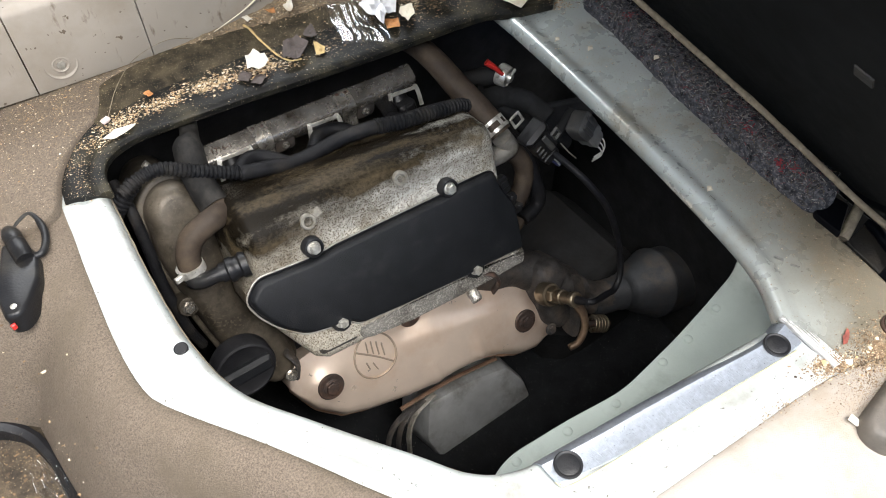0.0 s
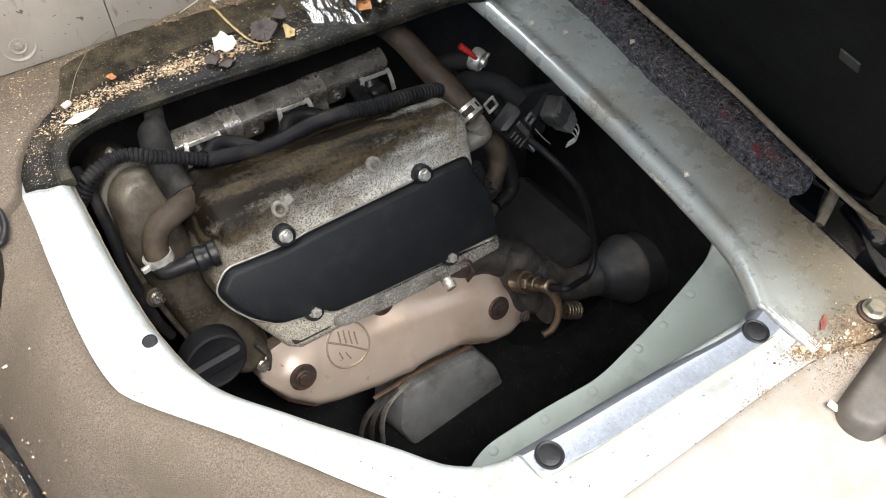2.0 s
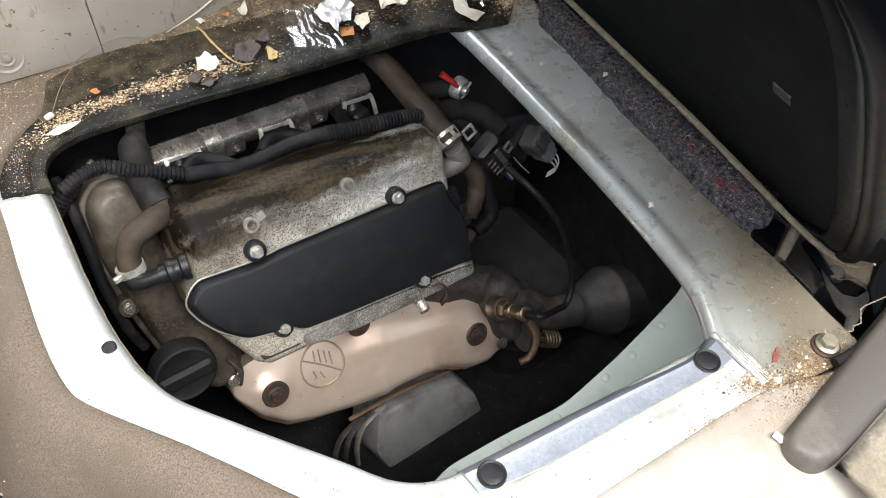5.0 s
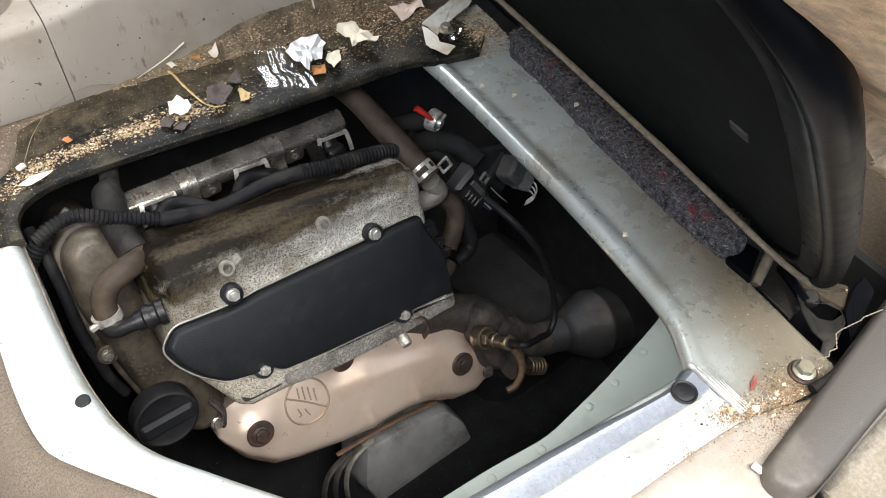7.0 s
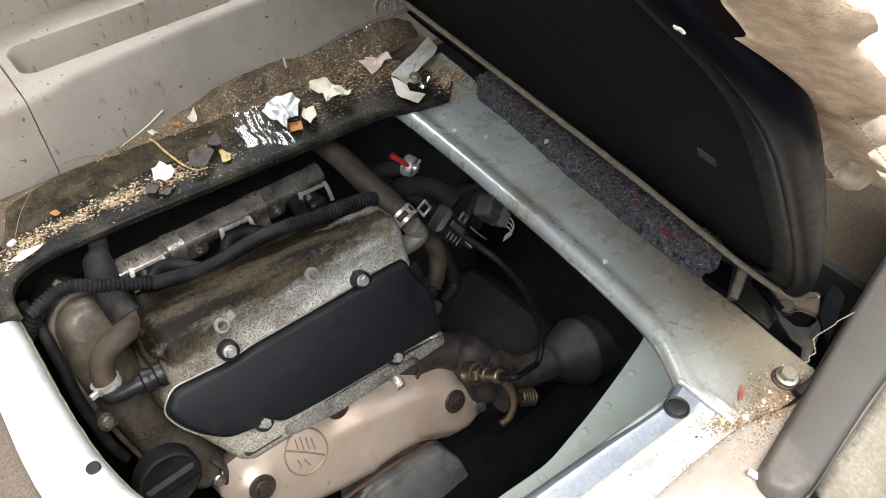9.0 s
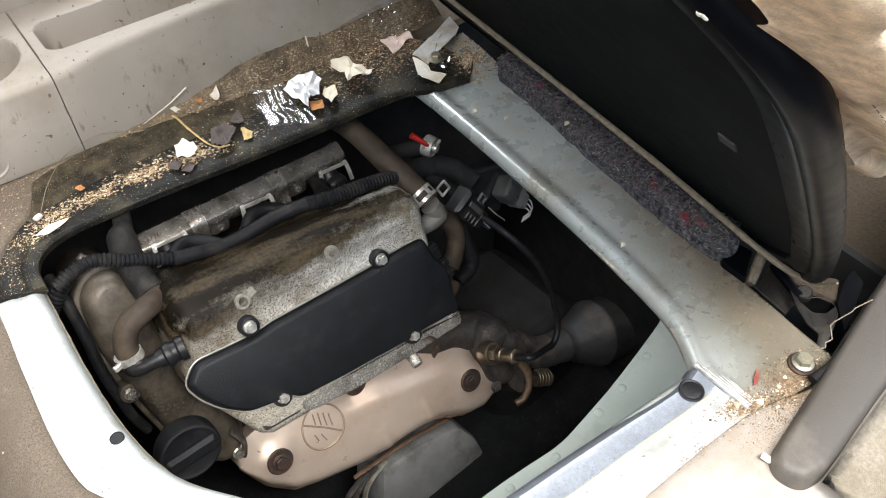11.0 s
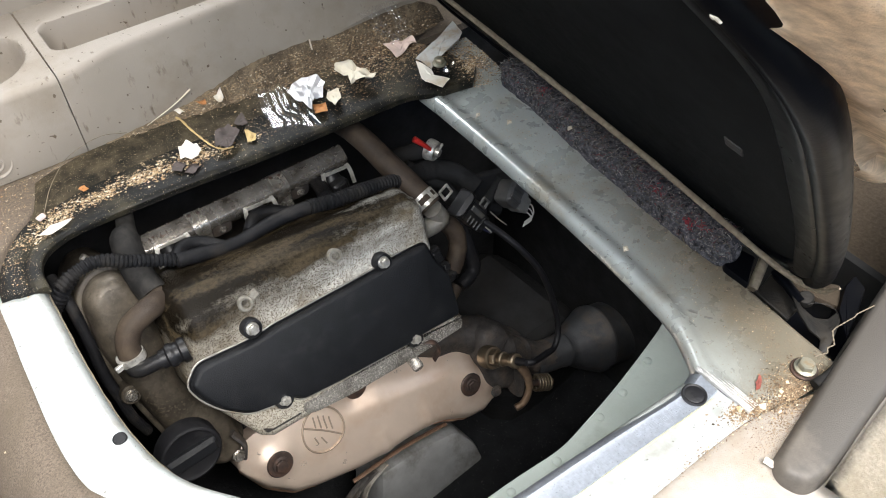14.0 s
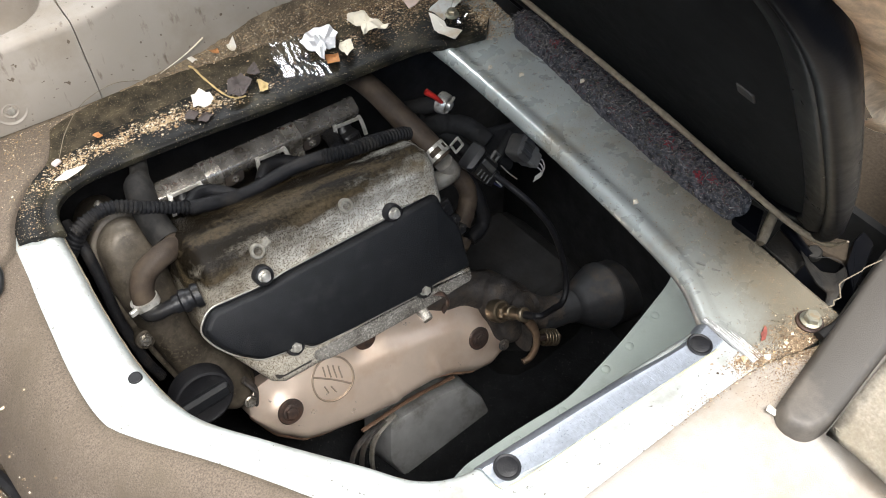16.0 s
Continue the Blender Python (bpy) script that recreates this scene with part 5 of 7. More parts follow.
part("pressed_mark", bm, shield_dark, hs, "pressed round warning mark", 70)
for a, b in ((-0.0859, -0.1722), (0.1962, -0.2245)):
    m = ENG @ Matrix.Translation((a, b, shield_n(a, b) - 0.001))
    part("bolt_washer", lathe([(0.0165, 0.0), (0.0168, 0.002), (0.0155, 0.0035), (0.010, 0.0036)], m, 28), rust_bolt, hs, "dark oxidised washer")
    hexbolt(m @ Matrix.Translation((0, 0, 0.003)), hs, 0.0085, 0.006, 1.3, rust_bolt)
part("bolt_washer", lathe([(0.0155, -0.004), (0.016, 0.002), (0.0145, 0.0035), (0.001, 0.0036)], ENG @ Matrix.Translation((0.040, -0.141, -0.1115)), 24), rust_bolt, hs)

# lower grey box shield with a ribbed end
lsh = thing("lower_heat_shield", "dull grey folded sheet metal heat shield", "heat shield")
o = rounded([(0.052, -0.312), (0.034, -0.372), (0.058, -0.436), (0.160, -0.440), (0.222, -0.408), (0.213, -0.362), (0.188, -0.322), (0.120, -0.312)], [0.008, 0.010, 0.010, 0.010, 0.010, 0.012, 0.012, 0.008], 4)
LSM = ENG @ Matrix.Translation((0, 0, -0.155))
part("box_shell", slab(o, [(-0.06, -0.004), (-0.016, 0.0), (-0.004, 0.001), (0.003, 0.004), (0.005, 0.009)], LSM), shield_grey, lsh)
for k in range(3):
    q = 0.017 * k
    bm = tube([LSM @ Vector((0.066 - q, -0.306, 0.0)), LSM @ Vector((0.036 - q, -0.314, 0.004)), LSM @ Vector((0.021 - q, -0.327, 0.004)), LSM @ Vector((0.012 - q, -0.350, 0.002)), LSM @ Vector((0.012 - q, -0.385, -0.01))], 0.0026, 30, 8, flat=1.8)
    part("rib", bm, (cast_grey, cast_dark, cast_dark)[k], lsh)
bm = tube([LSM @ Vector((0.010, -0.296, 0.006)), LSM @ Vector((0.09, -0.292, 0.008)), LSM @ Vector((0.17, -0.300, 0.006))], 0.0022, 20, 8, flat=1.6)
part("upper_strip", bm, rust_edge, lsh, "rust tinted sheet edge")

# ---- exhaust outlet, sensor and converter ----
ex = thing("exhaust_outlet", "rusty exhaust flange with converter cone", "exhaust")
part("flange_body", slab(rounded([(0.222, -0.150), (0.262, -0.152), (0.285, -0.20), (0.272, -0.250), (0.245, -0.262), (0.225, -0.245), (0.215, -0.19)], 0.016, 5), [(-0.13, 0), (-0.095, 0.0), (-0.085, 0.004), (-0.080, 0.010)], ENG), cast_dark, ex, "", 60)
part("manifold_pipe", tube([eng(0.10, -0.13, -0.145), eng(0.20, -0.155, -0.125), eng(0.25, -0.185, -0.120), eng(0.29, -0.225, -0.12)], 0.026, 30, 18, lambda f: 1 + 0.08 * math.sin(f * 22)), cast_dark, ex, "", 60)
part("outlet_pipe", tube([eng(0.255, -0.19, -0.10), eng(0.30, -0.235, -0.09), eng(0.34, -0.253, -0.09)], 0.024, 16, 20), cast_dark, ex, "", 60)
ax = (eng(0.425, -0.272, -0.10) - eng(0.320, -0.248, -0.10)).normalized()
cone = Matrix.Translation(eng(0.298, -0.242, -0.09)) @ ax.to_track_quat("Z", "Y").to_matrix().to_4x4()
part("converter_cone", lathe([(0.024, 0.0), (0.0245, 0.056), (0.0262, 0.060), (0.0262, 0.064), (0.0250, 0.066), (0.0300, 0.076), (0.0375, 0.090), (0.0445, 0.105), (0.0505, 0.119), (0.0525, 0.1235), (0.0525, 0.1275), (0.0505, 0.129)], cone, 44), cat_m, ex, "dull grey converter cone", 60)
part("converter_body", lathe([(0.0495, 0.128), (0.0500, 0.134), (0.0500, 0.30), (0.04, 0.31)], cone, 40), cat_dark, ex, "converter body, its dim light put in the colour", 60)
part("flange_plate", slab(rounded([(-0.045, -0.02), (0.045, -0.02), (0.045, 0.02), (-0.045, 0.02)], 0.018, 5), [(0, 0), (0.008, 0), (0.009, 0.001)], Matrix.Translation(eng(0.262, -0.225, -0.075)) @ ax.to_track_quat("Z", "Y").to_matrix().to_4x4() @ pose(0, 0, 0, 0, 0, 70)), cast_dark, ex)
sp0, sp1 = eng(0.262, -0.243, -0.052), eng(0.300, -0.262, -0.050)
part("spring_bolt", tube([sp0, (sp0 + sp1) / 2, sp1], 0.0045, 10, 10), rust_bolt, ex)
bm = bmesh.new()
sd = (sp1 - sp0).normalized()
sx = sd.orthogonal().normalized()
sy = sd.cross(sx)
tube([sp0 + sd * (0.010 + 0.026 * k / 48) + 0.011 * (math.cos(k * 0.65) * sx + math.sin(k * 0.65) * sy) for k in range(49)], 0.0018, 140, 6, None, bm)
part("spring", bm, brass, ex, "coil spring on the flange bolt", 70)

o2 = thing("oxygen_sensor", "brassy oxygen sensor with a black lead", "sensor")
s0, s1 = eng(0.2105, -0.1705, -0.050), eng(0.2152, -0.1602, 0.0)
sd = (s1 - s0).normalized()
SM = Matrix.Translation(s0) @ sd.to_track_quat("Z", "Y").to_matrix().to_4x4()
part("sensor_boss", lathe([(0.0150, -0.012), (0.0158, -0.006), (0.0158, 0.002), (0.0148, 0.005), (0.0118, 0.0055), (0.0110, 0.002)], SM, 30), brass, o2, "pale weld ring")
bm = slab([(0.0120 * math.cos(math.pi / 3 * k), 0.0120 * math.sin(math.pi / 3 * k)) for k in range(6)], [(0.003, 0), (0.014, 0), (0.0155, 0.0015)], SM)
part("hexagon", bm, brass, o2)
part("sensor_body", lathe([(0.0085, 0.014), (0.0085, 0.021), (0.0098, 0.022), (0.0098, 0.026), (0.0080, 0.027), (0.0080, 0.043), (0.0092, 0.044), (0.0092, 0.049), (0.0070, 0.051), (0.004, 0.052)], SM, 24), brass, o2, "brass coloured sensor body")
part("tip_ring", lathe([(0.0093, 0.043), (0.0100, 0.044), (0.0100, 0.050), (0.0085, 0.0515), (0.006, 0.0515)], SM, 24), brass, o2, "bright crimped ring")
part("boot", tube([SM @ Vector((0, 0, 0.048)), SM @ Vector((0, 0, 0.058)), SM @ Vector((0.0, 0, 0.070))], 0.0058, 10, 12, lambda f: 1 - 0.25 * f), rubber, o2)
part("lead", tube([SM @ Vector((0, 0, 0.064)), eng(0.224, -0.160, 0.018), eng(0.238, -0.166, 0.012), eng(0.262, -0.175, 0.0), eng(0.283, -0.180, -0.008), eng(0.297, -0.160, -0.010), eng(0.294, -0.112, -0.005), eng(0.280, -0.062, 0.0), eng(0.260, -0.022, -0.005), eng(0.246, 0.004, -0.02), eng(0.232, 0.024, -0.03)], 0.0041, 80, 12), rubber, o2, "thick black lead", 70)
part("lead_plate", tube([eng(0.252, -0.206, -0.052), eng(0.2585, -0.226, -0.048), eng(0.257, -0.248, -0.048), eng(0.245, -0.264, -0.050), eng(0.232, -0.268, -0.054)], 0.0050, 30, 10, flat=2.0), strap_rust, ex, "rust brown strap", 60)
hexbolt(ENG @ pose(0.216, -0.235, -0.068), ex, 0.006, 0.006, 1.4, cast_dark)

# ---- fuel rail ----
fr = thing("fuel_rail", "dull zinc plated fuel rail with brackets", "fuel rail")
FM = ENG @ pose(-0.001, 0.1370, -0.134, -44, 0, 2.0)
o = rounded([(-0.133, -0.0128), (0.131, -0.0130), (0.134, 0.0128), (-0.130, 0.0125)], 0.0075, 6)
part("rail_body", slab(o, [(-0.022, 0.002), (-0.019, 0.0), (-0.0062, 0.0), (-0.0030, 0.0005), (-0.0008, 0.0016), (0.0004, 0.0030), (0.0008, 0.0044)], FM), rail_steel, fr, "", 70)
for a in (-0.064, 0.038):
    path = [(0.0125, -0.006), (0.0118, -0.0008), (0.0095, 0.0016), (0.005, 0.0026), (-0.004, 0.0026), (-0.0095, 0.0014), (-0.0130, -0.0022), (-0.0146, -0.0070), (-0.0152, -0.0150), (-0.0165, -0.0200), (-0.0205, -0.0240), (-0.0255, -0.0285)]
    bm = bmesh.new()
    skin(bm, [[FM @ Vector((a + 0.0012 * (k / 6) + x, y + t_ * 0.3, z + t_)) for x, t_ in ((-0.0090, 0), (0.0090, 0), (0.0090, -0.0016), (-0.0090, -0.0016))] for k, (y, z) in enumerate(path)])
    part("bracket", bm, steel, fr, "folded steel strap")
    for du, dv in ((-0.005, 0.008), (0.005, 0.007)):
        part("rivet", lathe([(0.0020, 0), (0.0018, 0.0006), (0.0006, 0.0008)], FM @ Matrix.Translation((a + du, dv - 0.002, 0.0027)), 12), rust_bolt, fr)
    m = FM @ pose(a + 0.024, -0.012, -0.020, 75, 0, 0)
    part("bolt_plate", slab(rounded([(-0.012, -0.010), (0.012, -0.010), (0.012, 0.010), (-0.012, 0.010)], 0.006, 4), [(-0.003, 0), (0.002, 0), (0.003, 0.001)], m), cast_dark, fr)
    part("bolt_eye", lathe([(0.0048, 0.002), (0.0048, 0.005), (0.0036, 0.0058), (0.0022, 0.005), (0.0015, 0.003)], m, 16), rail_steel, fr)
# stamped marks on the rail's left end
lettering = bpy.data.curves.new("stamped_mark", "FONT")
lettering.body, lettering.size, lettering.extrude = "1716-1", 0.0085, 0.0002
lettering_ob = bpy.data.objects.new("lettering", lettering)
lettering_mesh = bpy.data.meshes.new_from_object(lettering_ob)
bm = bmesh.new()
bm.from_mesh(lettering_mesh)
bm.transform(FM @ pose(-0.120, -0.0035, 0.0011))
bpy.data.objects.remove(lettering_ob)
bpy.data.curves.remove(lettering)
bpy.data.meshes.remove(lettering_mesh)
part("stamped_mark", bm, rust_bolt, fr)
for a in (-0.102, 0.002, 0.104):
    inj = thing("fuel_injector", "black fuel injector under the rail", "injector", group="fuel injectors")
    b0, b1 = FM @ Vector((a, -0.008, -0.012)), eng(a, 0.088, -0.128)
    part("body", tube([b0, (b0 + b1) / 2, b1], 0.0105, 10, 14, lambda f: (1.0, 1.15, 0.9, 1.1)[min(3, int(f * 4))]), black, inj)
    for s in (-1, 1):
        bm = bmesh.new()
        legs = [(0.1285, -0.1235), (0.1235, -0.1215), (0.1150, -0.1215), (0.1030, -0.1225)]
        skin(bm, [[eng(a + 0.002 + s * (0.0165 + 0.0012 * k) + dx, b_, c_ + dc) for dx, dc in ((-0.0024, 0), (0.0024, 0), (0.0024, -0.0016), (-0.0024, -0.0016))] for k, (b_, c_) in enumerate(legs)])
        part("retaining_clip", bm, bright, inj, "bright steel retaining clip", 60)
    part("clip_bridge", box(ENG @ pose(a + 0.002, 0.1255, -0.1235, 20, 0, 0), 0.036, 0.0050, 0.0018, 0.0005), bright, inj)
    part("plug", box(ENG @ pose(a, 0.106, -0.120, 15, 0, 12), 0.022, 0.020, 0.016, 0.003), black, inj)
    part("plug_latch", box(ENG @ pose(a, 0.109, -0.1105, 15, 0, 12), 0.010, 0.008, 0.004, 0.001), black, inj)
# wire bails on the plugs
for a, b, t in ((-0.098, 0.096, 12), (-0.058, 0.100, -10), (-0.004, 0.104, 8)):
    m = ENG @ pose(a, b, -0.100, 10, 0, t)
    loop = [m @ Vector(p) for p in ((-0.010, 0.004, 0), (0.010, 0.004, 0), (0.011, -0.005, 0), (-0.009, -0.005, 0), (-0.010, 0.004, 0))]
    bm = bmesh.new()
    for p, q in zip(loop, loop[1:]):
        tube([p, (p + q) / 2, q], 0.0010, 5, 6, None, bm)
    part("wire_bail", bm, bright, fr, "bright wire bail")

# ---- wiring harness over the injectors ----
har = thing("wiring_harness", "black taped wiring harness in corrugated conduit", "wiring harness")
h = lambda a, b, c=-0.078: eng(a, b, c)
part("conduit", corrugated([h(-0.222, 0.142), h(-0.200, 0.151), h(-0.179, 0.151), h(-0.150, 0.137), h(-0.108, 0.119)], 0.0070), loom, har, "", 20)
part("conduit", corrugated([h(0.036, 0.119, -0.064), h(0.066, 0.115, -0.061), h(0.100, 0.113, -0.060), h(0.135, 0.108, -0.062), h(0.168, 0.098, -0.070)], 0.0088), loom, har, "", 20)
part("taped_run", tube([h(-0.112, 0.120), h(-0.079, 0.114), h(-0.049, 0.110), h(-0.002, 0.117, -0.074), h(0.024, 0.119, -0.067), h(0.044, 0.118, -0.064)], 0.0080, 60, 12, lambda f: 1 + 0.10 * math.sin(f * 70) * noise.noise(Vector((f * 9, 0, 0)))), loom, har, "", 60)
part("taped_branch", tube([h(-0.030, 0.114, -0.082), h(-0.015, 0.123, -0.094), h(0.005, 0.122, -0.094), h(0.024, 0.112, -0.08)], 0.0075, 24, 10), loom, har, "", 60)
part("taped_branch", tube([h(-0.112, 0.122, -0.08), h(-0.096, 0.126, -0.092), h(-0.079, 0.122, -0.092), h(-0.062, 0.112, -0.08)], 0.0075, 24, 10), loom, har, "", 60)
part("taped_branch", tube([h(0.075, 0.108, -0.10), h(0.083, 0.114, -0.125), h(0.088, 0.118, -0.15)], 0.009, 20, 10), loom, har, "", 60)
part("conduit", corrugated([h(-0.208, 0.146, -0.085), h(-0.225, 0.130, -0.09), h(-0.245, 0.105, -0.10)], 0.0085), loom, har, "", 20)

# ---- hoses ----
pc = thing("breather_hose", "aged brown rubber breather hose with a clip", "hose")
part("pipe", tube([eng(-0.1300, 0.176, -0.14), eng(-0.139, 0.161, -0.116), eng(-0.146, 0.152, -0.106), eng(-0.1500, 0.133, -0.092), eng(-0.1490, 0.112, -0.080), eng(-0.1470, 0.100, -0.070)], 0.0150, 40, 18, lambda f: 0.62 + 0.38 * min(1.0, max(0.0, (f - 0.28) * 9))), pipe_m, pc, "thick dark rubber sleeve", 60)
part("hose", tube([eng(-0.1465, 0.101, -0.072), eng(-0.1455, 0.0965, -0.058), eng(-0.156, 0.099, -0.046), eng(-0.170, 0.096, -0.043), eng(-0.184, 0.088, -0.044), eng(-0.192, 0.072, -0.046), eng(-0.192, 0.052, -0.048)], 0.0118, 50, 16), hose_brown, pc, "", 60)
part("elbow", tube([eng(-0.194, 0.056, -0.046), eng(-0.196, 0.050, -0.040), eng(-0.190, 0.049, -0.034), eng(-0.172, 0.052, -0.027), eng(-0.148, 0.054, -0.022)], 0.0075, 24, 14), black, pc, "black plastic elbow", 60)
part("valve_body", tube([eng(-0.172, 0.052, -0.027), eng(-0.160, 0.053, -0.024), eng(-0.146, 0.054, -0.021)], 0.0108, 14, 16, lambda f: (0.9, 1.15, 1.0, 1.2)[min(3, int(f * 4))]), black, pc)
cm = Matrix.Translation(eng(-0.193, 0.060, -0.047)) @ (eng(-0.187, 0.038, -0.052) - eng(-0.189, 0.052, -0.05)).normalized().to_track_quat("Z", "Y").to_matrix().to_4x4()
part("clip", lathe([(0.0132, -0.004), (0.0139, -0.004), (0.0139, 0.004), (0.0132, 0.004)], cm, 24), bright, pc, "bright spring clip")
part("clip_tab", box(cm @ pose(-0.016, 0.004, 0.0), 0.008, 0.005, 0.006, 0.001), bright, pc)

ch = thing("coolant_hose", "dusty brown coolant hose with a steel spring clip", "hose")
p0, p1 = eng(0.174, 0.064, -0.045), eng(0.146, 0.149, -0.105)
part("hose", tube([p0, eng(0.164, 0.095, -0.064), eng(0.154, 0.124, -0.086), p1, eng(0.141, 0.166, -0.130), eng(0.139, 0.176, -0.17)], 0.0156, 40, 20, lambda f: 1.0 - 0.20 * f), hose_brown, ch, "", 60)
hd = (p1 - p0).normalized()
cm = Matrix.Translation(eng(0.1710, 0.073, -0.0495)) @ hd.to_track_quat("Z", "Y").to_matrix().to_4x4()
bm = lathe([(0.0158, -0.0075), (0.0166, -0.0075), (0.0166, -0.0035), (0.0158, -0.0035)], cm, 28)
lathe([(0.0158, 0.0035), (0.0166, 0.0035), (0.0166, 0.0075), (0.0158, 0.0075)], cm, 28, bm)
for k in range(5):
    f = 2 * math.pi * (k + 0.3) / 5
    box(cm @ pose(0, 0, 0, 0, 0, math.degrees(f)) @ Matrix.Translation((0.0162, 0, 0)), 0.0008, 0.005, 0.009, 0.0002, bm)
part("clip", bm, bright, ch, "bright slotted spring clip")
bm = box(cm @ pose(0.0, 0.0, 0.0), 0.001, 0.001, 0.001)
for x, y, sx_, sy_ in ((0.0, 0.006, 0.014, 0.003), (0.0, -0.006, 0.014, 0.003), (0.0065, 0.0, 0.003, 0.014), (-0.0065, 0.0, 0.003, 0.014)):
    box(ENG @ pose(0.190, 0.079, -0.030, 0, 0, 25) @ Matrix.Translation((x, y, 0)), sx_, sy_, 0.002, 0.0006, bm)
part("clip_ears", bm, bright, ch)
part("spout", tube([eng(0.177, 0.060, -0.047), eng(0.184, 0.049, -0.050), eng(0.187, 0.043, -0.051), eng(0.181, 0.040, -0.052), eng(0.166, 0.038, -0.054), eng(0.140, 0.038, -0.058)], 0.0118, 40, 16), cast_grey, ch, "cast aluminium spout", 60)

# cast ear at the back corner of the cover
part("casting_ear", tube([eng(0.104, 0.094, -0.062), eng(0.118, 0.089, -0.060), eng(0.128, 0.091, -0.060), eng(0.138, 0.096, -0.060), eng(0.147, 0.091, -0.062), eng(0.151, 0.078, -0.064)], 0.0042, 60, 10, lambda f: 1 + 0.5 * noise.noise(Vector((f * 13, 3, 0)))), ear_m, engine, "corroded casting edge", 60)

# ---- right side of the bay: connectors, cap, bracket ----
c1 = thing("grey_connector", "grey plastic connector with thin pale wires", "connector")
m = ENG @ pose(0.279, 0.0400, -0.03, 10, 10, 40)
part("body", box(m, 0.030, 0.028, 0.026, 0.004), dark_conn, c1)
part("rib", box(m @ pose(-0.006, 0.002, 0.0135), 0.006, 0.022, 0.004, 0.001), dark_conn, c1)
part("rib", box(m @ pose(0.007, 0.002, 0.0135), 0.006, 0.022, 0.004, 0.001), dark_conn, c1)
part("collar", box(m @ pose(0.001, -0.020, 0), 0.026, 0.016, 0.020, 0.002), grey_conn, c1, "pale grey collar")
part("nose", box(m @ pose(0.002, -0.033, 0), 0.020, 0.014, 0.015, 0.002), grey_conn, c1)
for k in range(3):
    part("wire", tube([m @ Vector((-0.005 + 0.006 * k, -0.038, 0)), m @ Vector((-0.003 + 0.006 * k, -0.050, 0.002)), m @ Vector((-0.006 + 0.004 * k, -0.062, 0.0)), m @ Vector((-0.015 + 0.003 * k, -0.066, -0.012))], 0.0009, 20, 6), white_wire, c1)
c2 = thing("black_connector", "black plastic sensor plug", "connector")
m = ENG @ pose(0.217, 0.043, -0.030, 5, 10, -54)
part("body", box(m, 0.040, 0.030, 0.022, 0.005), black, c2)
part("shroud", box(m @ pose(-0.019, 0.0, 0.0), 0.012, 0.035, 0.026, 0.005), black, c2)
for k in range(4):
    part("rib", box(m @ pose(-0.006 + 0.007 * k, -0.010, 0.0112), 0.0022, 0.009, 0.0026, 0.0006), dark_conn, c2)
part("latch", box(m @ pose(0.000, 0.003, 0.0118), 0.026, 0.007, 0.0030, 0.001), dark_conn, c2)
bm = bmesh.new()
for x, y, sx_, sy_ in ((-0.005, 0.0, 0.002, 0.012), (0.005, 0.0, 0.002, 0.012), (0.0, 0.005, 0.010, 0.002), (0.0, -0.005, 0.010, 0.002)):
    box(m @ pose(0.002, 0.017, 0.010) @ Matrix.Translation((x, y, 0)), sx_, sy_, 0.004, 0.0005, bm)
part("latch_window", bm, dark_conn, c2, "open latch frame")
part("collar", box(m @ pose(0.025, -0.002, 0.0), 0.014, 0.022, 0.016, 0.003), black, c2)
for k, dy in enumerate((-0.006, -0.002, 0.002)):
    part("wire", tube([m @ Vector((0.030, dy, 0.003)), m @ Vector((0.040, dy * 0.8, 0.004)), m @ Vector((0.052, dy * 0.3 - 0.001, 0.001))], 0.0012, 12, 6), (blue_wire, white_wire, blue_wire)[k], c2)
c3 = thing("cap_and_handle", "zinc cap with a red plastic pull", "cap")
m = ENG @ pose(0.229, 0.107, -0.09, 25, 25, 0) @ Matrix.Scale(0.84, 4)
part("cap", lathe([(0.0155, -0.016), (0.0165, -0.012), (0.0150, -0.002), (0.0135, 0.0), (0.0125, -0.001), (0.007, -0.001), (0.007, 0.0006), (0.006, 0.005), (0.001, 0.0055)], m, 26), bright, c3)
part("pull", tube([eng(0.215, 0.117, -0.082), eng(0.207, 0.126, -0.080), eng(0.198, 0.136, -0.084)], 0.0034, 14, 8, lambda f: 0.7 + 0.5 * f, None, 1.5), red_m, c3, "bright red pull", 60)
part("thumb_tab", box(m @ pose(0.004, 0.008, 0.003, 0, 0, 40), 0.012, 0.004, 0.004, 0.001), bright, c3)
part("neck", tube([m @ Vector((0, 0, -0.015)), m @ Vector((-0.008, -0.015, -0.04)), m @ Vector((-0.02, -0.04, -0.08))], 0.011, 16, 12), bay_m, c3)
part("wire_stub", tube([eng(0.246, 0.030, -0.030), eng(0.256, 0.016, -0.032), eng(0.268, 0.002, -0.034)], 0.0008, 14, 6), cast_grey, c2, "thin bare wire")
# dark taped bundles to the right of the cover
bun = thing("side_harness", "dusty black wiring bundle beside the cover", "wiring harness")
wob = lambda k: lambda f: 1 + 0.12 * noise.noise(Vector((f * 14, k, 0)))
part("taped_run", tube([eng(0.180, 0.075, -0.085), eng(0.196, 0.038, -0.068), eng(0.208, 0.014, -0.060), eng(0.206, -0.009, -0.060), eng(0.188, -0.033, -0.058)], 0.0120, 40, 12, wob(1)), hose_brown, bun, "dusty brown taped run", 60)
part("taped_run", tube([eng(0.200, 0.050, -0.085), eng(0.216, 0.021, -0.064), eng(0.222, -0.015, -0.060), eng(0.221, -0.046, -0.060), eng(0.194, -0.056, -0.058)], 0.0095, 40, 12, wob(2)), loom, bun, "", 60)
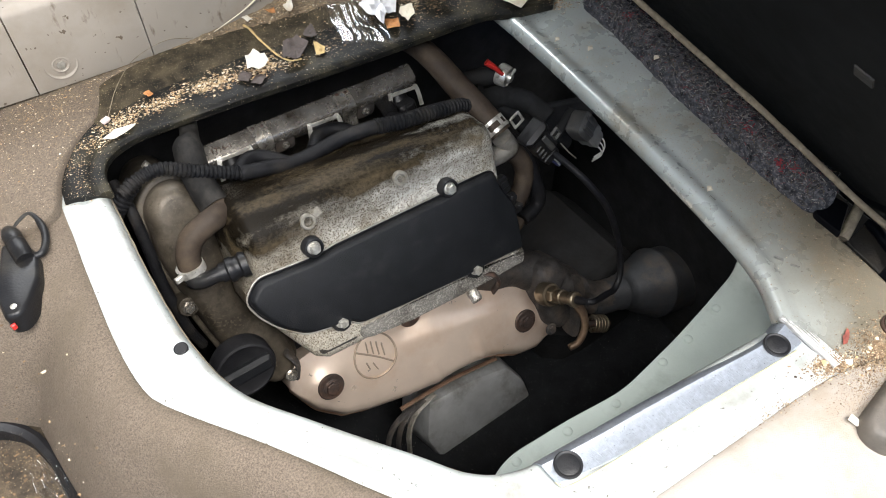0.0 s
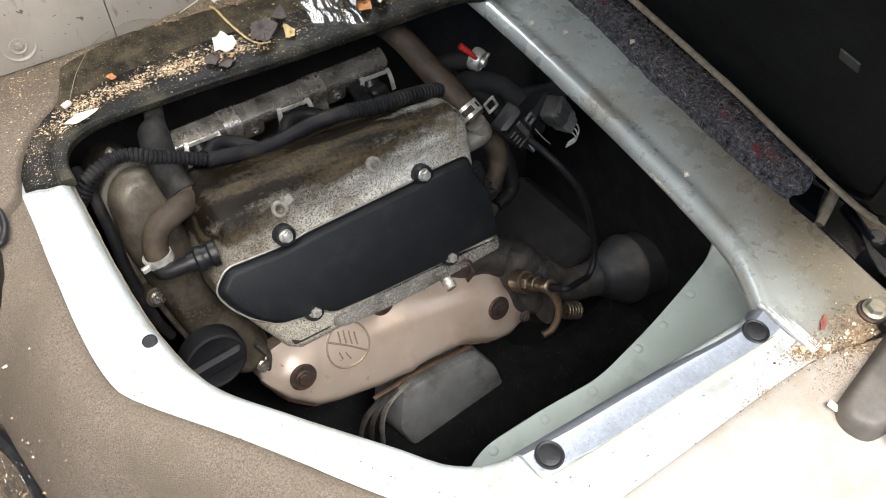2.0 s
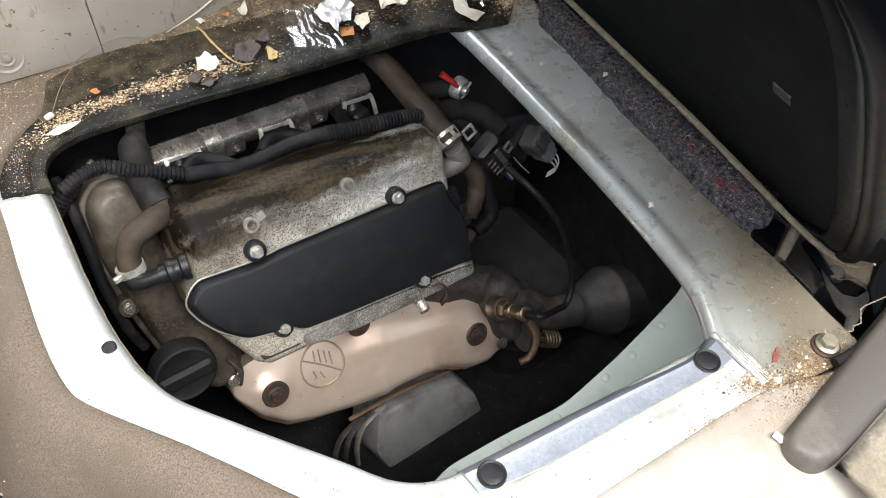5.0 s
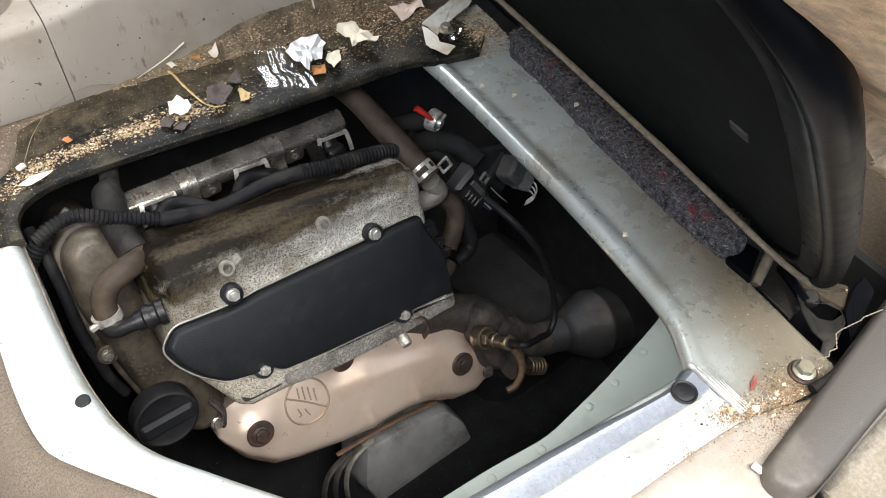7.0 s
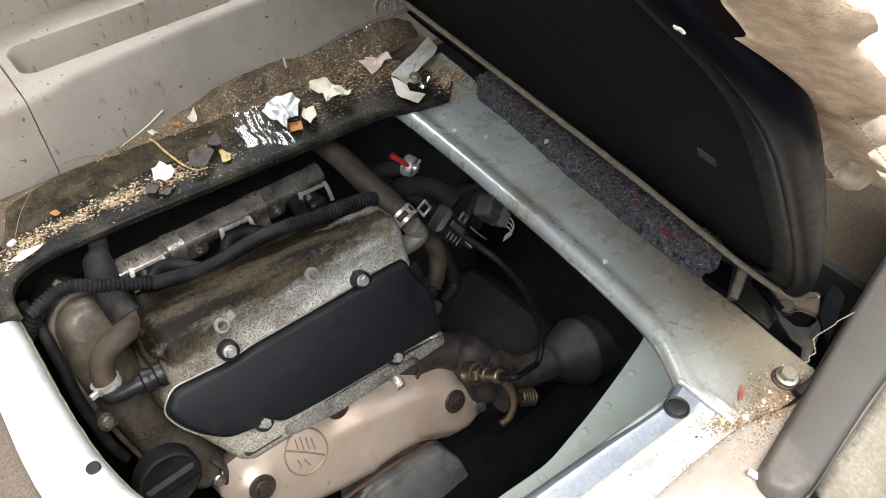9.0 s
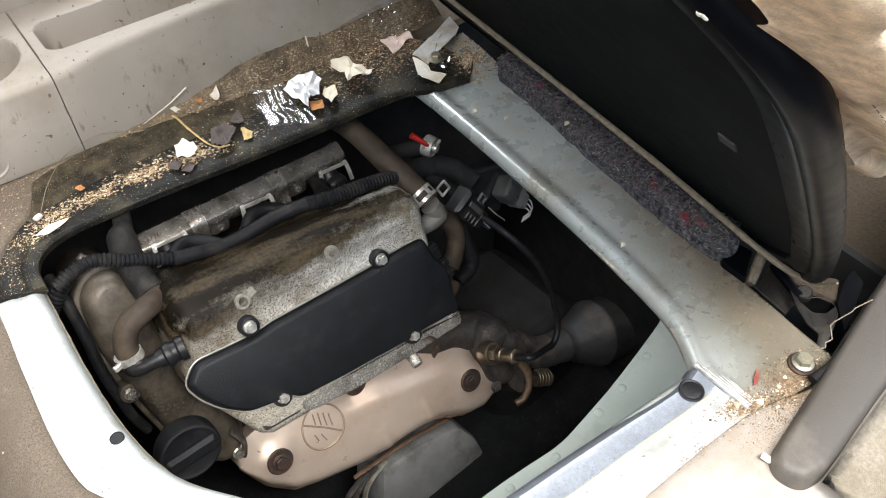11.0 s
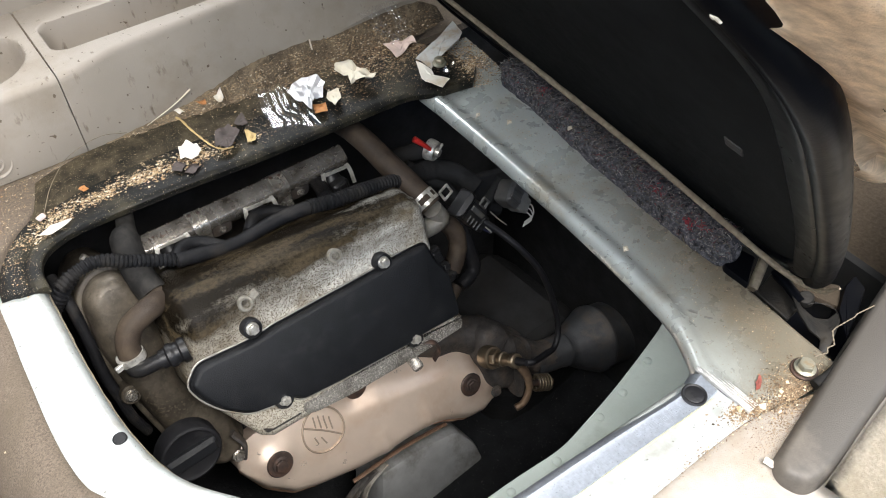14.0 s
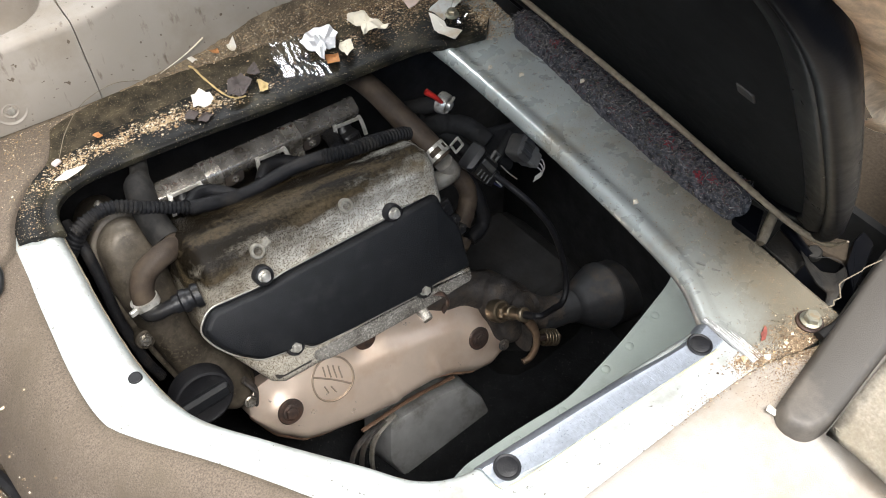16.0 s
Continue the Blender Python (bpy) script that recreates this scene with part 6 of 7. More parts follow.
part("taped_run", tube([eng(0.186, 0.088, -0.10), eng(0.220, 0.085, -0.10), eng(0.250, 0.070, -0.09), eng(0.262, 0.048, -0.07)], 0.013, 40, 12, wob(3)), bay_m, bun, "", 60)
part("taped_run", tube([eng(0.190, 0.100, -0.11), eng(0.230, 0.060, -0.10), eng(0.250, 0.030, -0.09), eng(0.300, 0.0, -0.09)], 0.010, 40, 12, wob(4)), bay_m, bun, "", 60)
for u_, v_, r_, w_, h_ in ((0.132, 0.024, 12, 0.024, 0.020), (0.140, 0.006, -12, 0.018, 0.016), (0.148, -0.008, 8, 0.014, 0.012)):
    m = ENG @ pose(u_ + 0.004, v_, -0.006, 0, 0, r_)
    part("clip", box(m, w_, h_, 0.012, 0.002), black, bun)
    part("clip_tab", box(m @ pose(0.004, 0.003, 0.007), w_ * 0.45, h_ * 0.4, 0.004, 0.001), black, bun)
part("pale_tube", tube([eng(0.186, -0.052, -0.055), eng(0.176, -0.058, -0.052), eng(0.168, -0.060, -0.052)], 0.009, 12, 10), hose_brown, bun)
# gearbox and brackets, with the dark of the bay in their colour
gb = thing("gearbox", "gearbox housing deep in the bay, its shade in the colour", "gearbox")
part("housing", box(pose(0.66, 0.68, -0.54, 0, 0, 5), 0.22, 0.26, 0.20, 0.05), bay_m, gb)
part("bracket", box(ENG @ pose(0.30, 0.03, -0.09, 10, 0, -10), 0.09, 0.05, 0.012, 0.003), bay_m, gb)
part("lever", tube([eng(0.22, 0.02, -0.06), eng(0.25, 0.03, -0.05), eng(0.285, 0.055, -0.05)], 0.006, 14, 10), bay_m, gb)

# ---- buckle on the carpet ----
bk = thing("seat_catch", "black plastic and steel seat catch lying on the carpet", "seat catch")
part("catch_body", slab(rounded([(0.0060, 0.654), (0.0240, 0.648), (0.0300, 0.628), (0.0245, 0.604), (0.0095, 0.581), (0.0010, 0.5745), (-0.0095, 0.5775), (-0.0105, 0.604), (-0.0040, 0.624)], 0.005, 4), [(-0.006, 0), (0.0125, 0), (0.0155, 0.0016), (0.0165, 0.0035)], pose(0, 0, 0)), black, bk)
part("roller", tube([(0.0155, 0.664, 0.017), (0.0175, 0.650, 0.0185), (0.0190, 0.636, 0.0185), (0.0200, 0.626, 0.017)], 0.0080, 24, 16, lambda f: 0.55 + 0.45 * math.sin(math.pi * min(1.0, max(0.0, f * 1.6 + 0.1)) * 0.9) if f < 0.5 else 1.0 - 0.5 * max(0.0, f - 0.8)), black, bk, "", 60)
part("loop", tube([(0.0245, 0.628, 0.013), (0.0345, 0.630, 0.014), (0.0405, 0.646, 0.014), (0.0400, 0.664, 0.014), (0.0350, 0.6755, 0.014), (0.0255, 0.671, 0.014), (0.0150, 0.660, 0.013)], 0.0032, 60, 10), black, bk, "", 60)
part("rivet", lathe([(0.0028, 0), (0.0026, 0.0010), (0.0015, 0.0016), (0.0003, 0.0017)], pose(-0.0002, 0.5845, 0.0160), 14), bright, bk)
part("tag", box(pose(-0.0065, 0.5745, 0.006, 0, 0, 20), 0.004, 0.003, 0.006, 0.0008), red_m, bk, "small red tag")

# ---- hinge hardware beside the felt ----
hg = thing("hinge_bracket", "black and grey seat hinge hardware by the lid", "hinge")
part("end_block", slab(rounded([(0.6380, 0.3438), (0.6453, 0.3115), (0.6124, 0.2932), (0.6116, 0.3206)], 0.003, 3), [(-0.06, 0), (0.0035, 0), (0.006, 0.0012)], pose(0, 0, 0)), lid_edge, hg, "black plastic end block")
part("roller", tube([(0.6605, 0.3096, 0.0020), (0.6456, 0.3027, -0.0040), (0.6265, 0.2946, -0.0120)], 0.0050, 14, 14), hem_m, hg, "pale worn roller", 60)
part("bracket", slab(rounded([(0.6293, 0.2902), (0.6585, 0.2972), (0.6498, 0.2561), (0.6259, 0.2530)], 0.003, 3), [(-0.004, 0), (-0.001, 0), (0.0, 0.0006)], pose(0, 0, -0.014)), hinge_grey, hg, "dull steel hinge bracket")
part("bracket_flange", tube([(0.6276, 0.2910, -0.0120), (0.6264, 0.2810, -0.0120), (0.6256, 0.2663, -0.0120), (0.6241, 0.2524, -0.0120)], 0.0018, 30, 8), hinge_grey, hg, "", 60)
part("arm", tube([(0.6563, 0.2935, -0.0060), (0.6528, 0.2801, -0.0060), (0.6471, 0.2640, -0.0060), (0.6445, 0.2553, -0.0060)], 0.0050, 20, 10), lid_edge, hg, "", 60)
part("strap", slab(rounded([(0.6511, 0.2767), (0.6501, 0.2722), (0.6389, 0.2514), (0.6373, 0.2372), (0.6454, 0.2288), (0.6591, 0.2288), (0.6551, 0.2221), (0.6395, 0.2160), (0.6283, 0.2117), (0.6142, 0.2071), (0.6096, 0.2127), (0.6226, 0.2196), (0.6231, 0.2317), (0.6309, 0.2485)], 0.002, 3), [(-0.0016, 0), (0, 0), (0.0003, 0.0004)], pose(0, 0, -0.004)), hinge_grey, hg, "grey steel strap", 60)
part("wire_loop", tube([(0.6410, 0.2486, 0.0010), (0.6497, 0.2438, 0.0010), (0.6554, 0.2347, 0.0010), (0.6525, 0.2251, 0.0010), (0.6431, 0.2200, 0.0010), (0.6330, 0.2205, 0.0010)], 0.0004, 40, 6), hinge_grey, hg, "thin wire loop", 60)
part("pivot", lathe([(0.0075, -0.004), (0.0075, 0.001), (0.006, 0.003), (0.001, 0.0032)], pose(0.6498, 0.2554, -0.004, 0, -20, 0), 20), hinge_grey, hg)
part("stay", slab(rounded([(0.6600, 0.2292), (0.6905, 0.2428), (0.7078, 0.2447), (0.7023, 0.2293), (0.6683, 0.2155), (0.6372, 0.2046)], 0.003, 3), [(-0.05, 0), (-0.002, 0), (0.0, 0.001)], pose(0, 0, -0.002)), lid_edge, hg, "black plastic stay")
part("carpet_tongue", slab(rounded([(0.6628, 0.2990), (0.6673, 0.2809), (0.6801, 0.2624), (0.6932, 0.2471), (0.6696, 0.2323), (0.6637, 0.2505), (0.6566, 0.2635)], 0.004, 3), [(-0.006, 0), (-0.001, 0), (0.0, 0.0008)], pose(0, 0, -0.008)), floor_brown, hg, "dusty beige carpet edge", 60)
# near-black sheet added to stand for the shade in the hinge gap
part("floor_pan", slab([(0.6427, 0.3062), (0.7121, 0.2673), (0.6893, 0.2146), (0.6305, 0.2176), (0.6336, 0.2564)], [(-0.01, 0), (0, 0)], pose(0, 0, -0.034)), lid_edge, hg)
solo("loose_wire", tube(straight([(0.5892, 0.2078, 0.0120), (0.5990, 0.2031, 0.0140), (0.6013, 0.2056, 0.0160), (0.6087, 0.2043, 0.0160), (0.6178, 0.2132, 0.0180), (0.6237, 0.2137, 0.0180), (0.6435, 0.2106, 0.0200), (0.6475, 0.2110, 0.0210), (0.6656, 0.2074, 0.0220)], 0.001), 0.0006, 160, 6, lambda f: 1 + 0.3 * math.sin(f * 140)), hem_m, "twisted cream coloured wire by the seat bolt", "wire", sharp=70)

# ---- litter ----
from mathutils.bvhtree import BVHTree

_verts, _polys = [], []
for ob in list(scene.objects):
    if ob.type == "MESH" and (ob.name in ("floor_corner", "trim_ledge", "floor_carpet", "floor_back", "trim_sill", "floor_step", "felt_pad", "lower_panel") or ob.name.startswith(("flange", "rail", "strip_plate"))):
        o = len(_verts)
        _verts += [v.co.copy() for v in ob.data.vertices]
        _polys += [[o + i for i in p.vertices] for p in ob.data.polygons]
# drift of fine crumbs along the panel's foot
bm = bmesh.new()
rings = []
for i in range(121):
    x = 0.10 + 0.55 * i / 120
    big = max(0.0, min(1.0, (x - 0.20) / 0.2)) * max(0.0, min(1.0, (0.66 - x) / 0.05))
    wob = noise.noise(Vector((x * 30, 0, 2))) * 0.004 + noise.noise(Vector((x * 90, 0, 5))) * 0.002
    y0 = 0.806 - 0.014 * big + wob
    row = []
    for k in range(8):
        f = k / 7
        y = y0 + (0.8195 - y0) * f
        row.append(Vector((x, y, 0.010 + 0.004 * big + (0.007 + 0.024 * big) * f ** 1.4 + 0.0022 * noise.noise(Vector((x * 140, y * 140, 0))))))
    rings.append(row)
skin(bm, rings, closed=False)
drift = solo("crumb_drift", bm, drift_m, "drift of sandy crumbs along the panel", "crumbs", "", "stuff", 80)
o = len(_verts)
_verts += [v.co.copy() for v in drift.data.vertices]
_polys += [[o + i for i in p.vertices] for p in drift.data.polygons]
GROUND = BVHTree.FromPolygons(_verts, _polys)


def rest(x, y, top=0.3):
    hit = GROUND.ray_cast(Vector((x, y, top)), Vector((0, 0, -1)))
    return hit[0].z if hit[0] else None


def crumb(bm, p, r, rnd):
    """A small irregular eight-sided bit."""
    a = rnd.uniform(0, 6.28)
    s = [r * rnd.uniform(0.6, 1.3), r * rnd.uniform(0.45, 1.0), r * rnd.uniform(0.25, 0.6)]
    ring = []
    for k in range(4):
        t = a + k * math.pi / 2 + rnd.uniform(-0.4, 0.4)
        ring.append(bm.verts.new(p + Vector((s[0] * math.cos(t), s[1] * math.sin(t), rnd.uniform(-0.3, 0.4) * s[2]))))
    up, dn = bm.verts.new(p + Vector((0, 0, s[2]))), bm.verts.new(p - Vector((0, 0, s[2])))
    for k in range(4):
        bm.faces.new((ring[k], ring[(k + 1) % 4], up))
        bm.faces.new((ring[(k + 1) % 4], ring[k], dn))


def litter(name, label, spots, material, seed):
    """spots: rows of x, y, spread x, spread y, turn, how many, least and greatest radius."""
    rnd = random.Random(seed)
    bm = bmesh.new()
    for x, y, sx, sy, turn, n, r0, r1 in spots:
        c, s = math.cos(radians(turn)), math.sin(radians(turn))
        for _ in range(n):
            a, b = rnd.gauss(0, sx), rnd.gauss(0, sy)
            px, py = x + c * a - s * b, y + s * a + c * b
            z = rest(px, py)
            if noise.noise(Vector((px * 55, py * 55, seed))) + 0.6 * noise.noise(Vector((px * 160, py * 160, seed))) < rnd.uniform(-0.75, 0.25):
                continue
            if z is None or z < -0.16 or (py > 0.816 and px > 0.0855) or (px > 0.1 and z < -0.03 and py > 0.27):
                continue
            r = 0.85 * r0 + (r1 - r0) * rnd.random() ** 5
            crumb(bm, Vector((px, py, z + r * 0.3)), r, rnd)
    me = bpy.data.meshes.new(name)
    bm.to_mesh(me)
    bm.free()
    me.materials.append(material)
    return tagged(new(name, me), label, "crumbs", "", "stuff")


litter("ledge_crumbs", "tan crumbs and seed husks strewn along the ledge", [
    (0.133, 0.752, 0.022, 0.0045, 24, 2600, 0.00020, 0.0014),
    (0.205, 0.762, 0.040, 0.0036, 2, 4600, 0.00018, 0.0016),
    (0.275, 0.758, 0.035, 0.006, -4, 3200, 0.00020, 0.0022),
    (0.190, 0.792, 0.055, 0.011, 4, 5000, 0.00010, 0.0004),
    (0.300, 0.812, 0.085, 0.004, 0, 5000, 0.00016, 0.0011),
    (0.420, 0.808, 0.070, 0.007, 0, 6000, 0.00018, 0.0015),
    (0.530, 0.800, 0.045, 0.012, -6, 2600, 0.00020, 0.0018),
    (0.580, 0.790, 0.035, 0.016, -10, 1500, 0.0003, 0.0022),
    (0.480, 0.796, 0.050, 0.012, 0, 1500, 0.00028, 0.0018),
    (0.430, 0.776, 0.060, 0.012, 0, 900, 0.00028, 0.0022),
    (0.618, 0.700, 0.010, 0.010, 0, 2500, 0.0002, 0.0016),
    (0.635, 0.730, 0.016, 0.018, 0, 4000, 0.0002, 0.0020),
    (0.350, 0.770, 0.120, 0.025, 0, 3500, 0.00014, 0.0009),
    (0.085, 0.715, 0.008, 0.030, -10, 600, 0.00025, 0.0011)], crumb_m, 11)
litter("ledge_grit", "dark gritty dirt on the ledge", [
    (0.500, 0.778, 0.070, 0.018, 0, 8000, 0.00025, 0.0018),
    (0.590, 0.745, 0.030, 0.022, 0, 1200, 0.00040, 0.0022),
    (0.550, 0.796, 0.055, 0.012, 0, 7000, 0.00022, 0.0016),
    (0.450, 0.803, 0.080, 0.009, 0, 6500, 0.00028, 0.0013),
    (0.330, 0.765, 0.110, 0.012, 0, 900, 0.00030, 0.0012)], dark_crumb, 12)
litter("ledge_dirt", "brown flaky dirt along the ledge", [
    (0.520, 0.778, 0.055, 0.016, 0, 9000, 0.00020, 0.0020),
    (0.590, 0.770, 0.025, 0.020, 0, 4000, 0.00020, 0.0018),
    (0.440, 0.795, 0.070, 0.010, 0, 7000, 0.00018, 0.0014),
    (0.330, 0.808, 0.080, 0.006, 0, 4000, 0.00016, 0.0010),
    (0.640, 0.712, 0.016, 0.018, 0, 4000, 0.00020, 0.0016)], corner_m, 21)
litter("carpet_crumbs", "fine crumbs on the carpet beside the ledge", [
    (0.030, 0.770, 0.060, 0.050, 20, 9000, 0.00013, 0.0005),
    (0.050, 0.690, 0.020, 0.040, 0, 1600, 0.00013, 0.0004),
    (0.060, 0.790, 0.050, 0.030, 30, 1500, 0.00025, 0.0013),
    (0.020, 0.740, 0.050, 0.040, 20, 500, 0.00025, 0.0009),
    (0.090, 0.80, 0.030, 0.012, 10, 900, 0.00028, 0.0015)], crumb_m, 13)
litter("rail_crumbs", "scattered fine crumbs on the rail", [
    (0.590, 0.320, 0.015, 0.060, 0, 1300, 0.00018, 0.0009),
    (0.588, 0.460, 0.015, 0.100, 0, 1000, 0.00022, 0.0010),
    (0.585, 0.600, 0.020, 0.060, 0, 260, 0.0003, 0.0012)], crumb_m, 14)
litter("rail_grit", "dark grains on the rail and flange", [
    (0.580, 0.400, 0.020, 0.130, 0, 1300, 0.00022, 0.0011),
    (0.085, 0.600, 0.010, 0.060, 0, 60, 0.0003, 0.0011)], dark_crumb, 15)
litter("corner_crumbs", "heap of brown crumbs in the frame corner", [
    (0.512, 0.211, 0.012, 0.005, -12, 3600, 0.00018, 0.0014),
    (0.552, 0.200, 0.020, 0.010, -10, 9000, 0.00016, 0.0012),
    (0.574, 0.195, 0.014, 0.012, 0, 4200, 0.00016, 0.0012),
    (0.460, 0.206, 0.040, 0.003, 0, 1500, 0.00018, 0.0010),
    (0.512, 0.174, 0.014, 0.012, 0, 5200, 0.00014, 0.0005),
    (0.535, 0.182, 0.014, 0.008, 20, 2500, 0.00014, 0.0005),
    (0.556, 0.203, 0.018, 0.010, -10, 3000, 0.00016, 0.0006),
    (0.592, 0.255, 0.014, 0.034, 0, 14000, 0.00012, 0.0004),
    (0.596, 0.330, 0.011, 0.045, 0, 14000, 0.00012, 0.0004),
    (0.599, 0.440, 0.009, 0.060, 0, 5000, 0.00012, 0.0004),
    (0.578, 0.206, 0.006, 0.006, 0, 80, 0.0003, 0.0008)], corner_m, 16)
litter("corner_dirt", "brown dirt in the frame corner", [
    (0.558, 0.202, 0.020, 0.010, -8, 4500, 0.00018, 0.0012),
    (0.520, 0.178, 0.020, 0.014, 0, 9000, 0.00013, 0.0005),
    (0.545, 0.190, 0.020, 0.010, 0, 5000, 0.00015, 0.0008)], dark_crumb, 17)
litter("corner_husks", "pale husks and flakes in the frame corner", [
    (0.513, 0.206, 0.010, 0.006, -12, 60, 0.0010, 0.0042),
    (0.545, 0.200, 0.018, 0.007, -10, 60, 0.0008, 0.0036),
    (0.480, 0.205, 0.018, 0.003, 0, 30, 0.0007, 0.0024)], husk_m, 23)
litter("step_chips", "pale crumbs along the black step moulding", [
    (-0.030, 0.500, 0.012, 0.030, -25, 90, 0.0006, 0.0040),
    (-0.060, 0.590, 0.020, 0.030, -10, 70, 0.0006, 0.0036)], crumb_m, 19)
litter("step_crumbs", "dark grit and a few crumbs on the step", [
    (-0.075, 0.520, 0.020, 0.060, -15, 500, 0.0006, 0.0026),
    (-0.040, 0.430, 0.020, 0.040, -30, 300, 0.0006, 0.0026)], dark_crumb, 18)


def scrap(name, pts, z, material, label, category, crumple=0.004, seed=1, thick=0.0005, group="", tilt=0.0):
    """A thin torn or creased piece with the outline pts, lying at height z."""
    bm = bmesh.new()
    cx, cy = sum(p[0] for p in pts) / len(pts), sum(p[1] for p in pts) / len(pts)
    ring = []
    n = len(pts)
    for i in range(n):
        a, b = Vector(pts[i]), Vector(pts[(i + 1) % n])
        for k in range(3):
            p = a.lerp(b, k / 3)
            ring.append(p + 0.0008 * Vector((noise.noise(Vector((p.x * 300, p.y * 300, seed))), noise.noise(Vector((p.y * 300, p.x * 300, seed + 3))))))
    layers = []
    for f in (1.0, 0.66, 0.33):
        row = []
        for p in ring:
            x, y = cx + (p[0] - cx) * f, cy + (p[1] - cy) * f
            lift = crumple * (0.5 + noise.noise(Vector((x * 90, y * 90, seed * 1.7)))) + 0.4 * crumple * noise.noise(Vector((x * 240, y * 240, seed)))
            row.append(bm.verts.new((x, y, z + max(0.0, lift) + tilt * (y - cy))))
        layers.append(row)
    m = len(ring)
    for a, b in zip(layers, layers[1:]):
        for i in range(m):
            bm.faces.new((a[i], a[(i + 1) % m], b[(i + 1) % m], b[i]))
    c = bm.verts.new((cx, cy, z + crumple * 0.6))
    for i in range(m):
        bm.faces.new((layers[-1][i], layers[-1][(i + 1) % m], c))
    bmesh.ops.recalc_face_normals(bm, faces=bm.faces)
    bmesh.ops.solidify(bm, geom=bm.faces[:], thickness=thick)
    return solo(name, bm, material, label, category, group, sharp=25)


def zz(pts):
    hs = [rest(*p) or 0.0 for p in pts]
    return max(hs) + 0.0006


def lay(name, pts, material, label, category, **kw):
    return scrap(name, pts, zz(pts), material, label, category, **kw)


lay("paper_scrap", [(0.276, 0.768), (0.288, 0.776), (0.294, 0.764), (0.294, 0.753), (0.285, 0.747), (0.271, 0.753)], paper_m, "crumpled white paper scrap on the ledge", "paper", crumple=0.006, seed=2)
lay("leaf_scrap", [(0.258, 0.752), (0.268, 0.762), (0.274, 0.750), (0.266, 0.742)], brown_leaf, "dark dry leaf flake on the ledge", "leaf", crumple=0.004, seed=3)
lay("leaf_scrap", [(0.268, 0.744), (0.281, 0.750), (0.286, 0.741), (0.274, 0.735)], brown_leaf, "dark dry leaf flake on the ledge", "leaf", crumple=0.004, seed=4)
lay("leaf_scrap", [(0.308, 0.749), (0.319, 0.772), (0.336, 0.774), (0.342, 0.758), (0.328, 0.744), (0.318, 0.742)], brown_leaf, "dark dry leaf flake on the ledge", "leaf", crumple=0.005, seed=5)
lay("leaf_scrap", [(0.341, 0.771), (0.357, 0.784), (0.354, 0.762), (0.346, 0.758)], brown_leaf, "dark dry leaf flake on the ledge", "leaf", crumple=0.004, seed=6)
lay("orange_flake", [(0.430, 0.756), (0.444, 0.751), (0.437, 0.734), (0.424, 0.739)], orange_m, "orange brown flake on the ledge", "flake", crumple=0.006, seed=7)
lay("yellow_flake", [(0.347, 0.758), (0.356, 0.751), (0.351, 0.742), (0.343, 0.746)], yellow_m, "pale yellow flake on the ledge", "flake", crumple=0.006, seed=8)
lay("orange_flake", [(0.170, 0.774), (0.177, 0.776), (0.179, 0.770), (0.173, 0.768)], orange_m, "orange brown flake on the ledge", "flake", crumple=0.004, seed=9)
lay("orange_flake", [(0.320, 0.813), (0.330, 0.812), (0.328, 0.803), (0.321, 0.805)], orange_m, "orange brown flake on the ledge", "flake", crumple=0.005, seed=23)
lay("foil_scrap", [(0.412, 0.779), (0.430, 0.792), (0.452, 0.787), (0.457, 0.772), (0.442, 0.752), (0.432, 0.754), (0.421, 0.740), (0.413, 0.753)], foil_m, "crumpled silver foil scrap on the ledge", "foil", crumple=0.010, seed=10)
lay("paper_scrap", [(0.418, 0.764), (0.436, 0.776), (0.448, 0.766), (0.440, 0.755)], paper_m, "torn white paper scrap on the ledge", "paper", crumple=0.009, seed=21)
def film(name, corners, label, seed, rise=0.008, n=64):
    """A clear sheet between four corners, with long sharp folds that run one way and a curled rim."""
    bm = bmesh.new()
    A, B, C, D = [Vector(p) for p in corners]
    nrm = (B - A).cross(D - A).normalized()
    nrm = nrm if nrm.z > 0 else -nrm
    grid = []
    for i in range(n + 1):
        u = i / n
        row = []
        for j in range(25):
            v = j / 24
            p = A.lerp(B, u).lerp(D.lerp(C, u), v)
            p += 0.006 * Vector((noise.noise(Vector((u * 3, v * 3, seed))), noise.noise(Vector((u * 3, v * 3, seed + 9))), 0))
            fold = max(0.0, 1 - abs(noise.noise(Vector((u * 8 + v * 0.8, v * 0.7, seed)))) * 6.0)
            broad = 0.5 + noise.noise(Vector((u * 2.5, v * 2.0, seed + 4)))
            rim = max(0.0, 1 - min(u, 1 - u, v, 1 - v) / 0.06)
            row.append(bm.verts.new(p + nrm * max(0.0005, rise * (0.30 * fold + 0.22 * max(0.0, broad) + 0.12 * rim))))
        grid.append(row)
    for a, b in zip(grid, grid[1:]):
        for j in range(24):
            bm.faces.new((a[j], a[j + 1], b[j + 1], b[j]))
    return solo(name, bm, film_m, label, "wrapper", sharp=50)


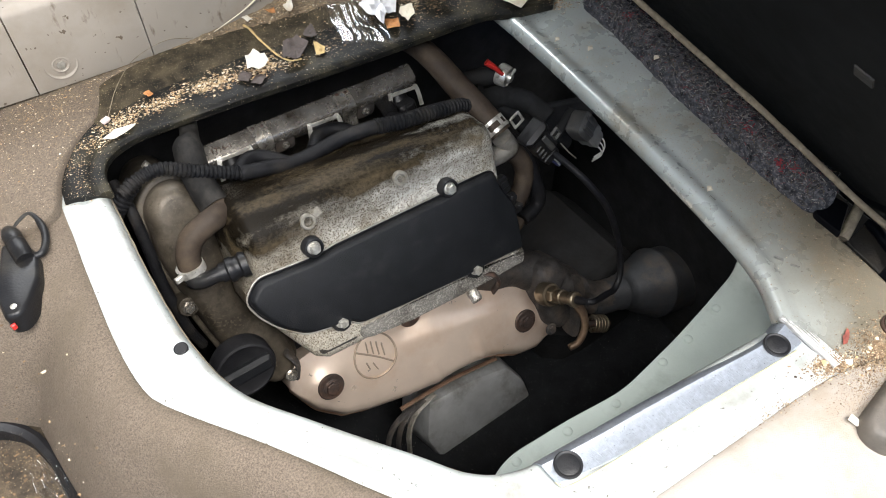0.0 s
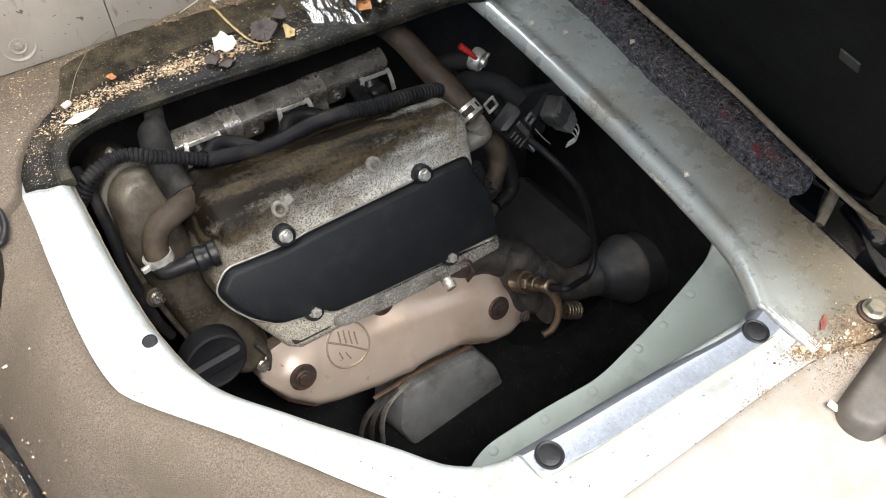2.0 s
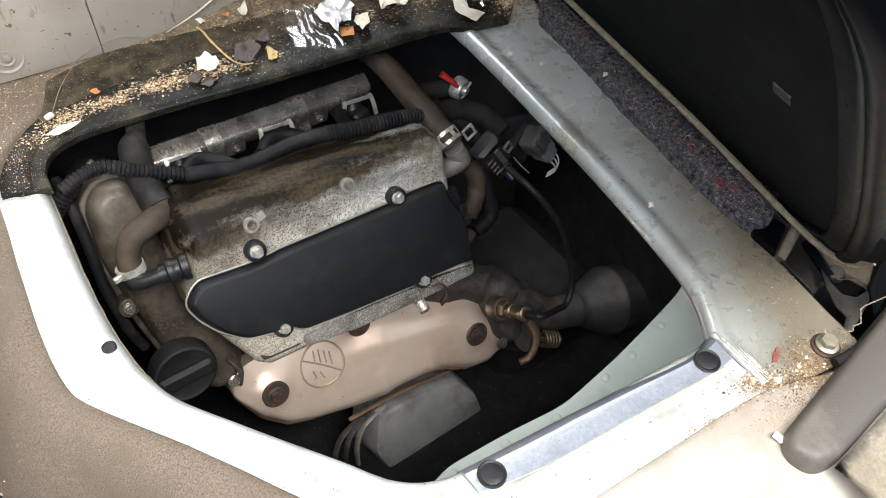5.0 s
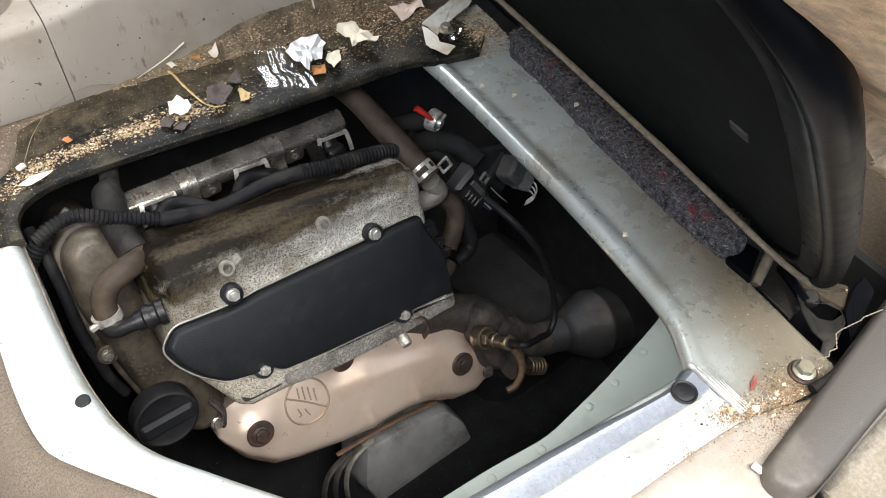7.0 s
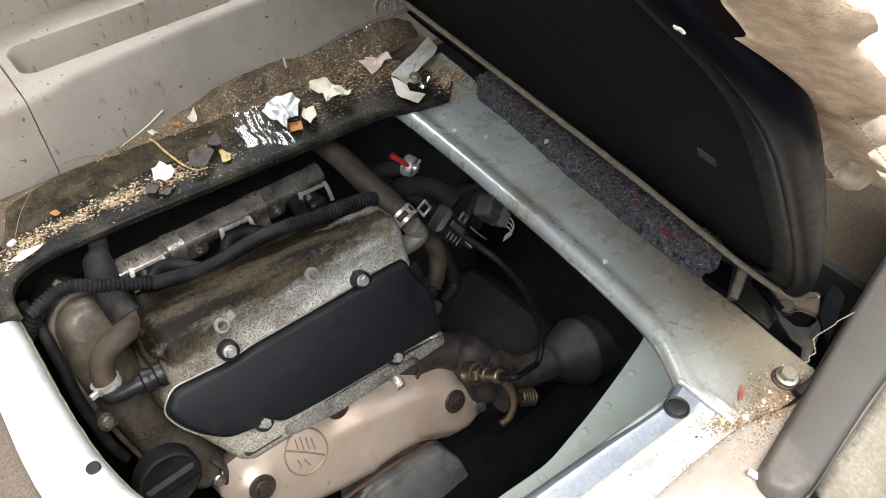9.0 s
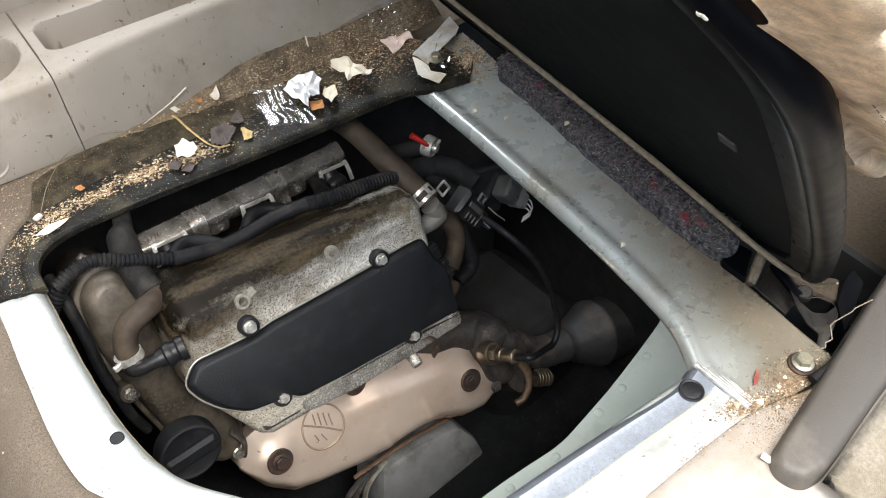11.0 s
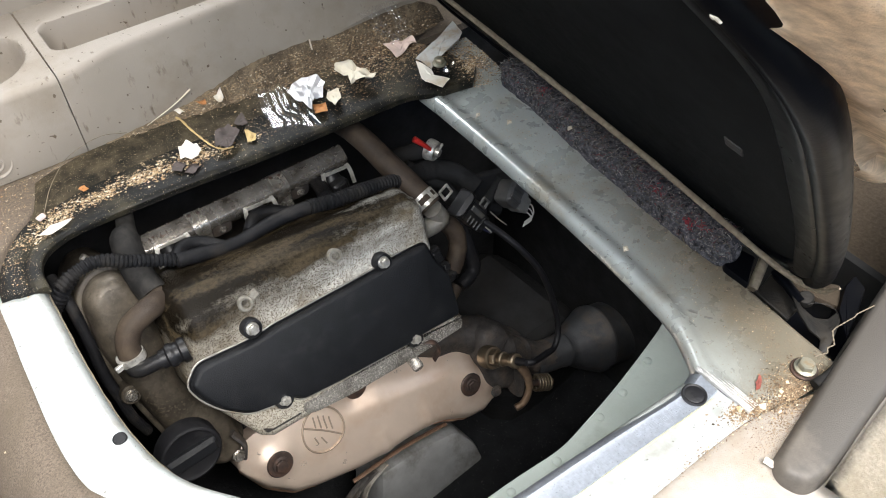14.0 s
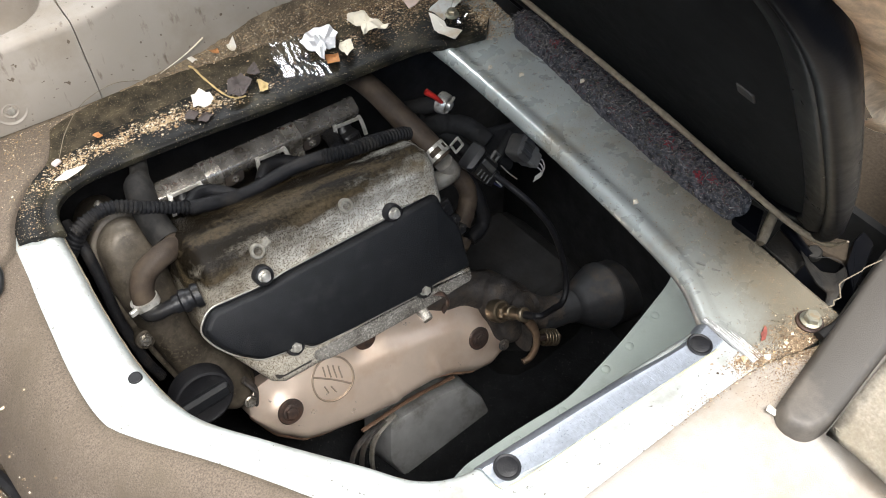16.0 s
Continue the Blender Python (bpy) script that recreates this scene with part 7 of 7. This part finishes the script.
film("film_wrapper", [(0.3771, 0.8048, 0.0210), (0.4197, 0.7891, 0.0190), (0.4210, 0.7126, 0.0100), (0.3704, 0.7398, 0.0100)], "clear crinkled plastic wrapper on the ledge", 11.0, 0.010)
lay("chip_scrap", [(0.455, 0.765), (0.467, 0.760), (0.459, 0.741), (0.445, 0.731), (0.446, 0.752)], cream_m, "cream coloured chip on the ledge", "chip", crumple=0.006, seed=12)
lay("paper_scrap", [(0.476, 0.783), (0.484, 0.793), (0.500, 0.790), (0.502, 0.768), (0.512, 0.749), (0.503, 0.743), (0.486, 0.752), (0.477, 0.748), (0.485, 0.768)], cream_m, "curled cream paper with a torn edge", "paper", crumple=0.008, seed=13)
lay("paper_strip", [(0.6507, 0.7871), (0.6470, 0.7631), (0.6346, 0.7522), (0.5948, 0.7355), (0.5722, 0.7244), (0.5674, 0.7494), (0.5838, 0.7577), (0.6099, 0.7677)], grey_paper, "strip of dirty grey white paper", "paper", crumple=0.003, seed=14)
lay("paper_strip", [(0.5674, 0.7494), (0.5716, 0.7235), (0.5681, 0.7139), (0.5783, 0.6976), (0.5605, 0.6876), (0.5523, 0.7091), (0.5510, 0.7153)], paper_m, "bent yellowed end of the paper strip", "paper", crumple=0.003, seed=24)
lay("paper_scrap", [(0.552, 0.796), (0.574, 0.787), (0.590, 0.789), (0.586, 0.773), (0.567, 0.769), (0.548, 0.762)], pink_m, "pale pink paper scrap on the ledge", "paper", crumple=0.006, seed=15)
film("film_wrapper", [(0.552, 0.776, 0.024), (0.584, 0.786, 0.026), (0.580, 0.813, 0.060), (0.528, 0.812, 0.058)], "clear plastic film leaning on the panel", 16.0, 0.012)
lay("torn_label", [(0.117, 0.742), (0.131, 0.750), (0.151, 0.748), (0.144, 0.741), (0.128, 0.737)], paper_m, "long torn white label on the ledge", "label", crumple=0.002, seed=17)
lay("paper_scrap", [(0.338, 0.806), (0.350, 0.813), (0.346, 0.798), (0.340, 0.792)], paper_m, "small white paper scrap on the ledge", "paper", crumple=0.006, seed=18)
lay("paper_scrap", [(0.294, 0.812), (0.300, 0.814), (0.303, 0.808), (0.297, 0.804)], paper_m, "small white paper scrap on the ledge", "paper", crumple=0.005, seed=19)
lay("white_chip", [(0.479, 0.172), (0.484, 0.1735), (0.4875, 0.168), (0.487, 0.163), (0.4815, 0.1655)], paper_m, "small white plaster chip on the sill", "chip", crumple=0.004, seed=20, thick=0.0015)
lay("red_leaf", [(0.533, 0.2185), (0.5395, 0.2242), (0.549, 0.2272), (0.5455, 0.2222), (0.538, 0.2180)], red_leaf, "small dry red leaf on the rail", "leaf", crumple=0.002, seed=22)
for k, (x, y) in enumerate(((0.593, 0.608), (0.617, 0.539), (0.560, 0.395), (0.574, 0.640))):
    lay("seed_husk", [(x - 0.004, y - 0.002), (x, y + 0.003), (x + 0.004, y + 0.001), (x + 0.002, y - 0.003)], cream_m, "pale seed husk on the rail", "husk", crumple=0.003, seed=30 + k, group="husks on the rail")
solo("twig", tube([(0.294, 0.812, 0.020), (0.296, 0.800, 0.022), (0.299, 0.784, 0.018), (0.307, 0.757, 0.012), (0.316, 0.747, 0.009), (0.326, 0.744, 0.009)], 0.0011, 40, 6, lambda f: 1.2 - 0.5 * f + 0.2 * math.sin(f * 40)), yellow_m, "thin dry yellow twig on the ledge", "twig", sharp=70)
solo("straw", tube([(0.318, 0.815, 0.045), (0.295, 0.812, 0.036), (0.262, 0.810, 0.026)], 0.0009, 20, 6, lambda f: 1.2 - 0.9 * f), cream_m, "pale straw leaning on the panel", "straw", sharp=70)
solo("straw", tube([(0.466, 0.812, 0.022), (0.467, 0.814, 0.034), (0.466, 0.815, 0.048)], 0.0010, 10, 6), cream_m, "pale straw leaning on the panel", "straw", sharp=70)
solo("nylon_thread", tube([(0.240, 0.812, 0.026), (0.212, 0.812, 0.034), (0.176, 0.800, 0.034), (0.150, 0.776, 0.030), (0.134, 0.756, 0.022), (0.128, 0.750, 0.016)], 0.00038, 60, 6), hem_m, "curved white nylon thread over the ledge", "thread", sharp=70)
solo("plastic_tag", box(pose(0.127, 0.749, 0.0195, 10, 0, 25), 0.0085, 0.0055, 0.004, 0.0012), tag_m, "small pale plastic tag on the thread end", "tag")
nut = thing("loose_nut", "greenish plated nut and washer in the ledge corner", "nut")
hexbolt(pose(0.5829, 0.7238, (rest(0.5829, 0.7238) or 0.0) + 0.0065), nut, 0.0062, 0.008, 1.35, zinc_green)
lay("film_wrapper", [(0.5772, 0.6983), (0.5942, 0.6973), (0.5982, 0.7103), (0.5862, 0.7173), (0.5762, 0.7113)], film_m, "crumpled clear film by the paper strip", "wrapper", crumple=0.014, seed=43)
# film scraps on the step
film("film_wrapper", [(-0.088, 0.60, -0.122), (-0.058, 0.61, -0.118), (-0.050, 0.56, -0.116), (-0.078, 0.54, -0.122)], "clear plastic film on the step", 41.0, 0.016)
film("film_wrapper", [(-0.062, 0.535, -0.120), (-0.036, 0.525, -0.116), (-0.022, 0.485, -0.114), (-0.050, 0.475, -0.120)], "clear plastic film on the step", 42.0, 0.016)
